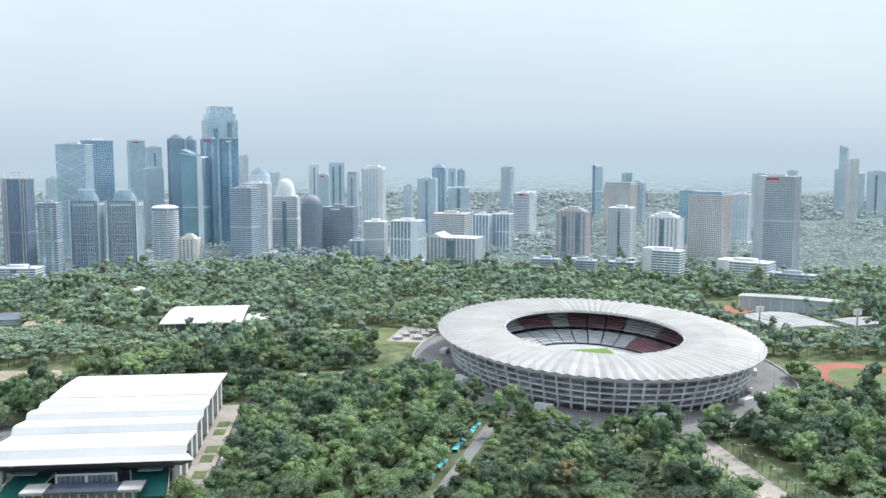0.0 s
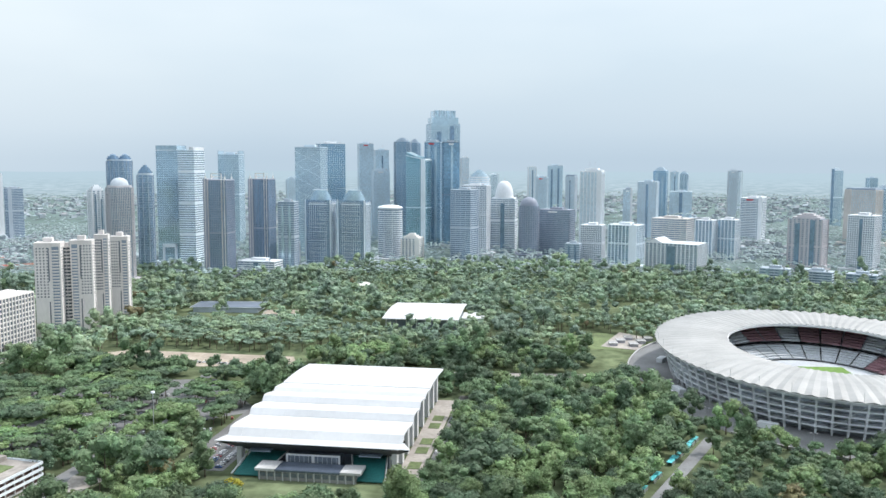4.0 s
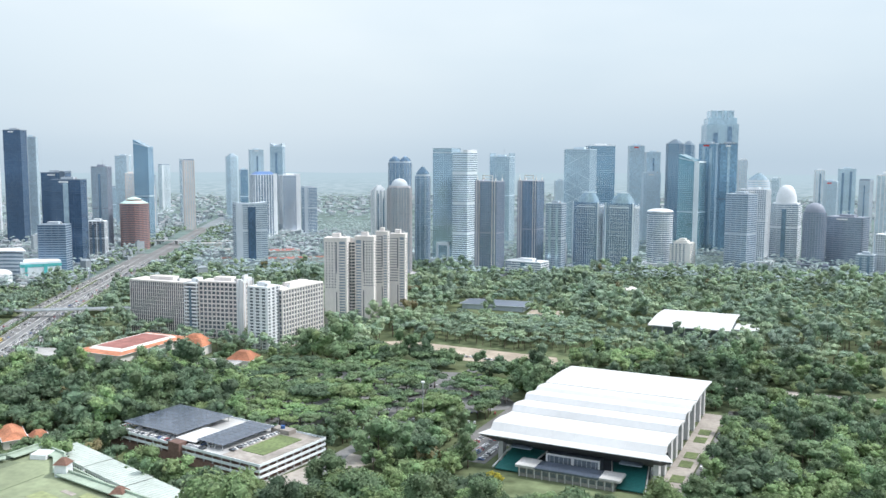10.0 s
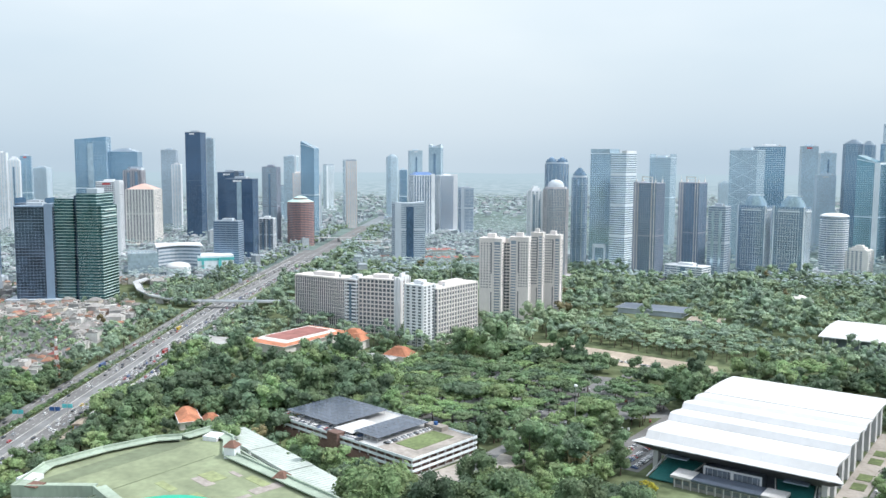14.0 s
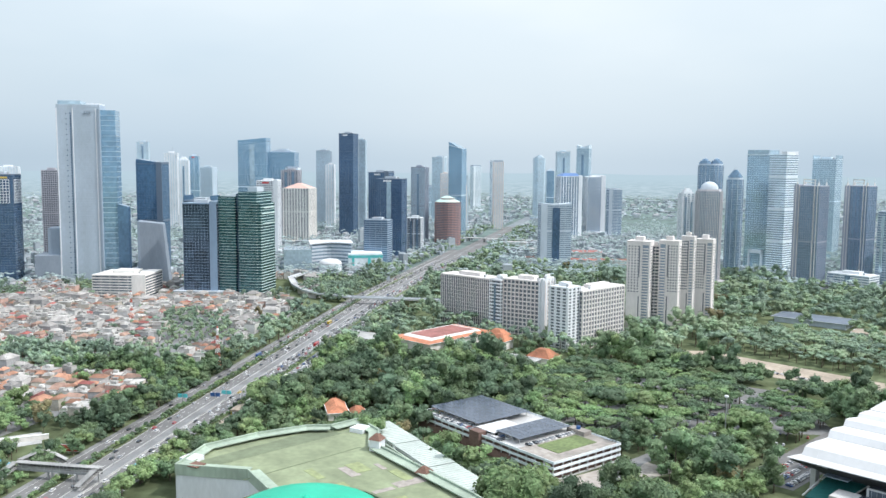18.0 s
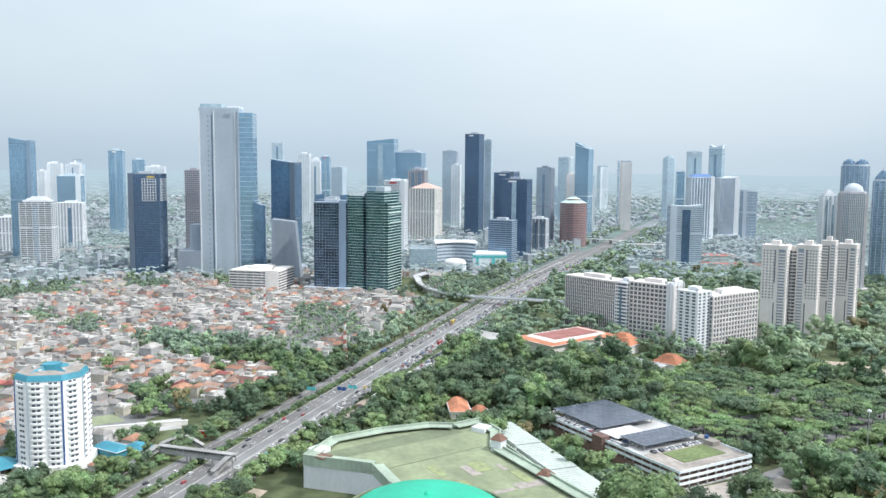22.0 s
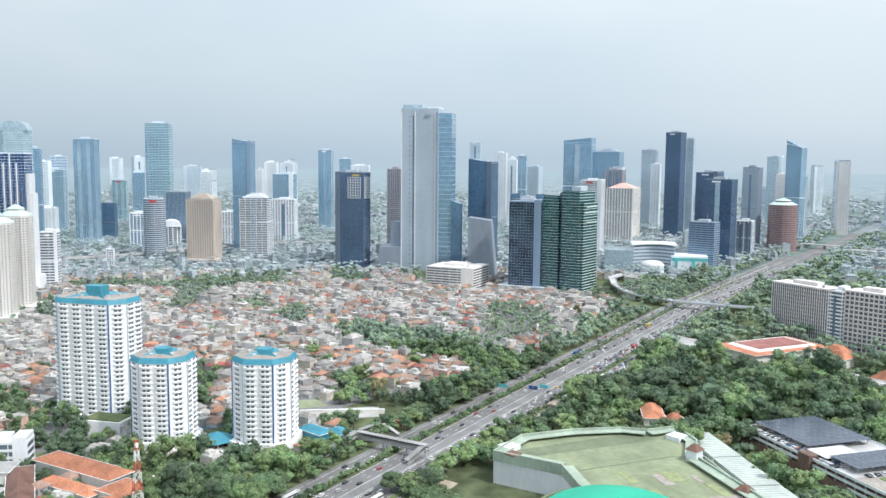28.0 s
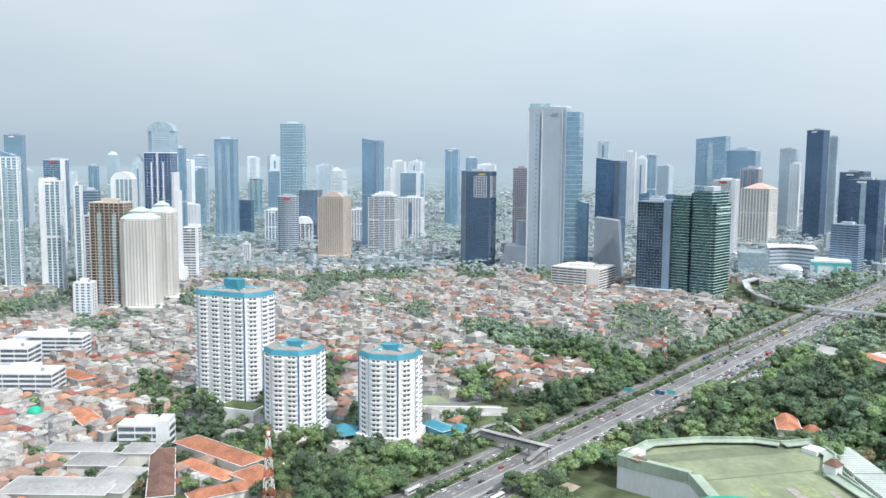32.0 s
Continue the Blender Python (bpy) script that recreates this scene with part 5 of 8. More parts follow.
part("crown_screen", Shape().prism([(-42 + 34 * i / 8, -19 + 3 * (1 - math.sin(math.pi * i / 8))) for i in range(9)] + [(-8, 18), (-42, 18)], 276, 282).mesh("crown_screen", "g_pale"), tall, "curved glass roof screen")
part("crown_screen", Shape().box(0, 20, -15, 20, 276, 278.5).mesh("crown_screen", "white"), tall)
for i in range(3):
    part("sign_bar", Shape().box(-1.3, 1.3, -21.5, -21, 262, 266).mesh("sign_bar", "dgrey"), tall, "dark roof sign", (-2 + 3.6 * i, 0, 0))
part("podium", Shape().box(-82, -44.2, -24, 30, 0, 42).mesh("podium", "slate_wall"), tall, "blank grey podium")
part("podium_top", Shape().box(-64, -44.2, -14, 30, 42, 84).mesh("podium_top", "dgrey"), tall)
wedge = thing("office_tower", -1330, 478, 62, "grey wedge-shaped building with a leaning flank", "office tower")
taken(-1330, 478, 50, 40, 62, 4)
part("body", Shape().prism(rect(46, 30), 0, lambda x, y: 98 - (x + 22) * .12, [(-22, -15), (14, -15), (14, 15), (-22, 15)]).mesh("body", "slate_wall"), wedge)
part("edge_strip", Shape().box(-23, -20, -15.6, 15.6, 0, 98).mesh("edge_strip", "dgrey"), wedge)
tower(-1238, 405, 76, 60, 31, 48, "band", "rect", "cream", "g_dark", "flat", "long cream low-rise office with ribbon windows")

# shopping centre by the interchange
mall = thing("shopping_centre", -1330, 800, 62, "low shopping centre with curved white front and teal wing", "shopping centre")
taken(-1330, 800, 170, 90, 62, 4)
part("glass_wing", Shape().box(-88, -40, -34, 30, 0, 38).mesh("glass_wing", "g_pale"), mall)
cur = [(-40 + 70 * i / 10, -20 + 22 * math.sin(math.pi * i / 10)) for i in range(11)] + [(30, 40), (-40, 40)]
for k in range(7):
    part("curved_gallery", Shape().prism(cur, 3 + 6 * k, 6 + 6 * k).mesh("curved_gallery", "stone"), mall, "white curved gallery edge")
part("curved_glazing", Shape().prism(grow(cur, -1), 0, 44).mesh("curved_glazing", "g_slate"), mall)
part("roof_canopy", Shape().prism(grow(cur, 3), 46, 48).mesh("roof_canopy", "white"), mall)
part("dome", Shape().lathe([(20 * math.cos(i / 6 * math.pi / 2) + .1, 14 + 8 * math.sin(i / 6 * math.pi / 2)) for i in range(7)], 20, cx=-8, cy=-30).mesh("dome", "roof_white", smooth=True), mall, "white shell roof")
part("dome_base", Shape().lathe([(20, 0), (20, 14)], 20, cx=-8, cy=-30).mesh("dome_base", "white"), mall)
part("teal_wing", Shape().box(24, 84, -30, 30, 0, 30).mesh("teal_wing", "bluew"), mall)
part("teal_band", Shape().box(23.6, 84.4, -30.4, 30.4, 22, 27).mesh("teal_band", "mall_teal"), mall)
part("teal_portal", Shape().box(58, 63, -31.5, -30.4, 0, 27).mesh("teal_portal", "mall_teal"), mall)
part("teal_gate", Shape().box(30, 34, -31.5, -30.4, 0, 27).mesh("teal_gate", "mall_teal"), mall)

# ---- elevated and ground highways ----
CL = [Vector(p) for p in ((-319, -71), (-490, 111), (-726, 370), (-1002, 673), (-1283, 1013), (-1855, 1712), (-2425, 2413), (-3000, 3150))]


def along(s_):
    """Centre line point and direction at s_ metres from its start."""
    for a, b in zip(CL, CL[1:]):
        L = (b - a).length
        if s_ <= L or b is CL[-1]:
            return a.lerp(b, s_ / L), (b - a) / L
        s_ -= L


def strip(name, o0, o1, s0, s1, z, mat, label="", step=60, thick=0.3):
    sh, n = Shape(), max(1, int((s1 - s0) / step))
    for i in range(n + 1):
        c, u = along(s0 + (s1 - s0) * i / n)
        r = Vector((u.y, -u.x))
        for o in (o0, o1):
            p = c + r * o
            sh.v += [(p.x, p.y, z), (p.x, p.y, z - thick)]
    for i in range(n):
        k = 4 * i
        sh.f += [(k, k + 4, k + 6, k + 2)[::-1], (k, k + 1, k + 5, k + 4)[::-1], (k + 2, k + 6, k + 7, k + 3)[::-1]]
    return setting(name, sh.mesh(name, mat), label)


# far road surface: paler and bluer than asphalt, haze put into the colour
make("road_far_haze", (0.26, 0.29, 0.31), 0.95, 0, (0.05, 0.1), (0.01, 0.15), spec=0.0)
strip("road_base", -40, 23, 0, 1700, .06, "asphalt_worn", "broad road corridor")
strip("road_base_far", -21, 18, 1700, 3000, .06, "road_far_haze", "pale far end of the road corridor")
strip("frontage_road", -36, -25, 0, 1700, .16, "asphalt", "asphalt frontage road")
strip("verge", -25, -20.5, 0, 1300, .4, "ground", "planted verge between the roads")
strip("highway", -20, -6.5, 0, 2400, .18, "asphalt", "grey asphalt toll highway")
strip("busway", -6, 1.5, 0, 2400, .5, "asphalt_worn", "raised pale concrete median lane")
strip("highway", 2, 17, 0, 2400, .18, "asphalt", "grey asphalt toll highway")
strip("verge", 17.5, 21, 0, 1300, .4, "grass", "green strip beside the highway")
strip("frontage_road", 21.5, 33, 400, 1700, .16, "asphalt", "dark asphalt frontage road")
strip("kerb", -25.6, -25.1, 0, 1500, .45, "line_white", "pale kerb")
strip("kerb", 33.0, 33.5, 400, 1500, .45, "line_white", "pale kerb")
for o in (-19.4, -7.0, 2.4, 16.6, -35.5):
    strip("edge_line", o - .12, o + .12, 0, 1600, .2, "line_white", thick=.02)
strip("guard_rail", -6.4, -6.1, 0, 1500, 1.1, "concrete", "low concrete barrier", thick=1)
strip("guard_rail", 1.6, 1.9, 0, 1500, 1.1, "concrete", "low concrete barrier", thick=1)
for o in (-15.3, -11, 6, 11, -30.5):
    sh = Shape()
    for i in range(110):
        c, u = along(12 * i + 4)
        r = Vector((u.y, -u.x))
        p = c + r * o
        a = math.degrees(math.atan2(u.y, u.x))
        sh.box(-2, 2, -.1, .1, .18, .2, pose(p.x, p.y, 0, 0, 0, a))
    setting("lane_dashes", sh.mesh("lane_dashes", "line_white"), "white broken lane line")["kind"] = "structure"
for i in range(2):
    a, b = along(i * 190)[0], along(i * 190 + 190)[0]
    c, u = (a + b) / 2, (b - a).normalized()
    TAKEN.append((c.x - 7.5 * u.y, c.y + 7.5 * u.x, 97, 33, math.atan2(u.y, u.x)))
for i in range(1, 6):
    a, b = along(i * 280 + 100)[0], along(i * 280 + 380)[0]
    c, u = (a + b) / 2, (b - a).normalized()
    TAKEN.append((c.x, c.y, 142, 38, math.atan2(u.y, u.x)))
for i in range(6, 15):
    a, b = along(i * 280)[0], along(i * 280 + 280)[0]
    c, u = (a + b) / 2, (b - a).normalized()
    TAKEN.append((c.x, c.y, 142, 36, math.atan2(u.y, u.x)))

TAKEN += [(-1075, 585, 100, 22, radians(-8)), (-960, 620, 70, 24, radians(45)), (-1200, 640, 60, 30, radians(-30)), (-875, 700, 70, 24, radians(48))]
# flyover with loop ramp
fly = thing("flyover", 0, 0, 0, "grey concrete flyover curving over the highway", "flyover")
FP = [Vector(p) for p in ((-1190, 745), (-1235, 730), (-1245, 690), (-1215, 652), (-1142, 619), (-1083, 604), (-1040, 606), (-992, 624), (-947, 664), (-902, 706), (-850, 760), (-800, 830))]
for a, b in zip(FP, FP[1:]):
    L, ang = (b - a).length, math.degrees(math.atan2(b.y - a.y, b.x - a.x))
    part("deck", Shape().box(-.8, L + .8, -5, 5, 7.6, 9).mesh("deck", "concrete"), fly, "", (a.x, a.y, 0), ang)
    for q in (-5, 4.7):
        part("barrier", Shape().box(-.5, L + .5, q, q + .3, 9, 10.2).mesh("barrier", "stone"), fly, "", (a.x, a.y, 0), ang)
    part("pier", Shape().lathe([(1.2, 0), (1.2, 6.6), (3.5, 7.6)], 10).mesh("pier", "concrete"), fly, "", (a.x, a.y, 0))
cross = thing("overpass", -1500, 1250, 40, "concrete overpass crossing the highway far ahead", "overpass")
cross.matrix_world = pose(*along(1900)[0], 0, 0, 0, 30)
part("deck", Shape().box(-140, 140, -7, 7, 8, 9.5).mesh("deck", "concrete"), cross)
for i in range(7):
    part("pier", Shape().box(-1.4, 1.4, -5, 5, 0, 8).mesh("pier", "concrete"), cross, "", (-120 + 40 * i, 0, 0))

# long viaduct in front of the northern towers
via = thing("viaduct", 0, 0, 0, "long grey concrete viaduct curving behind low houses", "viaduct")
VP = [Vector(p) for p in ((-1640, -330), (-1660, -212), (-1690, -109), (-1738, -42), (-1775, 25), (-1830, 95), (-1869, 206), (-1885, 332), (-1905, 432), (-1915, 560))]
for a, b in zip(VP, VP[1:]):
    L, ang = (b - a).length, math.degrees(math.atan2(b.y - a.y, b.x - a.x))
    part("deck", Shape().box(-.8, L + .8, -7, 7, 8.6, 10.6).box(-.6, L + .6, -7, -6.6, 10.6, 11.8).box(-.6, L + .6, 6.6, 7, 10.6, 11.8).mesh("deck", "concrete"), via, "", (a.x, a.y, 0), ang)
    for k in (0, .33, .66):
        p = a.lerp(b, k)
        part("pier", Shape().lathe([(1.4, 0), (1.4, 7), (4, 8.6)], 8).mesh("pier", "concrete"), via, "", (p.x, p.y, 0))
    TAKEN.append(((a.x + b.x) / 2, (a.y + b.y) / 2, L / 2 + 3, 10, radians(ang)))

# footbridge
fb = thing("footbridge", 0, 0, 0, "covered steel footbridge with long ramps over the highway", "footbridge")
def gangway(name, a, b, w_=3.2, roofed=True):
    a, b = Vector(a), Vector(b)
    dv = b - a
    L, ang = dv.xy.length, math.atan2(dv.y, dv.x)
    tilt = Matrix.Translation(a) @ Matrix.Rotation(ang, 4, "Z") @ Matrix.Rotation(-math.atan2(dv.z, L), 4, "Y")
    L = dv.length
    sp = part(name, Shape().box(0, L, -w_ / 2, w_ / 2, -.35, 0, tilt).mesh(name, "concrete"), fb)
    for q in (-1, 1):
        part("railing", Shape().box(0, L, q * w_ / 2 - .06, q * w_ / 2 + .06, .1, 1.25, tilt).mesh("railing", "sheet_grey"), sp)
    if roofed:
        part("canopy", Shape().box(0, L, -w_ / 2 - .3, w_ / 2 + .3, 3.0, 3.2, tilt).mesh("canopy", "sheet_grey"), sp, "pale sheet roof")
        for i in range(int(L / 5) + 1):
            for q in (-1, 1):
                part("post", Shape().box(5 * i, 5 * i + .2, q * w_ / 2 - .1, q * w_ / 2 + .1, 0, 3, tilt).mesh("post", "steel"), sp)
make("bridge_grey", (0.30, 0.31, 0.32), 0.6, 0.2, (0.6, 0.15), (0.06, 0.25))
gangway("span", (-563.7, 113.7, 6.8), (-522.2, 151.4, 6.8), 4.0)
gangway("ramp", (-563.7, 113.7, 6.8), (-538.9, 82.3, .4), 3.4)
gangway("stair", (-524, 150, 6.8), (-517, 136.5, .4), 3.6)
gangway("landing", (-566, 116, 6.8), (-577, 132, 6.8), 3.2)
gangway("stair", (-577, 133.5, 6.8), (-568, 143, 1.0), 3.0)
for a_, b_ in (((-563.7, 113.7), (-522.2, 151.4)),):
    d_ = Vector(b_) - Vector(a_)
    for q in (-1.9, 1.9):
        part("girder", Shape().box(0, d_.length, q - .2, q + .2, 5.2, 6.5).mesh("girder", "bridge_grey"), fb, "dark grey side girder", (*a_, 0), math.degrees(math.atan2(d_.y, d_.x)))
part("sign", Shape().box(-1.5, 1.5, -.1, .1, 5.4, 6.6).mesh("sign", "yellow"), fb, "small yellow height sign", (-556, 118.2, 0), 42)
for x, y in ((-548, 128), (-546, 129.8), (-562, 115), (-523, 150.5), (-534, 140.5)):
    part("pier", Shape().lathe([(.6, 0), (.6, 5.2), (1.2, 5.6)], 10).mesh("pier", "concrete"), fb, "", (x, y, 0))
for k in (.3, .6):
    part("pier", Shape().box(-.4, .4, -.4, .4, 0, 6.0 * (1 - k)).mesh("pier", "concrete"), fb, "", (-563.7 + 24.8 * k, 113.7 - 31.4 * k, 0))
bill = thing("roadside_billboard", -592, 149, 45, "long low red and white roadside billboard", "billboard")
part("board", Shape().box(-9, 9, -.3, .3, 1.5, 5.5).mesh("board", "sign_red"), bill)
part("board_border", Shape().box(-9.4, 9.4, -.2, .2, 1.2, 5.9).mesh("board_border", "sign_white"), bill)
for i in range(4):
    part("post", Shape().box(-.15, .15, -.15, .15, 0, 1.4).mesh("post", "steel"), bill, "", (-7.5 + 5 * i, 0, 0))
for i, (s_, o, hh) in enumerate(((470, -27, 8), (478, -3, 8), (486, 3, 8), (110, -37, 7))):
    c, u = along(s_)
    p = c + Vector((u.y, -u.x)) * o
    ob = thing("road_sign", p.x, p.y, math.degrees(math.atan2(u.y, u.x)) - 90, "blue and green overhead road sign panel", "road sign", "road signs over the highway")
    part("panel", Shape().box(-4, 4, -.15, .15, hh - 3, hh).mesh("panel", "turquoise" if i % 2 == 0 else "navy_trim"), ob)
    part("post", Shape().box(-.2, .2, -.2, .2, 0, hh).mesh("post", "steel"), ob)
# toll booths and bus shelters beside the right lanes
for s_, o, w_, d_, m_ in ((420, 33, 22, 11, "sand"), (452, 28, 16, 9, "sand"), (475, 30, 10, 8, "cream")):
    c, u = along(s_)
    p = c + Vector((u.y, -u.x)) * o
    ob = thing("bus_shelter", p.x, p.y, math.degrees(math.atan2(u.y, u.x)), "bus shelter with cream curved roof on steel posts", "bus shelter", "bus shelters by the highway")
    taken(p.x, p.y, w_, d_, math.degrees(math.atan2(u.y, u.x)))
    pr = [(-w_ / 2, -d_ / 2), (w_ / 2, -d_ / 2), (w_ / 2, 0), (w_ / 2, d_ / 2), (-w_ / 2, d_ / 2), (-w_ / 2, 0)]
    part("roof", Shape().prism(pr, 4.2, lambda x, y: 4.5 + 1.2 * (1 - (2 * y / 11) ** 2)).mesh("roof", m_), ob)
    for q in range(4):
        part("post", Shape().box(-.2, .2, -.2, .2, 0, 4.3).mesh("post", "yellow"), ob, "", (w_ * .4 * (1 if q % 2 else -1), d_ * .4 * (1 if q > 1 else -1), 0))
    part("kiosk", Shape().box(-w_ * .3, w_ * .3, -d_ * .25, d_ * .25, 0, 3).mesh("kiosk", "brown"), ob)

# lattice telecom masts
def mast(x, y, hh, w0=3.2):
    ob = thing("telecom_mast", x, y, 20, "red and white steel lattice telecom mast", "telecom mast")
    nb = 9
    for i in range(nb):
        z0, z1 = hh * i / nb, hh * (i + 1) / nb
        a, b = w0 * (1 - .8 * i / nb), w0 * (1 - .8 * (i + 1) / nb)
        sh = Shape()
        cs = ((-1, -1), (1, -1), (1, 1), (-1, 1))
        for k in range(4):
            (x0, y0), (x1, y1) = cs[k], cs[(k + 1) % 4]
            sh.beam((x0 * a, y0 * a, z0), (x0 * b, y0 * b, z1), .2)
            sh.beam((x0 * a, y0 * a, z0), (x1 * b, y1 * b, z1), .12)
            sh.beam((x1 * a, y1 * a, z0), (x0 * b, y0 * b, z1), .12)
            sh.beam((x0 * b, y0 * b, z1), (x1 * b, y1 * b, z1), .12)
        part("mast_section", sh.mesh("mast_section", "sign_white" if i % 2 else make("mast_red%d" % len(MAT), (0.5, .12, .08), .6)), ob, "red section" if i % 2 == 0 else "white section")
    part("antenna", Shape().box(-.9, .9, -.9, .9, hh - 4, hh - 1.5).mesh("antenna", "sign_white"), ob)
    part("lightning_rod", Shape().beam((0, 0, hh), (0, 0, hh + 5), .12).mesh("lightning_rod", "steel"), ob)


mast(-457, -22.5, 50)
mast(-760, 330, 38, 2.0)
mast(-1000, 330, 42, 2.0)

# orange-roofed school and sheds at the foot of the towers
for x, y, w_, d_, h_, rz, rf in ((-549, -58, 70, 19, 8, 43, "tile_orange"), (-523, -62, 46, 12, 5, 43, "tile_orange"), (-506, -31, 26, 22, 7, 43, "tile_orange"), (-486, -47, 44, 13, 6, 112, "tile_orange"), (-519, -88, 82, 15, 7, 8, "tile_brown"), (-545, -130, 32, 24, 7, 80, "sheet_grey"), (-556, -106, 20, 20, 9, 80, "sheet_grey"), (-572, -146, 44, 18, 6, 82, "sheet_grey"), (-500, -140, 60, 26, 8, 80, "sheet_grey"), (-508, -112, 24, 40, 7, 80, "sheet_grey"), (-640, -160, 44, 16, 6, 30, "tile_orange"), (-760, -195, 36, 18, 7, 40, "tile_orange")):
    pavilion("school_block" if rf == "tile_orange" else "shed", x, y, w_, d_, h_, rz, rf, "long low block with orange tiled roof" if rf == "tile_orange" else "low shed with ribbed sheet roof", "school" if rf == "tile_orange" else "shed", 3.5 if rf != "sheet_grey" else 1.2)
for x, y, w_, d_, hh, lab in ((-590, -109, 34, 14, 14, "white four-storey school block"), (-866, -244, 64, 20, 20, "white five-storey hospital block with ribbon windows"), (-726, -226, 52, 26, 20, "white office block with long window bands"), (-812, -262, 36, 26, 22, "pale blue and white office block"), (-836, -286, 40, 20, 16, "white low block behind the hospital")):
    tower(x, y, w_, d_, hh, 82, "band", "rect", "white", "g_dark", "flat", lab)
mosque = thing("mosque", -645, -196, 80, "small mosque with bright green dome among houses", "mosque")
taken(-645, -196, 24, 20, 80, 2)
part("wall", Shape().box(-10, 10, -8, 8, 0, 7).mesh("wall", "white"), mosque)
part("roof", Shape().prism(rect(23, 19), 7, 9, rect(14, 12)).mesh("roof", "sheet_grey"), mosque)
part("dome", Shape().lathe([(5.5 * math.cos(i / 6 * math.pi / 2) + .05, 8.5 + 5 * math.sin(i / 6 * math.pi / 2)) for i in range(7)], 20).mesh("dome", "dome_green", smooth=True), mosque, "bright green dome")

# sandy lot, dark roofed hall and cabins across the car park
sheet("sandy_lot", [(-548, 738), (-522, 764), (-350, 778), (-332, 745), (-420, 718)], .12, "sand", "bare sandy lot behind the car park")
TAKEN.append((-435, 732, 105, 44, radians(3)))
make("roof_solar", (0.13, 0.16, 0.205), 0.45, 0.1, (0.5, 0.1), (0.05, 0.2))
TAKEN.append((-512, 950, 60, 30, radians(15)))
TAKEN.append((-430, 735, 110, 50, radians(3)))
pavilion("canteen", -540, 1005, 90, 46, 7, 12, "roof_solar", "long low hall with grey solar roof", "hall", 1.5, "grey")
pavilion("canteen", -455, 975, 40, 30, 6, 15, "sand", "low pale building behind trees", "hall", 1.5, "cream")
for x, y in ((-455, 1210), (-434, 1222), (-418, 1205)):
    pavilion("club_house", x, y, 24, 18, 6, 20, "cream", "low club house with pale pitched roof", "house", 4)
pavilion("villa", -330, 690, 18, 12, 5, 10, "tile_orange", "small orange-roofed hut by the lot", "hut", 3)
pavilion("park_shed", 25 - 95, 560, 14, 12, 5, -25, "sheet_grey", "small grey metal shed among trees", "shed", 1.5)
# low blocks beyond the highway
for x, y, w_, d_, h_, rz, rf in ((-1290, 1290, 70, 30, 12, 50, "sheet_grey"), (-1180, 1190, 90, 24, 10, 50, "tile_brown"), (-1120, 1230, 80, 30, 9, 50, "track_red"), (-1200, 1320, 60, 40, 12, 50, "tile_wine"), (-1420, 1320, 60, 24, 14, 50, "sheet_grey"), (-1060, 1300, 90, 24, 9, 50, "tile_brown")):
    pavilion("depot", x, y, w_, d_, h_, rz, rf, "low wide depot with coloured sheet roof", "depot", 2, "cream")
sail = thing("sail_monument", -205, 1490, 10, "white leaning sail-shaped monument among trees", "monument")
part("sail", Shape().add([(-9, -1, 0), (9, -1, 0), (7, 0, 26), (-9, 1, 0), (9, 1, 0), (8, .5, 25)], [(0, 1, 2), (3, 5, 4), (0, 2, 5, 3), (1, 4, 5, 2), (0, 3, 4, 1)]).mesh("sail", "roof_white"), sail)
pole = thing("flag_mast", -331, 506, 0, "tall slim grey lamp mast in the car park", "lamp mast")
part("pole", Shape().beam((0, 0, 0), (0, 0, 38), .35, 8).mesh("pole", "steel"), pole)
part("lamp_ring", Shape().lathe([(1.4, 37), (1.4, 38), (.4, 38.6)], 10).mesh("lamp_ring", "white"), pole)

# ---- towers of the business districts ----
tower(-2028, 1809, 38, 26, 191, 63, "curtain", "rect", "white", "g_pale", "flat", "pale glass office tower with a white side wall")
tower(-2084, 2048, 36, 33, 204, 65, "curtain", "oct", "pale", "g_haze", "step", "pale blue glass tower with a stepped top")
tower(-1839, 1853, 21, 18, 165, 55, "curtain", "rect", "pale", "g_blue", "flat", "slim blue glass tower with a flat roof")
tower(-2098, 2174, 43, 35, 226, 56, "curtain", "rect", "pale", "g_haze", "flat", "pale glass tower far behind the highway")
tower(-1910, 2075, 40, 32, 235, 28, "curtain", "rect", "pale", "g_pale", "notch", "pale glass tower with a notched curved top")
tower(-1518, 1596, 55, 44, 156, 62, "finl", "rect", "white", "g_steel", "bluehip", "white gridded office tower with a blue hipped cap")
tower(-1562, 1740, 48, 39, 153, 60, "fin", "rect", "white", "g_steel", "flat", "white finned office tower with dark glazing")
tower(-1476, 1720, 34, 24, 122, 59, "band", "rect", "grey", "g_steel", "flat", "plain grey slab office block with ribbon windows")
tower(-1151, 1174, 58, 26, 112, 58, "band", "rect", "grey", "g_slate", "eyebrow", "grey slab office tower with a dark glazed centre strip")
tower(-891, 1222, 21, 19, 142, 56, "balc", "rect", "white", "g_slate", "step", "slim white apartment tower with a stepped crown")
tower(-1014, 1464, 48, 48, 189, 55, "finw", "round", "stone", "g_steel", "twin", "dark glazed tower with two rounded stepped tops")
tower(-810, 1168, 36, 32, 150, 57, "fin", "oct", "rose", "g_slate", "dome", "rose stone office tower with a domed crown")
tower(-829, 1266, 27, 27, 167, 33, "finw", "round", "stone", "g_steel", "dome2", "dark cylindrical tower with ringed floors and dome")
tower(-846, 1403, 73, 40, 208, 3, "curtain", "rect", "pale", "g_sky", "mirror", "broad mirror-glass office tower with pale vertical frames")
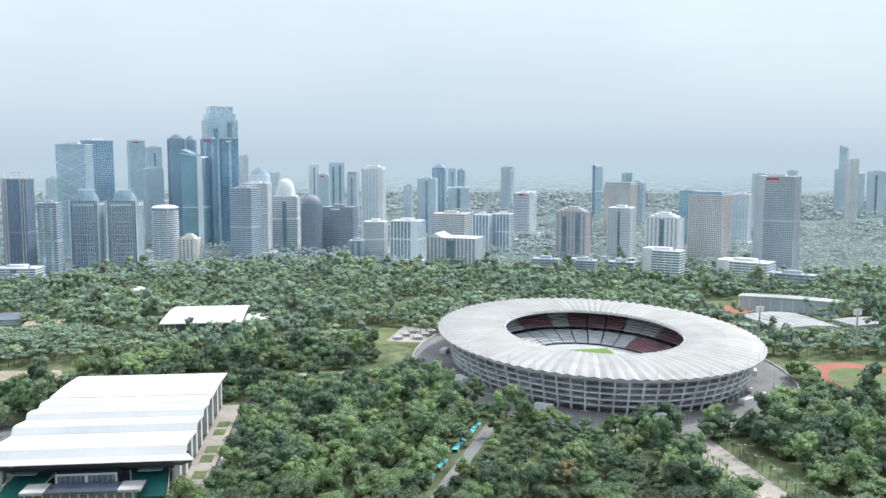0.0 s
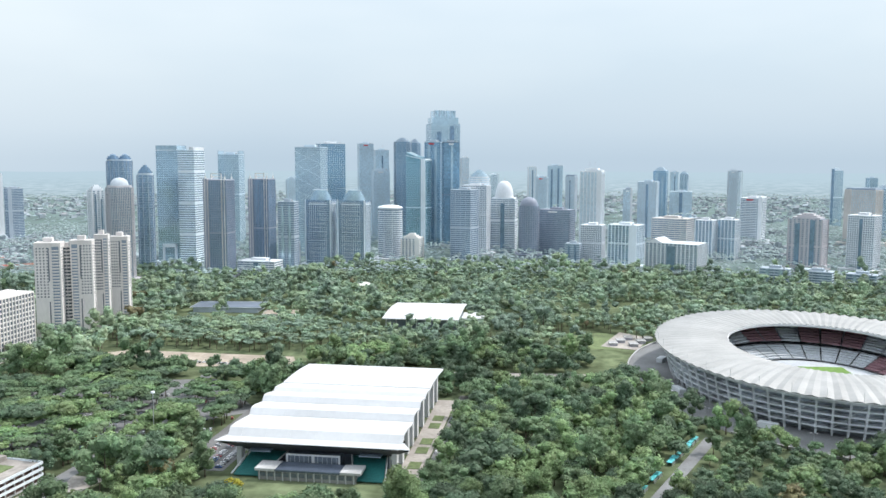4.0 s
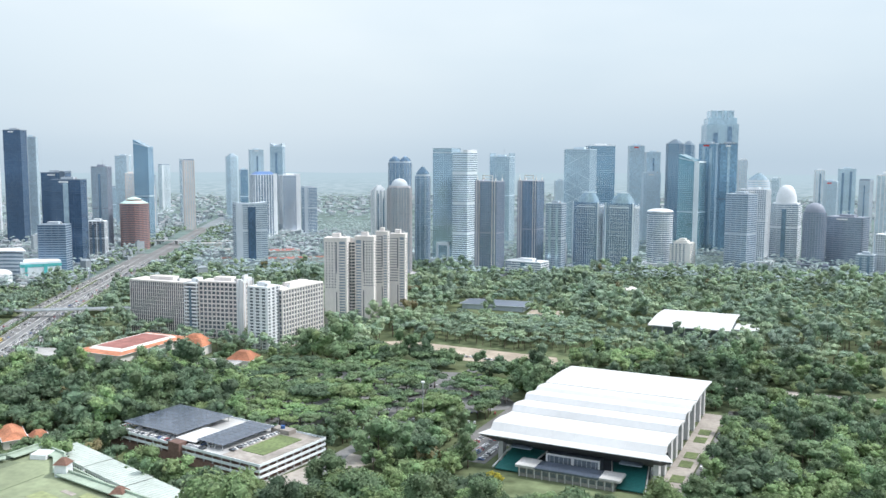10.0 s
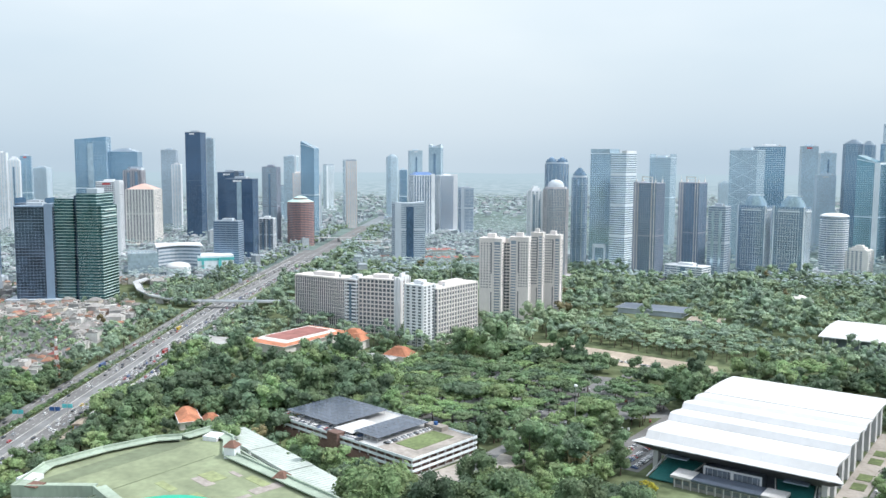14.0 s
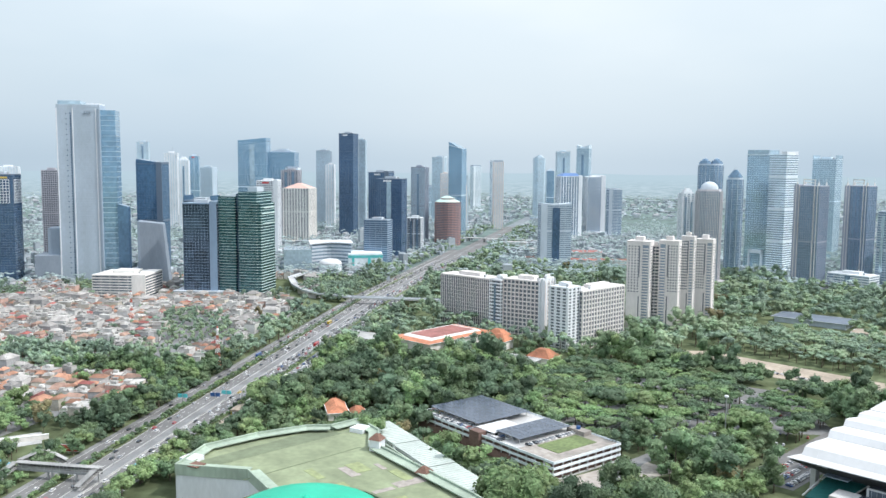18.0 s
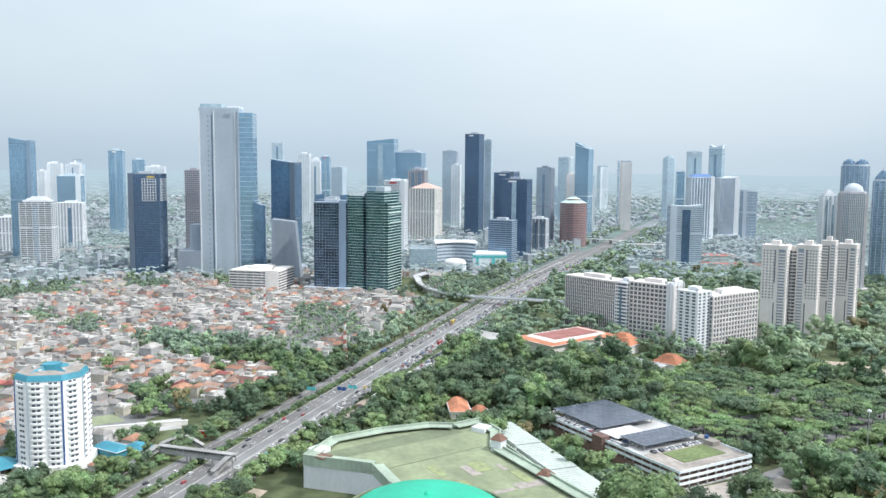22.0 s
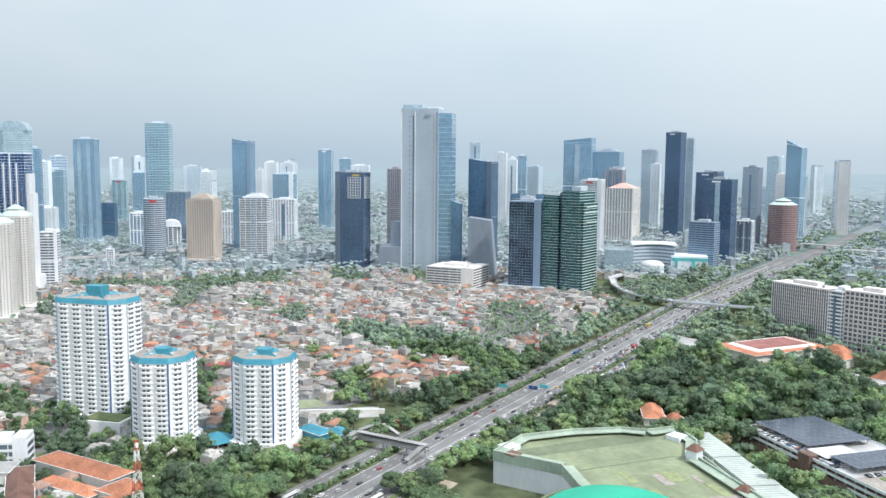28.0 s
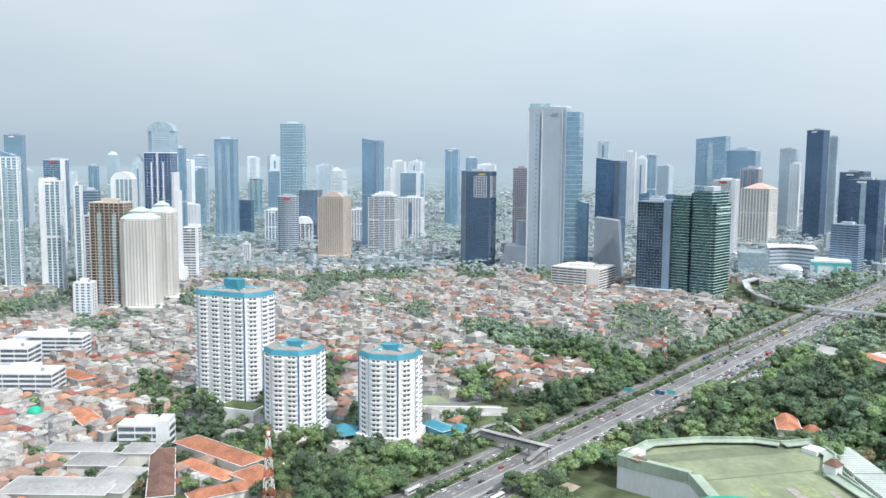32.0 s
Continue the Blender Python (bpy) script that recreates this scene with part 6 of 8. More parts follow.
tower(-927, 1745, 47, 37, 202, 8, "curtain", "rect", "pale", "g_pale", "frame", "pale glass tower with a framed crown")
tower(-712, 1296, 40, 32, 158, 4, "gridt", "rect", "plumg", "g_steel", "pinn", "brown gridded apartment tower with pale roof pinnacles")
tower(-692, 1413, 38, 30, 157, 1, "finw", "rect", "plumg", "g_steel", "pinn", "brown apartment tower with pale corner piers")
tower(-627, 1380, 29, 23, 120, 4, "band", "rect", "grey", "g_steel", "flat", "dark slab apartment tower with banded windows")
tower(-656, 1329, 66, 33, 23, 1, "band", "rect", "white", "g_slate", "flat", "low white retail podium with long window strips")
tower(-600, 1462, 46, 37, 121, 4, "curtain", "rect", "bluew", "g_steel", "lattice", "dark blue glass apartment tower with pale piers and ringed dome")
tower(-537, 1464, 49, 39, 121, 2, "curtain", "rect", "bluew", "g_steel", "lattice", "dark blue glass apartment tower with pale piers and ringed dome")
tower(-692, 1637, 54, 38, 216, 1, "curtain", "rect", "pale", "g_pale", "diag", "pale glass tower with a diagonal braced face")
tower(-710, 1789, 55, 33, 226, 42, "curtain", "rect", "white", "g_blue", "flat", "blue glass tower with a white banded side")
tower(-770, 2187, 37, 30, 232, 31, "curtain", "rect", "pale", "g_haze", "flat", "pale glass tower behind the avenue")
tower(-746, 2247, 36, 29, 216, 30, "curtain", "rect", "pale", "g_haze", "flat", "pale square glass tower behind the avenue")
tower(-653, 1961, 38, 27, 166, 30, "grid", "rect", "pale", "g_haze", "flat", "pale gridded tower with small windows")
tower(-604, 1980, 38, 34, 234, 7, "fin", "oct", "grey", "g_blue", "step", "blue-grey tower with a stepped faceted top")
tower(-616, 2127, 28, 25, 234, 6, "fin", "oct", "grey", "g_blue", "step", "blue-grey tower with a stepped faceted top")
tower(-513, 1801, 45, 32, 191, -9, "curtain", "rect", "pale", "g_teal", "slant", "teal glass tower with a sloping blade top")
tower(-504, 1974, 68, 61, 275, 26, "curtain", "rect", "pale", "g_pale", "crown", "tallest pale glass tower with a stepped crown")
tower(-494, 1851, 35, 24, 230, 3, "curtain", "rect", "grey", "g_blue", "flat", "dark blue glass wing tower below the tallest one")
tower(-452, 1840, 33, 23, 229, 26, "curtain", "rect", "black", "g_blue", "flat", "deep blue glass wing tower below the tallest one")
tower(-493, 2154, 19, 17, 196, 25, "grid", "rect", "white", "g_haze", "flat", "slim white gridded tower")
tower(-366, 1733, 42, 42, 156, 12, "band", "round", "white", "g_haze", "dome2", "white tower with a round roof restaurant")
tower(-368, 1714, 51, 36, 141, -2, "grid", "rect", "white", "g_slate", "flat", "white gridded tower with a red roof sign")
tower(-370, 1620, 43, 35, 135, -15, "band", "rect", "grey", "g_steel", "flat", "grey office block with striped floors")
tower(-323, 1783, 51, 46, 112, 2, "band", "rect", "white", "g_slate", "egg", "white banded tower with a pointed egg-shaped dome")
tower(-262, 1726, 40, 40, 101, 9, "grid", "round", "plumg", "g_slate", "dome", "plum round tower with a small dome")
tower(-211, 1776, 63, 38, 91, -13, "band", "rect", "plumg", "g_slate", "flat", "brown banded office block with a flat roof")
tower(-140, 1755, 42, 34, 169, -7, "finl", "rect", "white", "g_haze", "mast", "white finned tower with roof masts")
tower(-127, 1633, 39, 32, 72, -8, "grid", "rect", "white", "g_slate", "flat", "white gridded block with a flat roof")
tower(-159, 1592, 27, 22, 40, -6, "band", "rect", "grey", "g_slate", "flat", "low grey office block among trees")
tower(-65, 1599, 54, 38, 76, -20, "finl", "rect", "bluew", "g_blue", "flat", "blue and white striped office block")
tower(-80, 2008, 21, 19, 126, 2, "curtain", "rect", "grey", "g_haze", "flat", "slim grey tower in the haze")
tower(-36, 2071, 41, 37, 142, -9, "balc", "rect", "pale", "g_haze", "flat", "pale apartment tower in the haze")
tower(17, 1680, 67, 40, 84, -21, "band", "rect", "beige", "g_slate", "flat", "beige office block with ribbon windows")
tower(21, 1484, 88, 48, 57, -19, "finl", "rect", "white", "g_slate", "gable", "white block with dark zigzag glazing and gabled end")
tower(81, 1767, 34, 27, 76, -21, "finl", "rect", "white", "g_blue", "flat", "white slab tower with blue glazing")
tower(124, 1778, 35, 28, 77, -22, "finl", "rect", "white", "g_blue", "flat", "white slab tower with blue glazing")
tower(202, 2138, 48, 44, 105, -19, "band", "rect", "white", "g_slate", "flat", "white square tower with even window bands")
tower(247, 1633, 56, 39, 92, -24, "balc", "rect", "rose", "g_slate", "step", "rose apartment tower with stacked bays")
tower(438, 2140, 66, 53, 126, -28, "grid", "rect", "beige", "g_haze", "cap", "beige gridded tower with a dark cap")
tower(332, 1605, 43, 34, 100, -30, "grid", "rect", "white", "g_slate", "flat", "white gridded apartment tower")
tower(380, 1480, 54, 44, 91, -28, "balc", "rect", "white", "g_slate", "step", "white apartment tower with stepped roofs")
tower(347, 1354, 59, 29, 48, -32, "band", "rect", "white", "g_blue", "flat", "white office block with blue window bands")
tower(169, 1407, 42, 21, 28, -17, "band", "rect", "grey", "g_steel", "flat", "low dark banded office block among trees")
tower(228, 1394, 41, 20, 27, -19, "band", "rect", "grey", "g_steel", "flat", "low dark banded office block among trees")
tower(294, 1415, 42, 21, 22, -22, "band", "rect", "grey", "g_steel", "flat", "low dark banded office block among trees")
tower(519, 1843, 28, 25, 123, -26, "curtain", "rect", "pale", "g_teal", "flat", "teal glass tower behind a pale block")
tower(496, 1608, 63, 50, 124, -37, "grid", "rect", "rosew", "g_slate", "bluecap", "pinkish white gridded office tower with blue-grey cap")
tower(661, 1916, 35, 28, 111, -33, "finl", "rect", "white", "g_haze", "flat", "white finned tower under construction")
tower(562, 1456, 64, 35, 161, -37, "grid", "rect", "stone", "g_slate", "flat", "tall stone-grey office tower with deep square windows")
tower(461, 1309, 76, 38, 36, -39, "band", "rect", "white", "g_slate", "flat", "low white podium building with a terrace roof")
tower(517, 1270, 64, 19, 22, -38, "band", "rect", "grey", "g_steel", "flat", "long low grey building beside the podium")
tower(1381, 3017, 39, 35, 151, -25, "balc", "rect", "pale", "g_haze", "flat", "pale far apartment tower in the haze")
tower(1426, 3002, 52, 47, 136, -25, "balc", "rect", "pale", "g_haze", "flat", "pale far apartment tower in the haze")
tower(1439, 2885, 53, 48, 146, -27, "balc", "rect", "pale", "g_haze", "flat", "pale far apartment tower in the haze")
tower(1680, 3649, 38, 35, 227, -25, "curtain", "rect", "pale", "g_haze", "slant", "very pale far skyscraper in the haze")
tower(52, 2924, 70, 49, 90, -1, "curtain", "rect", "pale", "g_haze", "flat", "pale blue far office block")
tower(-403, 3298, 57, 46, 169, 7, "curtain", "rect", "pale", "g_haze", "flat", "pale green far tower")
tower(-503, 1567, 46, 46, 99, 18, "band", "round", "white", "g_slate", "bowl", "white curved office tower with banded floors")
tower(-453, 1546, 34, 28, 47, -2, "balc", "rect", "cream", "g_slate", "step", "small cream building with stepped roof")
tower(-641, 1428, 21, 17, 46, 2, "grid", "rect", "white", "g_slate", "flat", "low white gridded building")
tower(-1452, 521, 44, 31, 184, 48, "curtain", "rect", "black", "g_navy", "slant2", "navy mirror-glass office tower with a sloping top")
tower(-1240, 518, 43, 32, 131, 43, "curtain", "rect", "black", "g_navy", "frame", "dark glass office tower with a framed crown")
tower(-1173, 491, 48, 29, 131, 49, "curtain", "rect", "navyw", "g_refl_blotch", "flat", "dark glass office block with roof signs")
taken(-1139, 543, 63, 51, 38, 6)
gt = thing("office_tower", -1139, 543, 38, "dark green glass office tower in stepped volumes with pale floor edges", "office tower")
r_ = random.Random(5)
for nm, x0, x1, y0, y1, hh, m_ in (("west_volume", -31.5, -6, -25.5, 25, 142, "g_deep"), ("recess", -6.1, -.9, -22, 24.5, 146, "g_refl_blotch"), ("main_volume", -1, 26, -25.5, 25, 149, "g_deep"), ("stepped_volume", 26, 31.5, -23, 23, 133, "g_deep"), ("roof_house", 6, 20, -10, 12, 155, "stone")):
    part(nm, Shape().box(x0, x1, y0, y1, 0, hh).mesh(nm, m_), gt, "dark recess between the volumes" if nm == "recess" else "")
    if m_ == "g_deep":
        s = Shape()
        for i in range(int(hh / 4)):
            s.box(x0 - .15, x1 + .15, y0 - .2, y1 + .2, 4 * i + 3.6, 4 * i + 3.95)
            if x1 > 20:
                s.box(x1, x1 + .5, y0, y1, 4 * i + 3.3, 4 * i + 4.0)
        tagged(part("floor_edges", s.mesh("floor_edges", "mint"), gt, "pale mint floor edges"), kind="stuff")
        # raised paler boxes imitate bright reflections in single panes
        s = Shape()
        for i in range(1, int(hh / 4)):
            for k in range(int((x1 - x0) / 3)):
                if r_.random() < .62:
                    s.box(x0 + 3 * k + .9, x0 + 3 * k + 2.0, y0 - .3, y0, 4 * i + 1.0, 4 * i + 2.3)
        tagged(part("light_panes", s.mesh("light_panes", "g_teal"), gt, "small paler boxes imitating bright reflections in the dark glass"), kind="stuff")
for i, (a, b, hh) in enumerate(((27, 33, 118), (27, 34.5, 104), (27, 33.5, 126))):
    part("terrace", Shape().box(a, b, -20 + 3 * i, 20 - 2 * i, hh, hh + 1.2).mesh("terrace", "mint"), gt, "pale roof terrace slab")
part("base_columns", Shape().box(-33, 33, -27, -25.6, 5, 7).mesh("base_columns", "bluew"), gt, "pale canopy at the foot")
tower(-2280, 1111, 80, 56, 243, 50, "curtain", "rect", "pale", "g_blue", "peak", "blue glass tower with a peaked top")
tower(-2243, 1183, 77, 54, 213, 48, "curtain", "rect", "grey", "g_blue", "step", "blue-grey tower with a stepped roof")
tower(-1623, 822, 44, 27, 149, 47, "grid", "rect", "white", "g_dark", "flat", "white gridded slab block")
tower(-2026, 1091, 43, 35, 165, 46, "balc", "rect", "brown", "g_dark", "flat", "brown apartment tower with balconies")
tower(-1805, 994, 62, 52, 126, 41, "balc", "rect", "cream", "g_dark", "pinkhip", "cream apartment tower with a pink hipped roof")
tower(-2173, 1276, 39, 35, 218, 50, "fin", "rect", "grey", "g_haze", "flat", "blue-grey tower in the haze")
tower(-2114, 1262, 23, 21, 179, 49, "balc", "rect", "white", "g_haze", "flat", "slim white apartment tower in the haze")
tower(-1910, 1194, 39, 35, 259, 36, "curtain", "rect", "black", "g_black", "flat", "tall black glass tower with a flat roof")
tower(-1942, 1255, 23, 20, 245, 45, "curtain", "rect", "pale", "g_haze", "flat", "pale slim glass tower behind a black one")
tower(-1476, 1001, 43, 34, 168, 36, "curtain", "rect", "black", "g_black", "flat", "black glass office tower with a flat roof")
tower(-1393, 969, 52, 31, 157, 35, "curtain", "rect", "black", "g_black", "flat", "black glass office tower with a sign band")
tower(-1311, 882, 45, 27, 85, 36, "band", "rect", "dgrey", "g_navy", "flat", "low dark glass office block with a red sign")
tower(-1455, 1072, 30, 21, 74, 40, "finl", "rect", "white", "g_dark", "flat", "white finned block beside a black tower")
tower(-1619, 1206, 33, 29, 177, 35, "fin", "rect", "plumg", "g_haze", "flat", "mauve-grey tower with fine fins")
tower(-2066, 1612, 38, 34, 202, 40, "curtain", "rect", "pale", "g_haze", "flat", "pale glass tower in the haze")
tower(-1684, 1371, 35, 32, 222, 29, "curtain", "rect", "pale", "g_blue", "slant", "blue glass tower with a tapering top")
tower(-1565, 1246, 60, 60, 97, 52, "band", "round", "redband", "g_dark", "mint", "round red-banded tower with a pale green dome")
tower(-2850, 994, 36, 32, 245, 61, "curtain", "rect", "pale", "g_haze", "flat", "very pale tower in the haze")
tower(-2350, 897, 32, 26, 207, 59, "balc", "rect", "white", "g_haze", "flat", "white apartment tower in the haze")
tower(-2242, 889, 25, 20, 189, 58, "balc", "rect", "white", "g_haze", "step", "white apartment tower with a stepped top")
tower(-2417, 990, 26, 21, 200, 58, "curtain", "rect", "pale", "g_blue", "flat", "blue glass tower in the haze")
tower(-1604, 399, 28, 20, 171, 62, "grid", "rect", "brown", "g_dark", "flat", "brown apartment tower behind a grey one")
tower(-2021, -183, 44, 35, 227, 77, "curtain", "rect", "pale", "g_blue", "flat", "tall blue glass tower with a flat top")
tower(-2086, -145, 29, 23, 86, 76, "curtain", "rect", "black", "g_navy", "flat", "dark blue glass mid-rise tower")
tower(-2226, -37, 56, 40, 270, 77, "bandl", "rect", "pale", "g_teal", "flat", "tall pale teal glass tower with fine floor lines")
tower(-2613, -151, 36, 29, 123, 83, "curtain", "rect", "pale", "g_teal", "flat", "pale teal glass block in the haze")
tower(-1943, 4, 42, 34, 116, 70, "fin", "rect", "dgrey", "g_navy", "flat", "dark navy finned tower")
tower(-1719, -40, 40, 40, 112, 91, "band", "round", "grey", "g_dark", "flat", "grey curved banded office tower")
tower(-1866, -71, 35, 25, 76, 76, "finl", "rect", "white", "g_blue", "flat", "white office block with blue glazed bays")
tower(-1906, -11, 39, 39, 46, 90, "finl", "round", "white", "g_dark", "arch", "white curved block with an arched top")
tower(-1615, 47, 49, 34, 117, 64, "punch", "rect", "tan", "g_dark", "step", "tan apartment tower with many small windows")
tower(-1941, 111, 32, 16, 72, 71, "balc", "rect", "white", "g_dark", "flat", "white slab apartment block with balconies")
tower(-1727, 149, 54, 38, 113, 69, "tier", "rect", "white", "g_dark", "step", "white stepped apartment tower with deep balconies")
tower(-1995, 236, 51, 26, 96, 67, "balc", "rect", "white", "g_dark", "flat", "white slab apartment block with balconies")
tower(-1815, 133, 38, 30, 220, 68, "curtain", "rect", "navyw", "g_blue", "slant2", "dark blue glass tower with a sloping top")
tower(-2108, 250, 50, 35, 151, 69, "curtain", "rect", "pale", "g_blue", "flat", "blue glass office block in a white cluster")
tower(-2303, 239, 30, 24, 177, 70, "balc", "rect", "white", "g_haze", "flat", "white apartment tower in a cluster")
tower(-2398, 293, 32, 25, 175, 69, "balc", "rect", "white", "g_haze", "flat", "white apartment tower in a cluster")
tower(-2100, 191, 16, 13, 161, 71, "balc", "rect", "white", "g_haze", "flat", "slim white apartment tower")
tower(-2286, 379, 34, 28, 210, 67, "curtain", "rect", "pale", "g_blue", "flat", "blue glass tower in the haze")
tower(-2669, 504, 34, 27, 187, 69, "curtain", "rect", "pale", "g_blue", "flat", "blue far tower in the haze")
tower(-1510, 298, 52, 37, 166, 59, "curtain", "rect", "black", "g_black", "open", "black tower with an unfinished open top frame")
tower(-2519, 46, 45, 31, 163, 79, "balc", "rect", "pale", "g_haze", "flat", "pale apartment tower in the haze")
tower(-2304, -282, 44, 35, 157, 87, "curtain", "rect", "pale", "g_blue", "flat", "pale blue tower with a white crown")
tower(-1999, -261, 35, 25, 81, 83, "balc", "rect", "white", "g_haze", "flat", "white slab block with small windows")
tower(-1764, -279, 51, 41, 237, 85, "curtain", "oct", "pale", "g_pale", "arch2", "pale glass tower with a rounded crown")
tower(-1842, -258, 19, 15, 205, 84, "curtain", "rect", "pale", "g_blue", "flat", "blue glass wing beside a rounded crown tower")
tower(-1332, -215, 40, 24, 195, 75, "curtain", "rect", "bluew", "g_royal", "wings", "white tower with navy glazed strips in steps")
tower(-1128, -243, 44, 24, 133, 75, "slabs", "rect", "tan", "g_open_shade", "flat", "brown unfinished apartment tower with open floors")
tower(-1112, -205, 44, 38, 113, 82, "dots", "oct", "cream", "g_dark", "mint", "cream apartment tower with a pale green dome")
tower(-1190, -192, 34, 30, 116, 81, "dots", "oct", "cream", "g_dark", "mint", "cream apartment tower with a pale green dome")
tower(-1487, -299, 34, 27, 152, 87, "finl", "rect", "white", "g_teal", "arch", "white office tower with an arched crown")
tower(-1783, -329, 24, 22, 175, 86, "curtain", "rect", "pale", "g_haze", "dome2", "pale tower with a domed top")
tower(-1325, -313, 22, 17, 139, 87, "band", "rect", "dgrey", "g_navy", "flat", "dark banded office block")
tower(-1859, -432, 17, 14, 167, 87, "curtain", "rect", "navyw", "g_blue", "flat", "dark blue tower behind an office block")
tower(-1217, -304, 9, 7, 151, 88, "finl", "rect", "white", "g_blue", "flat", "white office tower with blue glazed strips")
tower(-1224, -290, 16, 12, 110, 87, "finl", "rect", "white", "g_dark", "flat", "white block with a narrow window strip")
tower(-2215, -692, 40, 32, 234, 93, "curtain", "rect", "plumg", "g_blue", "flat", "mauve-grey glass tower in the haze")
tower(-1851, -502, 42, 25, 179, 89, "curtain", "rect", "grey", "g_navy", "flat", "blue-grey office block in the haze")
tower(-1296, -412, 21, 15, 187, 92, "finl", "rect", "white", "g_blue", "slant2", "white tower with pale blue glazing and sloping top")
tower(-1265, -350, 27, 19, 155, 89, "finl", "rect", "white", "g_blue", "flat", "white slab tower with pale blue strips")
tower(-1073, -264, 21, 15, 41, 84, "balc", "rect", "white", "g_blue", "flat", "small white apartment block with blue bays")
tower(-1351, -175, 23, 19, 83, 83, "band", "rect", "white", "g_dark", "flat", "white curved podium block")
tower(-1634, -114, 12, 11, 28, 84, "grid", "rect", "white", "g_dark", "flat", "small white block among houses")
tower(-1860, 1385, 33, 30, 170, 37, "fin", "rect", "plumg", "g_haze", "flat", "mauve-grey tower beside the highway")
tower(-2766, 523, 32, 25, 185, 69, "curtain", "rect", "pale", "g_haze", "flat", "pale far tower in the haze")
tower(-2664, 550, 53, 32, 166, 68, "balc", "rect", "white", "g_haze", "flat", "white far apartment block")
tower(-642, 826, 11, 11, 96, 26, "band", "round", "rosew", "g_dark", "flat", "rounded banded bay of the apartment cluster")


def slab_block(x, y, w, d, h, rz, flip, label):
    """An apartment slab: blank wall with a field of small windows, dark slots and one column of balconies."""
    root = thing("apartment_tower", x, y, rz, label, "apartment tower", "pinkish white apartment slabs")
    taken(x, y, w, d, rz, 6)
    part("core", Shape().prism(rect(w, d), 0, h).mesh("core", "rosew"), root, "pinkish white wall")
    dots = Shape()
    for i in range(int(h * .56 / 3.3)):
        z = h * .96 - 3.3 * i
        for k in range(4):
            c = flip * w * (-.4 + .13 * k)
            dots.box(c - .75, c + .75, -d / 2 - .12, -d / 2 + .1, z - 1.5, z)
        for k in range(2):
            c = d * (-.3 + .3 * k)
            dots.box(w / 2 - .1, w / 2 + .12, c - .6, c + .6, z - 1.5, z)
    tagged(part("window_grid", dots.mesh("window_grid", "g_dark"), root, "rows of small square windows"), kind="stuff")
    for z0, z1, c in ((.02, .38, .04), (.6, .96, .04)):
        part("dark_slot", Shape().box(-.6, .6, -d / 2 - .15, -d / 2 + .1, h * z0, h * z1).mesh("dark_slot", "g_dark"), root, "narrow dark window slot", (flip * w * c, 0, 0))
    part("side_slot", Shape().box(w / 2 - .1, w / 2 + .15, d * .2, d * .3, 4, h * .95).mesh("side_slot", "g_dark"), root, "narrow dark window slot")
    # flat dark grey strip puts the shade behind the balconies into colour
    part("balcony_recess", Shape().box(-w * .13, w * .13, -d / 2 - .1, -d / 2 + .1, 4, h * .97).mesh("balcony_recess", "dgrey"), root, "dark strip painted as shade behind balconies", (flip * w * .3, 0, 0))
    me = Shape().box(-w * .12, w * .12, -1.1, 0, 0, 1.35).mesh("balcony", "rosew")
    for i in range(int((h - 8) / 3.3)):
        part("balcony", me, root, "", (flip * w * .3, -d / 2, 5 + 3.3 * i))
    part("parapet", Shape().prism(grow(rect(w, d), .3), h, h + 1.3).mesh("parapet", "rosew"), root)
    part("lift_house", Shape().box(-w * .2, w * .15, -d * .2, d * .25, h + 1.3, h + 6).mesh("lift_house", "rosew"), root)
    part("water_tank", Shape().lathe([(1.3, h + 1.3), (1.3, h + 3.6), (.2, h + 4)], 10, cx=w * .3, cy=d * .2).mesh("water_tank", "steel"), root)
    return root


slab_block(-650, 807, 27, 22, 102, 27, 1, "pinkish white apartment slab with small windows and balcony column")
slab_block(-626, 831, 23, 16, 103, 25, -1, "pinkish white apartment slab beside a rounded bay")
slab_block(-621, 859, 15, 12, 107, 24, 1, "tallest pinkish white apartment slab of the group")
slab_block(-621, 893, 20, 16, 102, 23, 1, "pinkish white apartment slab with dark vertical slots")

# pale towers of the districts farther out, haze put into wall and glass colours
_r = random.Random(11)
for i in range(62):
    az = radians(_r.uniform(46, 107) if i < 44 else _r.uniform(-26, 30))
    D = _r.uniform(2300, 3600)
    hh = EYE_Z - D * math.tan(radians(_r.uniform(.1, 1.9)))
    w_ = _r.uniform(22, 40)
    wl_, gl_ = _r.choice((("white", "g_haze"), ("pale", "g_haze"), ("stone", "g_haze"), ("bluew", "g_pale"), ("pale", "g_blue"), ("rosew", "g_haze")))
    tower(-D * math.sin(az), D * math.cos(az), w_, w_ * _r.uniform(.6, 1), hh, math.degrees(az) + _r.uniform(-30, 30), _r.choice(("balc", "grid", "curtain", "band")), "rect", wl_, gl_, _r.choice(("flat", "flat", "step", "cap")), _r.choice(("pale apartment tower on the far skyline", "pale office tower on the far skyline")))

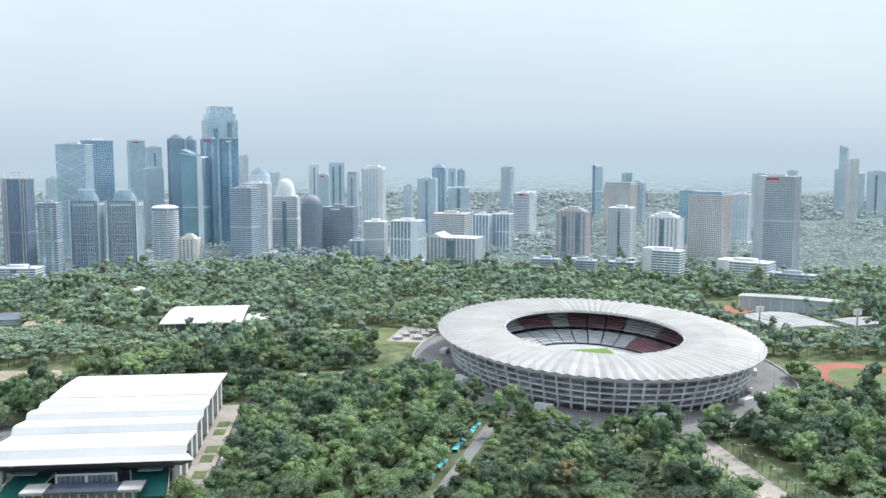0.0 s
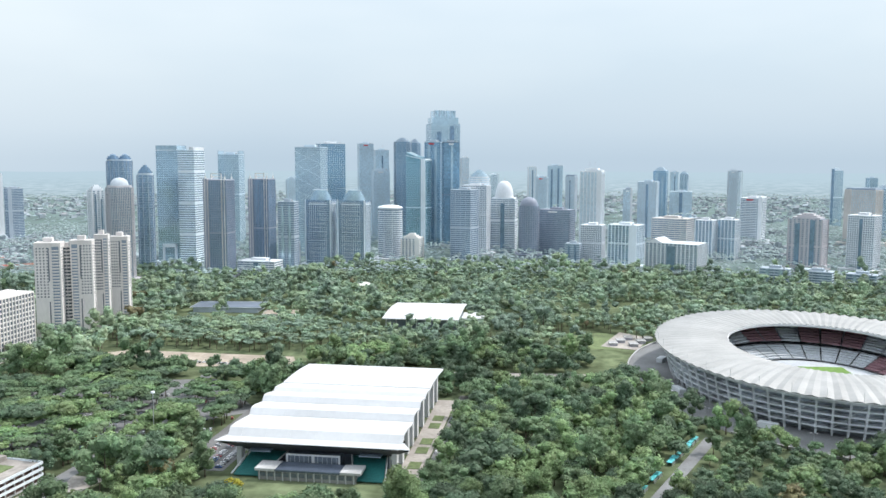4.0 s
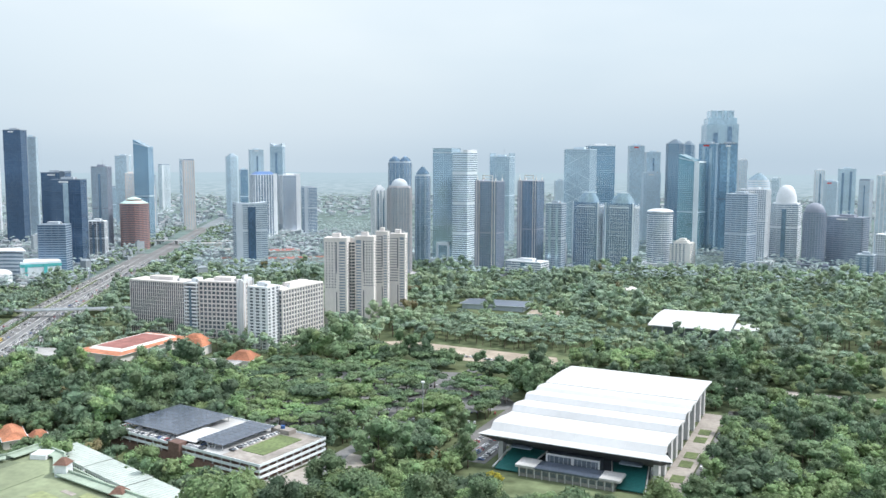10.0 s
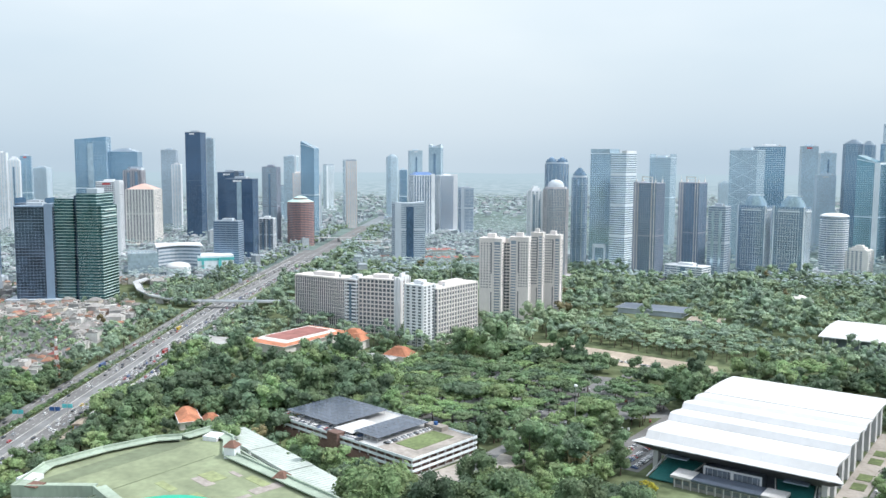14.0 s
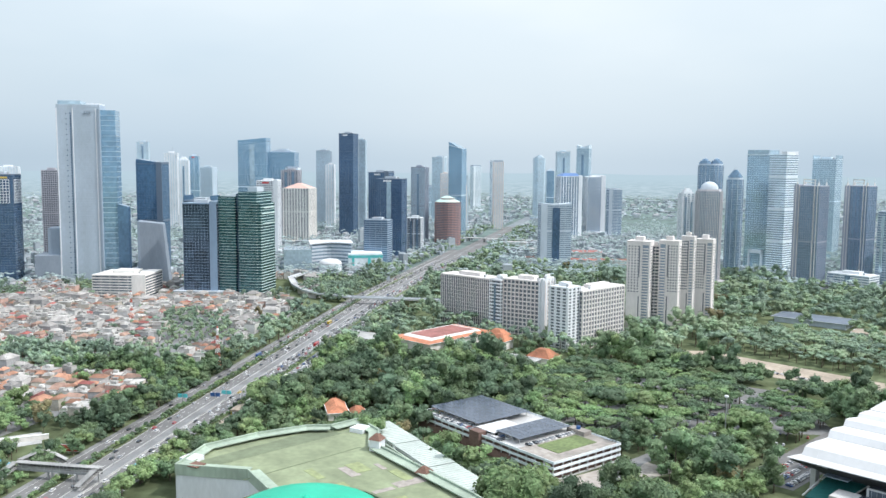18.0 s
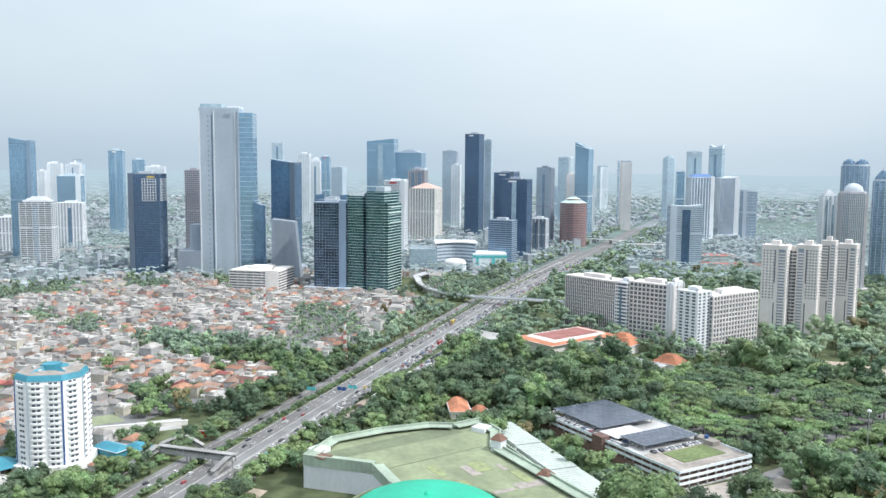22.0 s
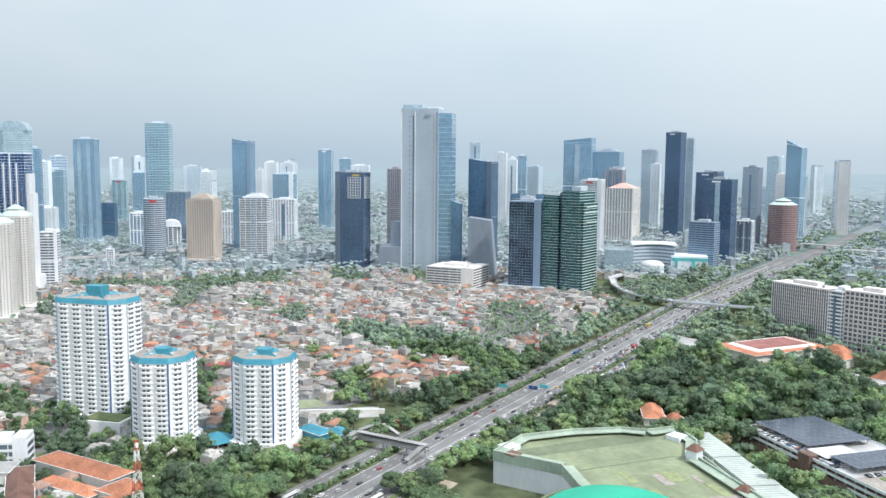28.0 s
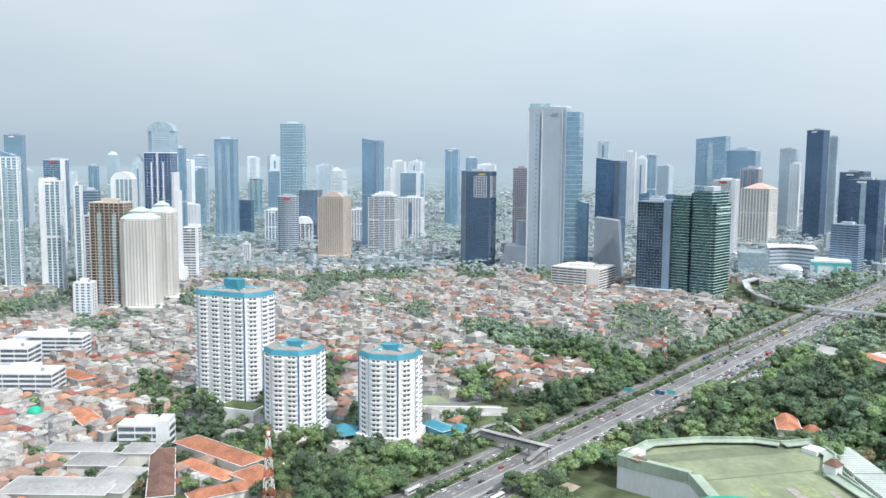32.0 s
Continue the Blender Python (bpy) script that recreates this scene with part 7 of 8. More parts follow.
# ---- vegetation ----
def leaf_mat(name, col, trans=0.3):
    m = make(name, col, 0.6, 0, (0.9, 0.42), (0.03, 0.25), rnd=0.2, island=0.2, spec=0.25, bump=0.4)
    n, l = m.node_tree.nodes, m.node_tree.links
    b = n["Principled BSDF"]
    hsv = next(x for x in n if x.bl_idname == "ShaderNodeHueSaturation")
    next(x for x in n if x.bl_idname == "ShaderNodeBump").inputs["Distance"].default_value = 0.5
    # hue drifts from tree to tree; leaf texture at true size
    co = n.new("ShaderNodeNewGeometry")
    mp = next(x for x in n if x.bl_idname == "ShaderNodeMapping")
    l.new(co.outputs["Position"], mp.inputs[0])
    t = n.new("ShaderNodeTexNoise")
    t.inputs["Scale"].default_value = 0.06
    l.new(co.outputs["Position"], t.inputs["Vector"])
    r = n.new("ShaderNodeMapRange")
    r.inputs["From Min"].default_value, r.inputs["From Max"].default_value = 0.3, 0.7
    r.inputs["To Min"].default_value, r.inputs["To Max"].default_value = 0.485, 0.53
    l.new(t.outputs["Fac"], r.inputs["Value"])
    l.new(r.outputs[0], hsv.inputs["Hue"])
    tr = n.new("ShaderNodeBsdfTranslucent")
    l.new(hsv.outputs[0], tr.inputs[0])
    mx = n.new("ShaderNodeMixShader")
    mx.inputs[0].default_value = trans
    l.new(b.outputs[0], mx.inputs[1])
    l.new(tr.outputs[0], mx.inputs[2])
    l.new(mx.outputs[0], n["Material Output"].inputs[0])
    return m


leaf_mat("leaf_dark", (0.108, 0.158, 0.10))
leaf_mat("leaf_mid", (0.153, 0.22, 0.122))
leaf_mat("leaf_light", (0.21, 0.288, 0.138))
leaf_mat("leaf_rust", (0.19, 0.165, 0.095))
# outer and far leaves: paler, bluer copies with distance haze put into them
leaf_mat("leaf_far_haze", (0.31, 0.39, 0.39))
leaf_mat("leaf_haze_dark", (0.235, 0.32, 0.245))
leaf_mat("leaf_haze_mid", (0.28, 0.375, 0.27))
leaf_mat("leaf_haze_light", (0.33, 0.42, 0.275))
leaf_mat("leaf_yellow", (0.38, 0.33, 0.05))
LEAF = ("leaf_dark", "leaf_mid", "leaf_light", "leaf_rust")
make("bark", (0.13, 0.10, 0.075), 0.9, 0, (2.0, 0.3), (0.2, 0.2))
rng = np.random.default_rng(7)


def ico(sub):
    b = bmesh.new()
    bmesh.ops.create_icosphere(b, subdivisions=sub, radius=1)
    v = np.array([x.co[:] for x in b.verts])
    f = np.array([[q.index for q in x.verts] for x in b.faces])
    b.free()
    return v, f


ICO0 = ico(1)
OCTA = (np.array([(1, 0, 0), (0, 1, 0), (-1, 0, 0), (0, -1, 0), (0, 0, 1), (0, 0, -.4)], float), np.array([(0, 1, 4), (1, 2, 4), (2, 3, 4), (3, 0, 4), (1, 0, 5), (2, 1, 5), (3, 2, 5), (0, 3, 5)]))


def crown(kind, puffs, base, leaves, seed, size=1.0):
    """Crown of about unit radius, its foot at z = 0: ragged leaf clumps under a loose coat of leaf sprays."""
    r = np.random.default_rng(seed)
    V, F, k = [], [], 0
    cs = []
    for i in range(puffs):
        a, q = r.uniform(0, 2 * math.pi), math.sqrt(r.uniform(0, 1))
        if kind == "umbrella":
            c = np.array([q * .8 * math.cos(a), q * .8 * math.sin(a), .5 - .2 * q * q + r.uniform(-.07, .07)])
            rad = np.array([1, 1, .45]) * r.uniform(.24, .36)
        elif kind == "tall":
            h = r.uniform(.15, 1.5)
            w = .62 * math.sin(min(1, h / 1.7) * math.pi) ** .7
            c = np.array([q * w * math.cos(a), q * w * math.sin(a), h])
            rad = np.array([1, 1, .9]) * r.uniform(.2, .34)
        else:
            h = r.uniform(0, 1)
            w = .74 * math.sqrt(max(.05, 1 - (h * 1.05 - .1) ** 2))
            c = np.array([q ** .5 * w * math.cos(a), q ** .5 * w * math.sin(a), .16 + .6 * h])
            rad = np.array([1, 1, .75]) * r.uniform(.22, .36)
        cs.append((c, rad))
        v, f = base
        bump = r.uniform(.78, 1.08, len(v))
        V.append(v * bump[:, None] * rad + c)
        F.append(f + k)
        k += len(v)
    V, F = np.concatenate(V), np.concatenate(F)
    L = []
    for i in range(leaves):
        c, rad = cs[r.integers(len(cs))]
        d = r.normal(size=3)
        d[2] = abs(d[2]) * .9 + .05 if r.uniform() < .85 else d[2]
        d /= np.linalg.norm(d)
        p = c + d * rad * r.uniform(.8, 1.28)
        nrm = d * .55 + np.array([0, 0, .55]) + r.normal(size=3) * .42
        u = np.cross(nrm, r.normal(size=3))
        u /= np.linalg.norm(u)
        w = np.cross(nrm, u)
        w /= np.linalg.norm(w)
        s = r.uniform(.04, .095) * size
        L.append([p - u * s - w * s * .6, p + u * s - w * s * .6, p + u * s * .3 + w * s * .9])
    if leaves:
        L = np.array(L).reshape(-1, 3)
        F = np.concatenate([F, np.arange(len(L)).reshape(-1, 3) + len(V)])
        V = np.concatenate([V, L])
    return V, F


def np_mesh(name, V, F, mats, mi=None, smooth=True):
    me = bpy.data.meshes.new(name)
    F = np.asarray(F)
    me.vertices.add(len(V))
    me.vertices.foreach_set("co", np.asarray(V, dtype=np.float32).ravel())
    n = F.shape[1]
    me.loops.add(len(F) * n)
    me.loops.foreach_set("vertex_index", F.astype(np.int32).ravel())
    me.polygons.add(len(F))
    me.polygons.foreach_set("loop_start", np.arange(0, len(F) * n, n, dtype=np.int32))
    me.polygons.foreach_set("use_smooth", np.full(len(F), smooth))
    for m in mats:
        me.materials.append(MAT[m])
    if mi is not None:
        me.polygons.foreach_set("material_index", np.asarray(mi, dtype=np.int32))
    me.update(calc_edges=True)
    return me


def blocked(P):
    """Which of these ground points are built on."""
    out = np.zeros(len(P), bool)
    for t in TAKEN:
        x, y, hw, hd, a = t[:5]
        dx, dy = P[:, 0] - x, P[:, 1] - y
        u, v = dx * math.cos(a) + dy * math.sin(a), -dx * math.sin(a) + dy * math.cos(a)
        out |= ((u / hw) ** 2 + (v / hd) ** 2 < 1) if len(t) > 5 else (np.abs(u) < hw) & (np.abs(v) < hd)
    return out


def road_offset(P):
    """Signed distance from the highway's centre line (right positive), and distance along it."""
    best, off, sl, run = np.full(len(P), 1e9), np.zeros(len(P)), np.zeros(len(P)), 0.0
    for a, b in zip(CL, CL[1:]):
        L = (b - a).length
        u = np.array((b - a) / L)
        d = P - np.array(a)
        s_ = np.clip(d @ u, 0, L)
        q = d - s_[:, None] * u
        dist = np.hypot(q[:, 0], q[:, 1])
        side = np.sign(d[:, 0] * u[1] - d[:, 1] * u[0])
        m = dist < best
        best[m], off[m], sl[m] = dist[m], (side * dist)[m], (run + s_)[m]
        run += L
    return off, sl


def scatter(step, r0, r1, a0, a1, seed):
    """Jittered grid of ground points inside a wedge seen from above the park."""
    r = np.random.default_rng(seed)
    g = np.arange(-r1, r1, step)
    X, Y = np.meshgrid(g, g)
    P = np.stack([X.ravel(), Y.ravel()], 1) + r.uniform(-.46, .46, (X.size, 2)) * step
    rr, az = np.hypot(P[:, 0], P[:, 1]), np.degrees(np.arctan2(-P[:, 0], P[:, 1]))
    return P[(rr > r0) & (rr < r1) & (az > a0) & (az < a1)]


def fld(P, sc, seed):
    """Smooth random field between about -1 and 1."""
    r = np.random.default_rng(seed)
    out = np.zeros(len(P))
    for i in range(5):
        k = r.normal(size=2) / sc * 2.2
        out += np.sin(P @ k + r.uniform(0, 6))
    return out / 2.5


def near_oval(P, x, y, a, b, rz=0.0):
    c, s_ = math.cos(radians(rz)), math.sin(radians(rz))
    dx, dy = P[:, 0] - x, P[:, 1] - y
    return ((dx * c + dy * s_) / a) ** 2 + ((-dx * s_ + dy * c) / b) ** 2 < 1


TREES = []    # x, y, radius, kind, tint


def plant(P, lo, hi, kinds, tints, seed):
    """Trees of mixed size; size, kind and tint drift from grove to grove."""
    r = np.random.default_rng(seed)
    g, h = fld(P, 70, seed + 50), fld(P, 45, seed + 80)
    for (x, y), a, b in zip(P, g, h):
        t = np.array(tints, float) * (math.exp(-1.2 * b), 1, math.exp(1.2 * b), 1)
        R = r.uniform(lo, hi) * (1 + .22 * a) * (1.35 if r.uniform() < .12 else 1)
        TREES.append((x, y, R, kinds[r.integers(len(kinds))], r.choice(len(tints), p=t / t.sum())))


CARPARK = lambda P: near_oval(P, -415, 560, 120, 105, 25) | near_oval(P, -440, 850, 110, 75, 15)
# park wood, close
P = scatter(12.6, 425, 820, -31, 75, 1)
off, sl = road_offset(P)
P = P[~blocked(P) & (off > np.where(sl < 390, 26, 37))]
cp = CARPARK(P)
thin = fld(P, 60, 33) > -.95
plant(P[~cp & thin], 6.0, 12.5, ("round", "round", "tall", "round"), (4, 4.5, 2.6, .14), 2)
Q = scatter(12.6, 425, 820, -31, 75, 3)
off, sl = road_offset(Q)
Q = Q[~blocked(Q) & CARPARK(Q) & (off > 37)]
_v = -(Q[:, 0] + 415) * math.sin(radians(25)) + (Q[:, 1] - 560) * math.cos(radians(25))
Q = Q[~((np.abs((_v + 80 + 12.5) % 25 - 12.5) < 5.4) & (fld(Q, 40, 61) > -.1) & near_oval(Q, -415, 560, 120, 105, 25))]
plant(Q, 7.4, 10.4, ("umbrella",), (1.6, 5, 3, 0), 4)
TREES.append((147, 592, 15.0, "round", 0))
for x, y in ((-517, 160), (-553, 186), (-497, 127), (-470, 132), (-564, 198), (-500, 148), (-534, 172), (-483, 130), (-482, 116), (-536, 155), (-583, 213), (-512, 168)):
    q = np.array([(x, y), (x + 1, y), (x, y + 1)], float)
    o_ = road_offset(q)[0]
    push = max(0.0, 27 - o_[0])
    TREES.append((x + push * (o_[1] - o_[0]), y + push * (o_[2] - o_[0]), rng.uniform(7.5, 10), "round", int(rng.choice(3))))
TREES.append((122, 596, 10.0, "round", 1))
for x, y in ((-478, 142), (-470, 126), (-502, 186), (-522, 216), (-476, 116), (-538, 236)):
    TREES.append((x, y, 8.5, "round", 1))
for x, y, R in ((-326, 925, 6), (-312, 918, 7), (-296, 916, 6), (-280, 913, 5.5), (-263, 915, 6), (-246, 916, 6), (-230, 922, 7), (-216, 930, 8)):
    TREES.append((x, y, R, "round", 1))
for x, y, R in ((-460, 357, 4.2), (-442, 361, 3.6), (-402, 362, 4.0), (-387, 362, 4.2), (-372, 362, 4.4), (-357, 360, 4.0)):
    TREES.append((x, y, R, "round", 2))
# park wood, farther
P = scatter(14.2, 820, 1520, -31, 75, 5)
off, sl = road_offset(P)
P = P[~blocked(P) & (off > 37)]
cp = CARPARK(P)
plant(P[~cp & (fld(P, 120, 31) > -1.15)], 7.0, 12.5, ("round", "round", "tall", "umbrella"), (2.2, 4.5, 3.6, .05), 6)
Q = scatter(11.6, 820, 1100, 5, 50, 71)
Q = Q[~blocked(Q) & CARPARK(Q)]
plant(Q, 7.5, 10.5, ("umbrella",), (1.2, 5, 3, 0), 7)
# trees on both sides of the highway
P = scatter(8.5, 425, 1500, 40, 112, 8)
off, sl = road_offset(P)
ok = ~blocked(P)
belt = (off < -38) & (off > -62 - 34 * np.clip(fld(P, 140, 3), -.3, 1)) & (sl > 40)
hedge = (off > -25.5) & (off < -20) & (sl < 1000) | (off > 17) & (off < 22) & (sl > 380) & (sl < 1000) & (rng.uniform(size=len(P)) < .6)
right = (off > 35) & (off < 70) & (np.hypot(P[:, 0], P[:, 1]) > 820)
woods = near_oval(P, -860, 225, 95, 42, 30) | near_oval(P, -640, -30, 36, 14, 30) | near_oval(P, -560, -20, 34, 40, 30) | near_oval(P, -700, -120, 34, 16, 30) | near_oval(P, -1130, 560, 120, 60, 40) | near_oval(P, -1190, 700, 60, 50, 0)
plant(P[ok & (belt | woods | right) & ~hedge], 5.2, 8.4, ("round", "round", "tall"), (4, 5, 2, .1), 9)
for i in range(230):
    for o, gap in ((-22.7, 4.2), (19.2, 8.5)):
        s_ = (150 if o < 0 else 390) + gap * i
        if s_ < 1000:
            c, u = along(s_)
            p = c + Vector((u.y, -u.x)) * (o + rng.uniform(-.6, .6))
            TREES.append((p.x, p.y, rng.uniform(1.8, 3.4), "round", int(rng.choice(3, p=[.3, .5, .2]))))
P2 = scatter(13, 1480, 2500, 36, 62, 81)
off2, sl2 = road_offset(P2)
P2 = P2[~blocked(P2) & (((off2 > 36) & (off2 < 95)) | ((off2 < -42) & (off2 > -85)))]
plant(P2, 6, 9, ("round",), (2, 4, 2, 0), 82)
inter = near_oval(P, -1130, 720, 130, 70, 45)
plant(P[ok & inter & ~(belt | woods | right)], 4, 6.5, ("round",), (3, 4, 1, 0), 21)

# ---- crowded low houses beyond the highway ----
for nm, c_ in (("wall_white", (.54, .54, .53)), ("wall_cream", (.50, .47, .41)), ("wall_grey", (.35, .355, .36)), ("wall_pink", (.52, .36, .31))):
    make(nm, c_, .85, 0, (.6, .15), (.08, .25), rnd=.12, island=.15)
for nm, c_ in (("roof_orange", (.37, .20, .135)), ("roof_rust", (.285, .19, .15)), ("roof_ash", (.30, .29, .28)), ("roof_slab", (.41, .405, .39)), ("roof_red", (.28, .095, .085))):
    make(nm, c_, .85, 0, (1.2, .25), (.1, .3), rnd=.25, island=.38)
WALLS = ("wall_white", "wall_cream", "wall_grey", "wall_pink")
ROOFS = ("roof_orange", "roof_rust", "roof_ash", "roof_slab", "roof_red")


def house_geo(w, d, h, roof, annex=True):
    """Walls and roof of a small house, foot at the origin."""
    wa = Shape().prism(rect(w, d), 0, h)
    ro = Shape()
    e = .5
    if roof == 3:
        ro.prism(grow(rect(w, d), .15), h, h + .35)
        ro.box(-w / 2, -w / 2 + .2, -d / 2, d / 2, h + .35, h + 1.1).box(w / 2 - .2, w / 2, -d / 2, d / 2, h + .35, h + 1.1)
        ro.box(-w * .3, w * .05, d * .05, d * .4, h + .35, h + 2.6)
    else:
        up, x, y = .28 * d, w / 2 + e, d / 2 + e
        k = x - y * .7 if w > d else x * .25
        ro.add([(-x, -y, h), (x, -y, h), (x, y, h), (-x, y, h), (-k, 0, h + up), (k, 0, h + up)], [(0, 1, 5, 4), (1, 2, 5), (2, 3, 4, 5), (3, 0, 4), (3, 2, 1, 0)])
    if not annex:
        return wa, ro
    # back annex with a lean-to roof, roof tank and dark window strips
    k = .45 if w > d else -.45
    wa.box(k * w - 2.2, k * w + 2.2, d / 2 - .2, d / 2 + 2.6, 0, h * .62)
    ro.add([(k * w - 2.5, d / 2 - .2, h * .62 + 1.1), (k * w + 2.5, d / 2 - .2, h * .62 + 1.1), (k * w + 2.5, d / 2 + 3, h * .62), (k * w - 2.5, d / 2 + 3, h * .62)], [(0, 3, 2, 1)])
    if roof in (2, 3) and h > 5:
        wa.lathe([(.6, h + .3), (.6, h + 1.9), (.1, h + 2.1)], 6, cx=-w * .3, cy=-d * .3)
    return wa, ro


H0 = scatter(10.6, 500, 1460, 60, 113, 12)
off, sl = road_offset(H0)
trees_here = near_oval(H0, -1180, -170, 70, 40, 10) | near_oval(H0, -1330, 0, 90, 40, 60) | near_oval(H0, -1300, -330, 130, 50, 30) | near_oval(H0, -1000, -240, 60, 26, 20) | near_oval(H0, -1120, 90, 40, 26, 20) | near_oval(H0, -1330, 40, 130, 34, 88) | near_oval(H0, -1360, -110, 60, 40, 60) | near_oval(H0, -1390, 130, 50, 60, 0) | (fld(H0, 110, 9) > .55) | near_oval(H0, -860, 225, 100, 46, 30) | near_oval(H0, -560, -20, 40, 45, 30)
lim = (off < -78) & (off > -980)
gone = blocked(H0)
HP = H0[lim & ~gone & ~trees_here]
HT = H0[lim & ~gone & trees_here]
plant(HT, 4, 6.5, ("round", "round", "tall"), (4, 4, 2, .1), 13)
mix = HP[rng.uniform(size=len(HP)) < .34]
plant(mix + 4, 3.0, 5.8, ("round",), (3, 4, 2, .1), 14)
HP = HP[np.argsort(np.hypot(HP[:, 0], HP[:, 1]))]
far_h, KINDS = [], {}
for i, (x, y) in enumerate(HP):
    big = rng.uniform() < (.05 if math.hypot(x, y) < 860 else .14)
    w, d = (rng.uniform(13, 21), rng.uniform(10, 15)) if big else (rng.uniform(7, 12.5), rng.uniform(6, 9.5)) if math.hypot(x, y) > 800 else (rng.uniform(8.5, 15), rng.uniform(7, 10.5))
    h = rng.uniform(7, 13) if big else float(rng.choice([3.6, 6.2, 6.8, 9.2], p=[.34, .4, .16, .1]))
    roof = int(rng.choice(5, p=[.22, .19, .32, .22, .05] if math.hypot(x, y) < 860 else [.13, .16, .39, .27, .05])) if not big else int(rng.choice([2, 3, 3, 3]))
    wall = int(rng.choice(4, p=[.46, .22, .28, .04]))
    rz = 46 + rng.normal() * 9 + 90 * rng.integers(2)
    if i < 250:
        key = (round(w), round(d), h if not big else round(h), roof, wall)
        if key not in KINDS:
            wa, ro = house_geo(*key[:4])
            KINDS[key] = (wa.mesh("wall", WALLS[wall]), ro.mesh("roof", ROOFS[roof]), Shape().box(-.8, .8, -.12, .05, 0, 1.3).mesh("window", "g_dark"))
        tone = ("white", "cream", "grey", "pink")[wall]
        lab = {0: "house with orange tiled roof", 1: "house with rust-brown tiled roof", 2: "house with pitched grey sheet roof", 3: "house with pale flat roof terrace", 4: "house with dark red roof"}[roof]
        ob = thing("house", x, y, rz, "small %s-walled %s in crowded rows" % (tone, lab), "house", "crowded low houses")
        part("wall", KINDS[key][0], ob)
        part("roof", KINDS[key][1], ob)
        if i < 36:
            for k in range(2):
                part("window", KINDS[key][2], ob, "", (-key[0] * .25 + k * key[0] * .5, -key[1] / 2 - .02, max(1.0, key[2] - 2.4)))
                part("window", KINDS[key][2], ob, "", (key[0] / 2 + .02, -key[1] * .2 + k * key[1] * .4, max(1.0, key[2] - 2.4)), 90)
    else:
        far_h.append((x, y, w, d, h, roof, wall, rz))


def join_houses(name, rows, label, mats=None):
    V, F, MI = [], [], []
    for x, y, w, d, h, roof, wall, rz in rows:
        c, s_ = math.cos(radians(rz)), math.sin(radians(rz))
        for sh, mi in zip(house_geo(w, d, h, roof, mats is None), (wall, 4 + roof)):
            k = len(V)
            V += [(x + c * p[0] - s_ * p[1], y + s_ * p[0] + c * p[1], p[2]) for p in sh.v]
            F += [tuple(q + k for q in f) for f in sh.f]
            MI += [mi] * len(sh.f)
    me = bpy.data.meshes.new(name)
    me.from_pydata(V, [], F)
    for m in mats or WALLS + ROOFS:
        me.materials.append(MAT[m])
    me.polygons.foreach_set("material_index", MI)
    me.update()
    tagged(new(name, me), label, "houses", "", "stuff")


join_houses("house_quarter", far_h, "dense quarter of small houses with mixed roofs")
sheet("quarter_ground", [(-560, -260), (-600, -120), (-640, 100), (-760, 290), (-960, 520), (-1120, 560), (-1340, 330), (-1420, -300), (-900, -420)], .05, "asphalt_worn", "bare grey yards and lanes between houses")

# far tiles and walls: blue-grey, low contrast, with haze painted in
make("far_tile_haze", (.345, .36, .38), .85, 0, (.3, .1), (.02, .2), island=.12, spec=0.0)
make("far_wall_haze", (.34, .385, .42), .85, 0, (.3, .1), (.02, .2), island=.16, spec=0.0)
# ---- far city: low roofs and green out to the horizon ----
FP_ = scatter(25, 1400, 3000, -33, 114, 15)
FQ = scatter(70, 3000, 4600, -33, 114, 16)
off, sl = road_offset(FP_)
FP_ = FP_[~blocked(FP_) & (np.abs(off) > 40)]
az_ = np.degrees(np.arctan2(-FP_[:, 0], FP_[:, 1]))
town = ((fld(FP_, 260, 4) + np.where(az_ < 18, -.8, .35)) > -.1) & ((az_ > 47) | (np.hypot(FP_[:, 0], FP_[:, 1]) > 1750))
rows = []
for i, (x, y) in enumerate(np.concatenate([FP_[town], FQ])):
    k = 1.0 if math.hypot(x, y) < 3000 else 1.8
    h = float(rng.choice([6, 9, 14, 24, 40], p=[.64, .26, .09, .008, .002]))
    rows.append((x, y, rng.uniform(7, 16) * k, rng.uniform(7, 11) * k, h, int(rng.choice(5, p=[.22, .1, .3, .36, .02])) if h < 12 else int(rng.choice([2, 3])), int(rng.choice(4, p=[.62, .2, .12, .06])), rng.uniform(0, 90)))
join_houses("far_city", rows, "low pale rooftops of the far city", ("far_wall_haze", "far_wall_haze", "grey", "far_wall_haze", "far_tile_haze", "far_tile_haze", "far_wall_haze", "far_wall_haze", "far_tile_haze"))
FT = scatter(21, 1400, 2600, -33, 114, 17)
off, sl = road_offset(FT)
FT = FT[~blocked(FT) & (np.abs(off) > 42)]
FT = FT[(fld(FT, 260, 4) + np.where(np.degrees(np.arctan2(-FT[:, 0], FT[:, 1])) < 18, -.9, .25) < .35) | (rng.uniform(size=len(FT)) < .5) | ((np.hypot(FT[:, 0], FT[:, 1]) < 1750) & (np.degrees(np.arctan2(-FT[:, 0], FT[:, 1])) < 47))]
FT2 = scatter(62, 2600, 4600, -33, 114, 18)

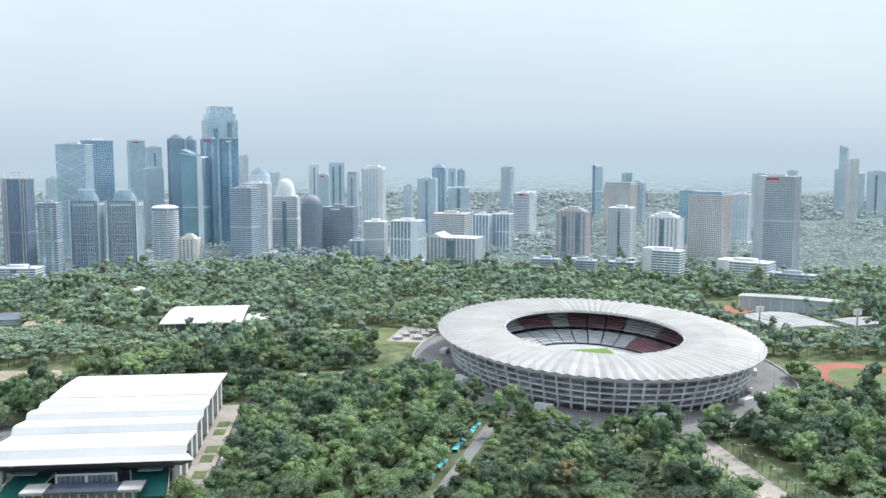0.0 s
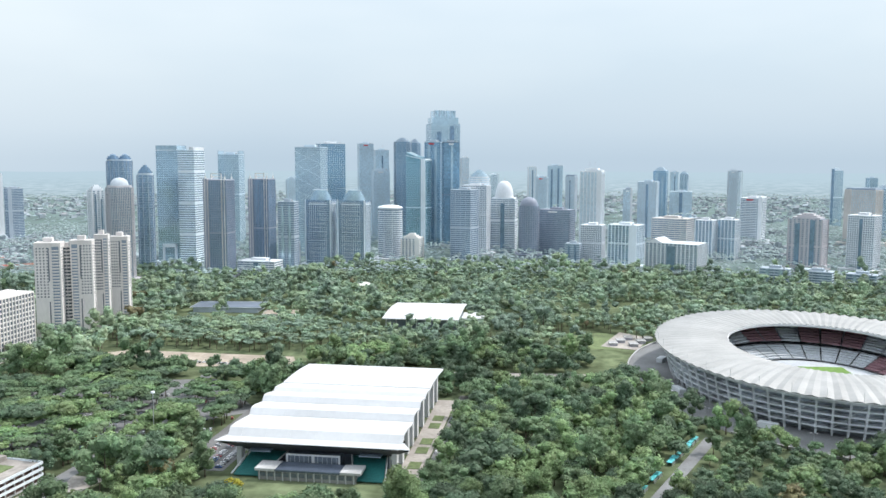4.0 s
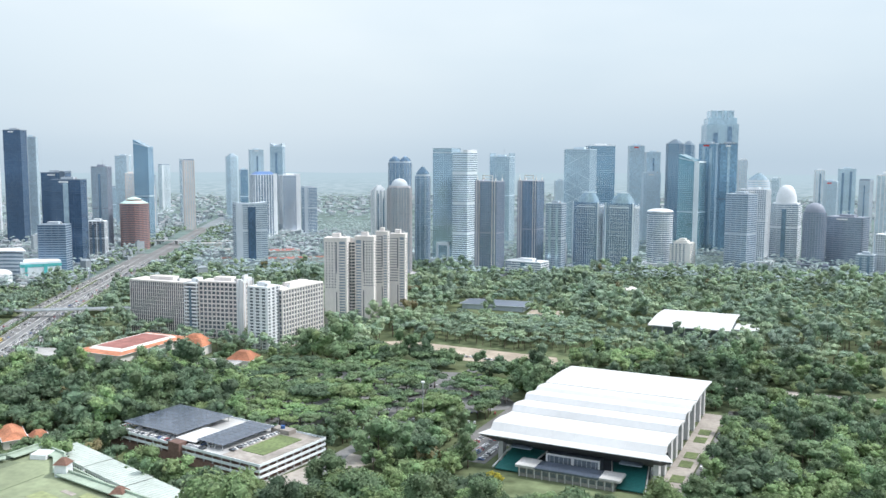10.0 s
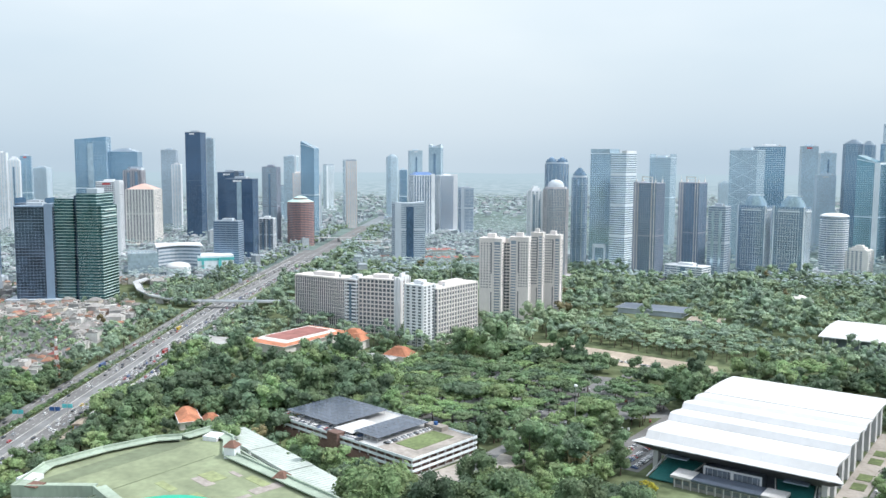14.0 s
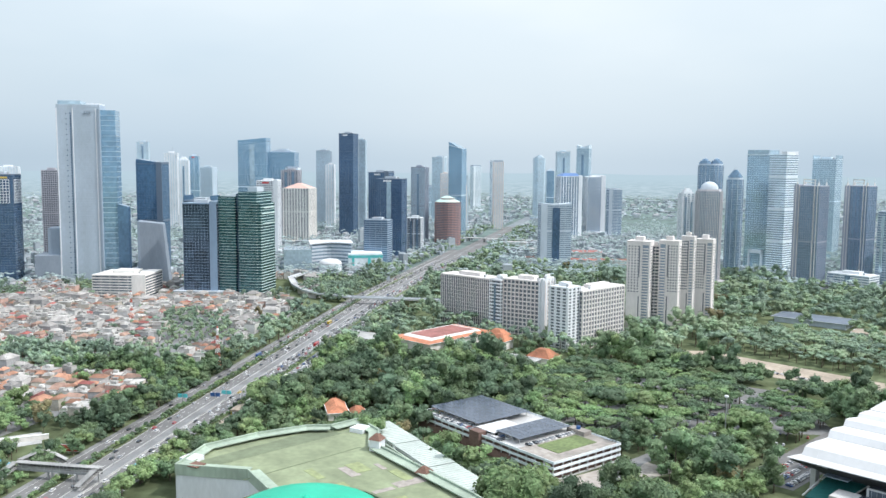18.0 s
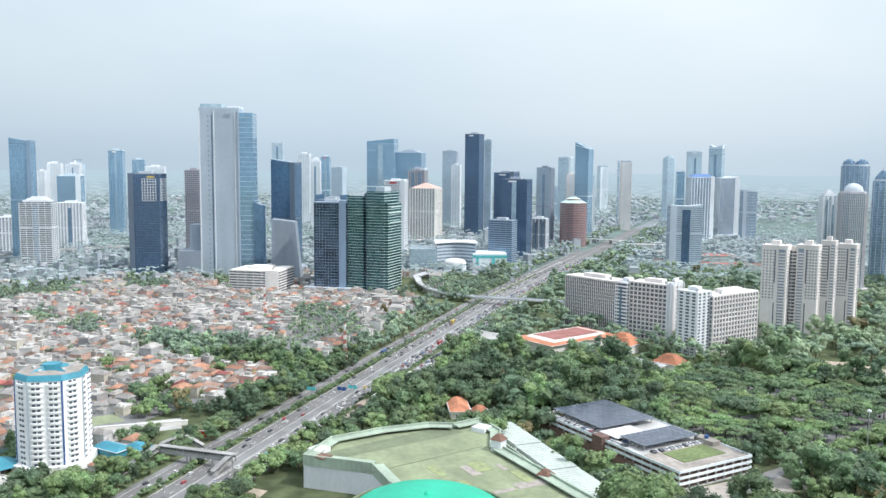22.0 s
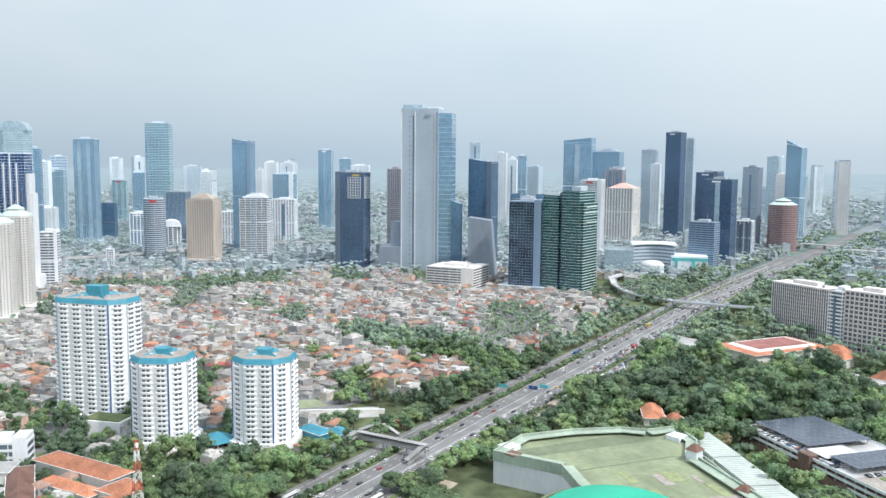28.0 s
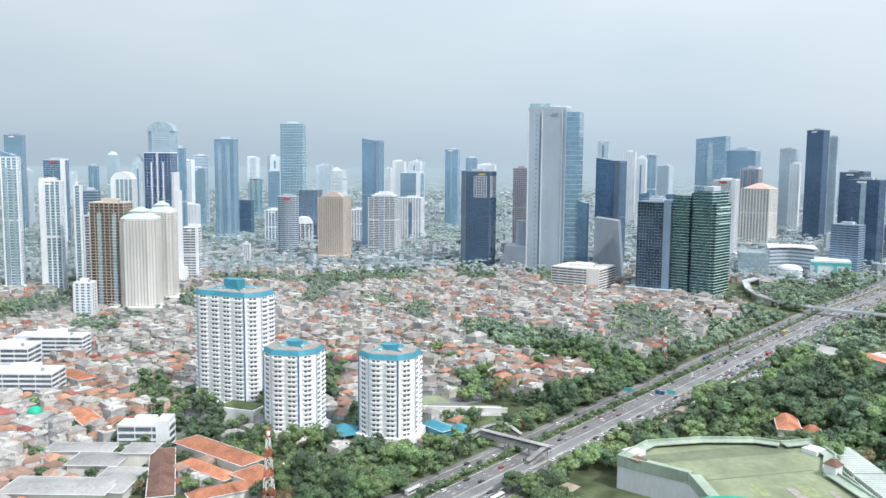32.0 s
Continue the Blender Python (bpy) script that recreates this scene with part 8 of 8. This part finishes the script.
# ---- trees: the nearest are things of their own, the rest are joined woodland ----
TREES.sort(key=lambda t: math.hypot(t[0], t[1]))
NEAR = 300
VAR = {}
for kind in ("round", "umbrella", "tall"):
    for q in range(3):
        V, F = crown(kind, {"round": 26, "umbrella": 24, "tall": 20}[kind], ICO0, 2300, 40 + q + 7 * len(kind), .72)
        for ti in range(4):
            VAR[kind, q, ti] = np_mesh("crown", V, F, [LEAF[ti]], smooth=False)
trunk = Shape()
trunk.lathe([(.055, 0), (.04, .25), (.03, .55), (.012, 1.0)], 7)
for q in range(5):
    a = q * 1.26
    trunk.beam((0, 0, .4 + .05 * q), (.42 * math.cos(a), .42 * math.sin(a), .85 + .06 * q), .016, 5)
TRUNK = trunk.mesh("trunk", "bark")
TL = {"round": "broad green park tree with a rounded clumpy crown", "umbrella": "flat-topped shade tree with a wide layered crown", "tall": "slender park tree with a tall leafy crown"}
for i, (x, y, R, kind, ti) in enumerate(TREES[:NEAR]):
    sc = R * rng.uniform(.95, 1.2)
    hh = sc * {"round": .62, "umbrella": .95, "tall": .7}[kind]
    ob = new("tree", TRUNK)
    ob.matrix_world = pose(x, y, 0, 0, 0, rng.uniform(0, 360)) @ Matrix.Diagonal((sc, sc, hh * 1.5, 1))
    tagged(ob, TL[kind] if ti < 3 else "park tree with rust-brown foliage", "tree", "park trees")
    c = new("crown", VAR[kind, int(rng.integers(3)), ti])
    c.parent = ob
    c.location = (0, 0, .3)
    c.scale = (1.05, 1.05, sc * rng.uniform(.95, 1.25) / (hh * 1.5))


def wood(name, rows, lod, label, tint=None, size=1.05):
    tmpl = {(k, q): crown(k, *lod, 90 + q + 5 * len(k), size) for k in ("round", "umbrella", "tall") for q in range(4)}
    V, F, MI, k = [], [], [], 0
    for x, y, R, kind, ti in rows:
        v, f = tmpl[kind, int(rng.integers(4))]
        a = rng.uniform(0, 6.28)
        c, s_ = math.cos(a), math.sin(a)
        z0 = R * {"round": .32, "umbrella": .72, "tall": .4}[kind]
        q = np.stack([c * v[:, 0] - s_ * v[:, 1], s_ * v[:, 0] + c * v[:, 1], v[:, 2] * rng.uniform(.9, 1.25)], 1) * R * 1.12 + (x, y, z0)
        V.append(q)
        F.append(f + k)
        MI.append(np.full(len(f), ti))
        k += len(v)
    # trunks
    for x, y, R, kind, ti in rows[:1500]:
        b = .05 * R
        V.append(np.array([(x - b, y - b, 0), (x + b, y - b, 0), (x, y + b, 0), (x, y, R * 1.2)]))
        F.append(np.array([(0, 1, 3), (1, 2, 3), (2, 0, 3)]) + k)
        MI.append(np.full(3, 4))
        k += 4
    me = np_mesh(name, np.concatenate(V), np.concatenate(F), tint or LEAF + ("bark",), np.concatenate(MI), False)
    tagged(new(name, me), label, "trees", "", "stuff")


rest = TREES[NEAR:]
cut = sum(1 for t in rest if math.hypot(t[0], t[1]) < 850)
wood("park_woodland", rest[:cut], (12, ICO0, 400), "dense green park woodland of rounded crowns")
wood("outer_woodland", rest[cut:], (4, ICO0, 56), "green woodland behind the stadium and along roads", ("leaf_haze_dark", "leaf_haze_mid", "leaf_haze_light", "leaf_rust", "bark"), 1.7)
wood("far_woodland", [(x, y, rng.uniform(10, 15), "umbrella", int(rng.choice(3, p=[.4, .4, .2]))) for x, y in FT] + [(x, y, rng.uniform(14, 24), "umbrella", int(rng.choice(3, p=[.3, .4, .3]))) for x, y in FT2], (3, OCTA, 0), "far belts of trees between the roofs", ("leaf_far_haze",) * 5)

# ---- vehicles ----
CARS = {}
for nm, c_ in (("car_white", (.75, .75, .75)), ("car_black", (.02, .02, .022)), ("car_silver", (.42, .43, .45)), ("car_red", (.42, .03, .03)), ("car_blue", (.04, .10, .28)), ("car_yellow", (.6, .42, .03))):
    make(nm, c_, .3, .1, (.5, .03), (.1, .03))
    b_ = Shape()
    b_.prism([(-2.2, -.85), (2.2, -.85), (2.2, .85), (-2.2, .85)], .3, .95, [(-2.15, -.82), (2.1, -.82), (2.1, .82), (-2.15, .82)])
    b_.prism([(-1.5, -.72), (.75, -.72), (.75, .72), (-1.5, .72)], 1.42, 1.5)
    CARS[nm] = b_.mesh("body", nm)
CABIN = Shape().prism([(-1.95, -.8), (1.25, -.8), (1.25, .8), (-1.95, .8)], .95, 1.42, [(-1.5, -.7), (.75, -.7), (.75, .7), (-1.5, .7)]).mesh("cabin_glass", "g_dark")
WHEEL = Shape().lathe([(.32, 0), (.32, .2)], 8).mesh("wheel", "dark")
names, pr = list(CARS), [.47, .25, .21, .04, .02, .01]
CN = {"car_white": "white", "car_black": "black", "car_silver": "silver", "car_red": "red", "car_blue": "dark blue", "car_yellow": "yellow"}
SPOTS = []    # x, y, z, turn, note
for o, gap, s1, back in ((-17.5, 34, 1500, 0), (-13, 30, 1500, 0), (-9, 36, 1500, 0), (4.5, 13, 1500, 1), (8.6, 11, 1500, 1), (13, 11, 1500, 1), (-33, 30, 1300, 0), (-28, 26, 1300, 0), (24.5, 7, 1300, 1), (28.5, 7, 1300, 1), (31.5, 8, 1200, 1)):
    s_ = (410 if o > 20 else 120) + rng.uniform(0, 20)
    while s_ < s1:
        jam = 1.0 if o > 20 and s_ > 480 else (2.6 if o > 20 else (.75 if s_ > 600 else 1.25))
        c, u = along(s_)
        p = c + Vector((u.y, -u.x)) * (o + rng.uniform(-.5, .5))
        SPOTS.append((p.x, p.y, .2, math.degrees(math.atan2(u.y, u.x)) + 180 * back, "on the highway"))
        s_ += max(6.0, gap * jam * rng.uniform(.5, 1.7))
for i in range(26):    # rows beside the hall
    for xx in (-62, -70, -79):
        if rng.uniform() < .8:
            x, y = hall_xy((xx, -104 + 3.1 * i))[0]
            SPOTS.append((x, y, .15, 7 + 180 * int(rng.integers(2)), "parked beside the hall"))
for i in range(20):
    if rng.uniform() < .6:
        x, y = hall_xy((70, -110 + 9 * i))[0]
        SPOTS.append((x, y, .15, 97, "parked beside the hall"))
for i in range(40):    # top deck of the garage
    for yy, zz in ((-27.5, 11.45), (-21, 11.45)):
        if rng.uniform() < .75:
            SPOTS.append((-428 - 65 + 2.9 * i * .72, 402 + yy, zz, 90, "on the garage roof"))
for yy in range(-20, 24, 3):
    SPOTS.append((-428 + 34, 402 + yy, 11.45, 0, "on the garage roof"))
for i in range(46):
    for j in range(7):    # rows under the shade trees
        u_, v_ = -105 + 4.6 * i, -80 + 25 * j
        x, y = -415 + u_ * math.cos(radians(25)) - v_ * math.sin(radians(25)), 560 + u_ * math.sin(radians(25)) + v_ * math.cos(radians(25))
        if (u_ / 112) ** 2 + (v_ / 92) ** 2 < 1 and rng.uniform() < .75:
            SPOTS.append((x, y, .15, 115, "parked under shade trees"))
for i in range(22):
    SPOTS.append((-452 + 4.2 * i * .7, 733 + rng.uniform(-2, 2), .15, 95 + rng.uniform(-15, 15), "parked on the sandy lot"))
SPOTS = [p for p in SPOTS if math.hypot(p[0], p[1]) > 400]
SPOTS.sort(key=lambda p: math.hypot(p[0], p[1]))
V, F, MI = [], [], []
for i, (x, y, z, a, note) in enumerate(SPOTS):
    nm = names[int(rng.choice(6, p=pr))]
    if i < 210:
        ob = thing("car", x, y, a, "%s car %s" % (CN[nm] + " passenger", note), "car", "cars", z)
        part("body", CARS[nm], ob)
        part("cabin_glass", CABIN, ob)
        if i < 24:
            for wx in (-1.35, 1.35):
                for wy in (-.9, .7):
                    w_ = part("wheel", WHEEL, ob, "", (wx, wy, .32))
                    w_.rotation_euler = (radians(-90), 0, 0)
    else:
        M_ = pose(x, y, z, 0, 0, a)
        for me, mi in ((CARS[nm], names.index(nm)), (CABIN, 6)):
            k = len(V)
            V += [tuple(M_ @ v.co) for v in me.vertices]
            F += [tuple(q + k for q in p.vertices) for p in me.polygons]
            MI += [mi] * len(me.polygons)
me = bpy.data.meshes.new("traffic")
me.from_pydata(V, [], F)
for nm in names + ["g_dark"]:
    me.materials.append(MAT[nm])
me.polygons.foreach_set("material_index", MI)
tagged(new("traffic", me), "dense traffic and parked cars", "cars", "", "stuff")
sheet("car_park", [(-530, 520), (-440, 450), (-300, 600), (-380, 680), (-500, 640)], .08, "asphalt_worn", "asphalt car park under shade trees")
for s_, o, m_ in ((205, -24 - 6, "car_white"), (330, 12, "turquoise"), (228, 14, "car_white"), (640, -30, "car_blue"), (560, 26, "car_white"), (700, 10, "car_red"), (820, -12, "car_yellow")):
    c, u = along(s_)
    p = c + Vector((u.y, -u.x)) * o
    ob = thing("bus", p.x, p.y, math.degrees(math.atan2(u.y, u.x)), "long city bus driving on the highway", "bus", "buses", .2)
    part("body", Shape().box(-5.6, 5.6, -1.25, 1.25, .4, 3.1).mesh("body", m_), ob)
    part("window_band", Shape().box(-5.3, 5.65, -1.28, 1.28, 1.5, 2.5).mesh("window_band", "g_dark"), ob)
    for q in (-3.6, 3.4):
        for w_ in (-1.3, 1.1):
            part("wheel", WHEEL, ob, "", (q, w_, .45)).rotation_euler = (radians(-90), 0, 0)

# ---- palms and lamps along the stadium avenue ----
def frond(k, n=5, L=3.2):
    sh = Shape()
    for i in range(n):
        t0, t1 = i / n, (i + 1) / n
        w0, w1 = .45 * math.sin(math.pi * min(.95, t0 + .08)), .45 * math.sin(math.pi * min(.97, t1 + .05))
        z0, z1 = 1.1 * t0 - 2.2 * t0 * t0, 1.1 * t1 - 2.2 * t1 * t1
        sh.add([(L * t0, -w0, z0 - .12), (L * t0, 0, z0), (L * t0, w0, z0 - .12), (L * t1, -w1, z1 - .12), (L * t1, 0, z1), (L * t1, w1, z1 - .12)], [(0, 3, 4, 1), (1, 4, 5, 2)])
    return sh


FROND = frond(0).mesh("frond", "leaf_mid")
PTRUNK = Shape().lathe([(.26, 0), (.2, 3), (.17, 7.5)], 8).mesh("trunk", "bark")
def palm(x, y, sc):
    ob = thing("palm_tree", x, y, rng.uniform(0, 360), "slim palm tree with arching green fronds", "palm tree", "palms along avenues and pools")
    ob.scale = (sc, sc, sc)
    part("trunk", PTRUNK, ob)
    for k in range(9):
        f = part("frond", FROND, ob, "", (0, 0, 7.4), 40 * k)
        f.rotation_euler = (0, radians(-12 + 22 * (k % 3)), radians(40 * k))


for i in range(12):
    palm(166 + 1.0 * i, 575 - 9 * i, rng.uniform(.9, 1.25))
    palm(188 + 1.7 * i, 572 - 8.6 * i, rng.uniform(.9, 1.25))
for x, y in ((-572, -8), (-566, 6), (-574, 20), (-560, 30), (-550, 62), (-545, 74), (-604, 98), (-610, 108), (-598, 118), (-612, 124)):
    palm(x, y, rng.uniform(.9, 1.3))
LPOLE = Shape().beam((0, 0, 0), (0, 0, 11), .14, 6).mesh("pole", "steel")
LARM = Shape().beam((0, -2, 10.9), (0, 2, 10.9), .09).mesh("arm", "steel")
LHEAD = Shape().box(-.2, .2, -.5, .5, 10.8, 11.05).mesh("lamp_head", "sign_white")


def lamp(x, y, rz):
    ob = thing("street_lamp", x, y, rz, "double-armed grey steel street lamp", "street lamp", "street lamps")
    part("pole", LPOLE, ob)
    part("arm", LARM, ob)
    for q in (-2, 2):
        part("lamp_head", LHEAD, ob, "", (0, q, 0))


for i in range(24):
    c, u = along(150 + 45 * i)
    p = c + Vector((u.y, -u.x)) * -5.2
    lamp(p.x, p.y, math.degrees(math.atan2(u.y, u.x)))
for i in range(12):
    a = radians(200 + 14 * i)
    lamp(141 + 158 * math.cos(a), 809 + 200 * math.sin(a), 200 + 14 * i)
for i in range(6):
    lamp(186 + 3.2 * i, 585 - 22 * i, 80)
# delivery trucks on the ring road
for x, y, a, m_ in ((256, 704, 70, "car_white"), (193, 588, 5, "car_white"), (262, 690, 60, "car_white"), (-5, 800, 95, "car_white"), (10, 730, 110, "car_white")):
    ob = thing("box_truck", x, y, a, "white box truck on the stadium ring road", "truck", "trucks", .15)
    part("cargo_box", Shape().box(-4.5, 2, -1.25, 1.25, .8, 3.8).mesh("cargo_box", m_), ob)
    part("cab", Shape().prism([(2.2, -1.15), (4.3, -1.15), (4.3, 1.15), (2.2, 1.15)], .6, 2.7, [(2.2, -1.1), (3.7, -1.1), (3.7, 1.1), (2.2, 1.1)]).mesh("cab", "car_silver"), ob)
    for q in (-3, 3.2):
        for w_ in (-1.25, 1.05):
            part("wheel", WHEEL, ob, "", (q, w_, .45)).rotation_euler = (radians(-90), 0, 0)
ob = new("tree", TRUNK)
ob.matrix_world = pose(-241, 446, 0, 0, 0, 30) @ Matrix.Diagonal((6, 6, 6, 1))
tagged(ob, "small tree with bright yellow blossom", "tree", "park trees")
c = new("crown", np_mesh("crown", *crown("round", 20, ICO0, 900, 5), ["leaf_yellow"], smooth=False))
c.parent, c.location = ob, (0, 0, .42)
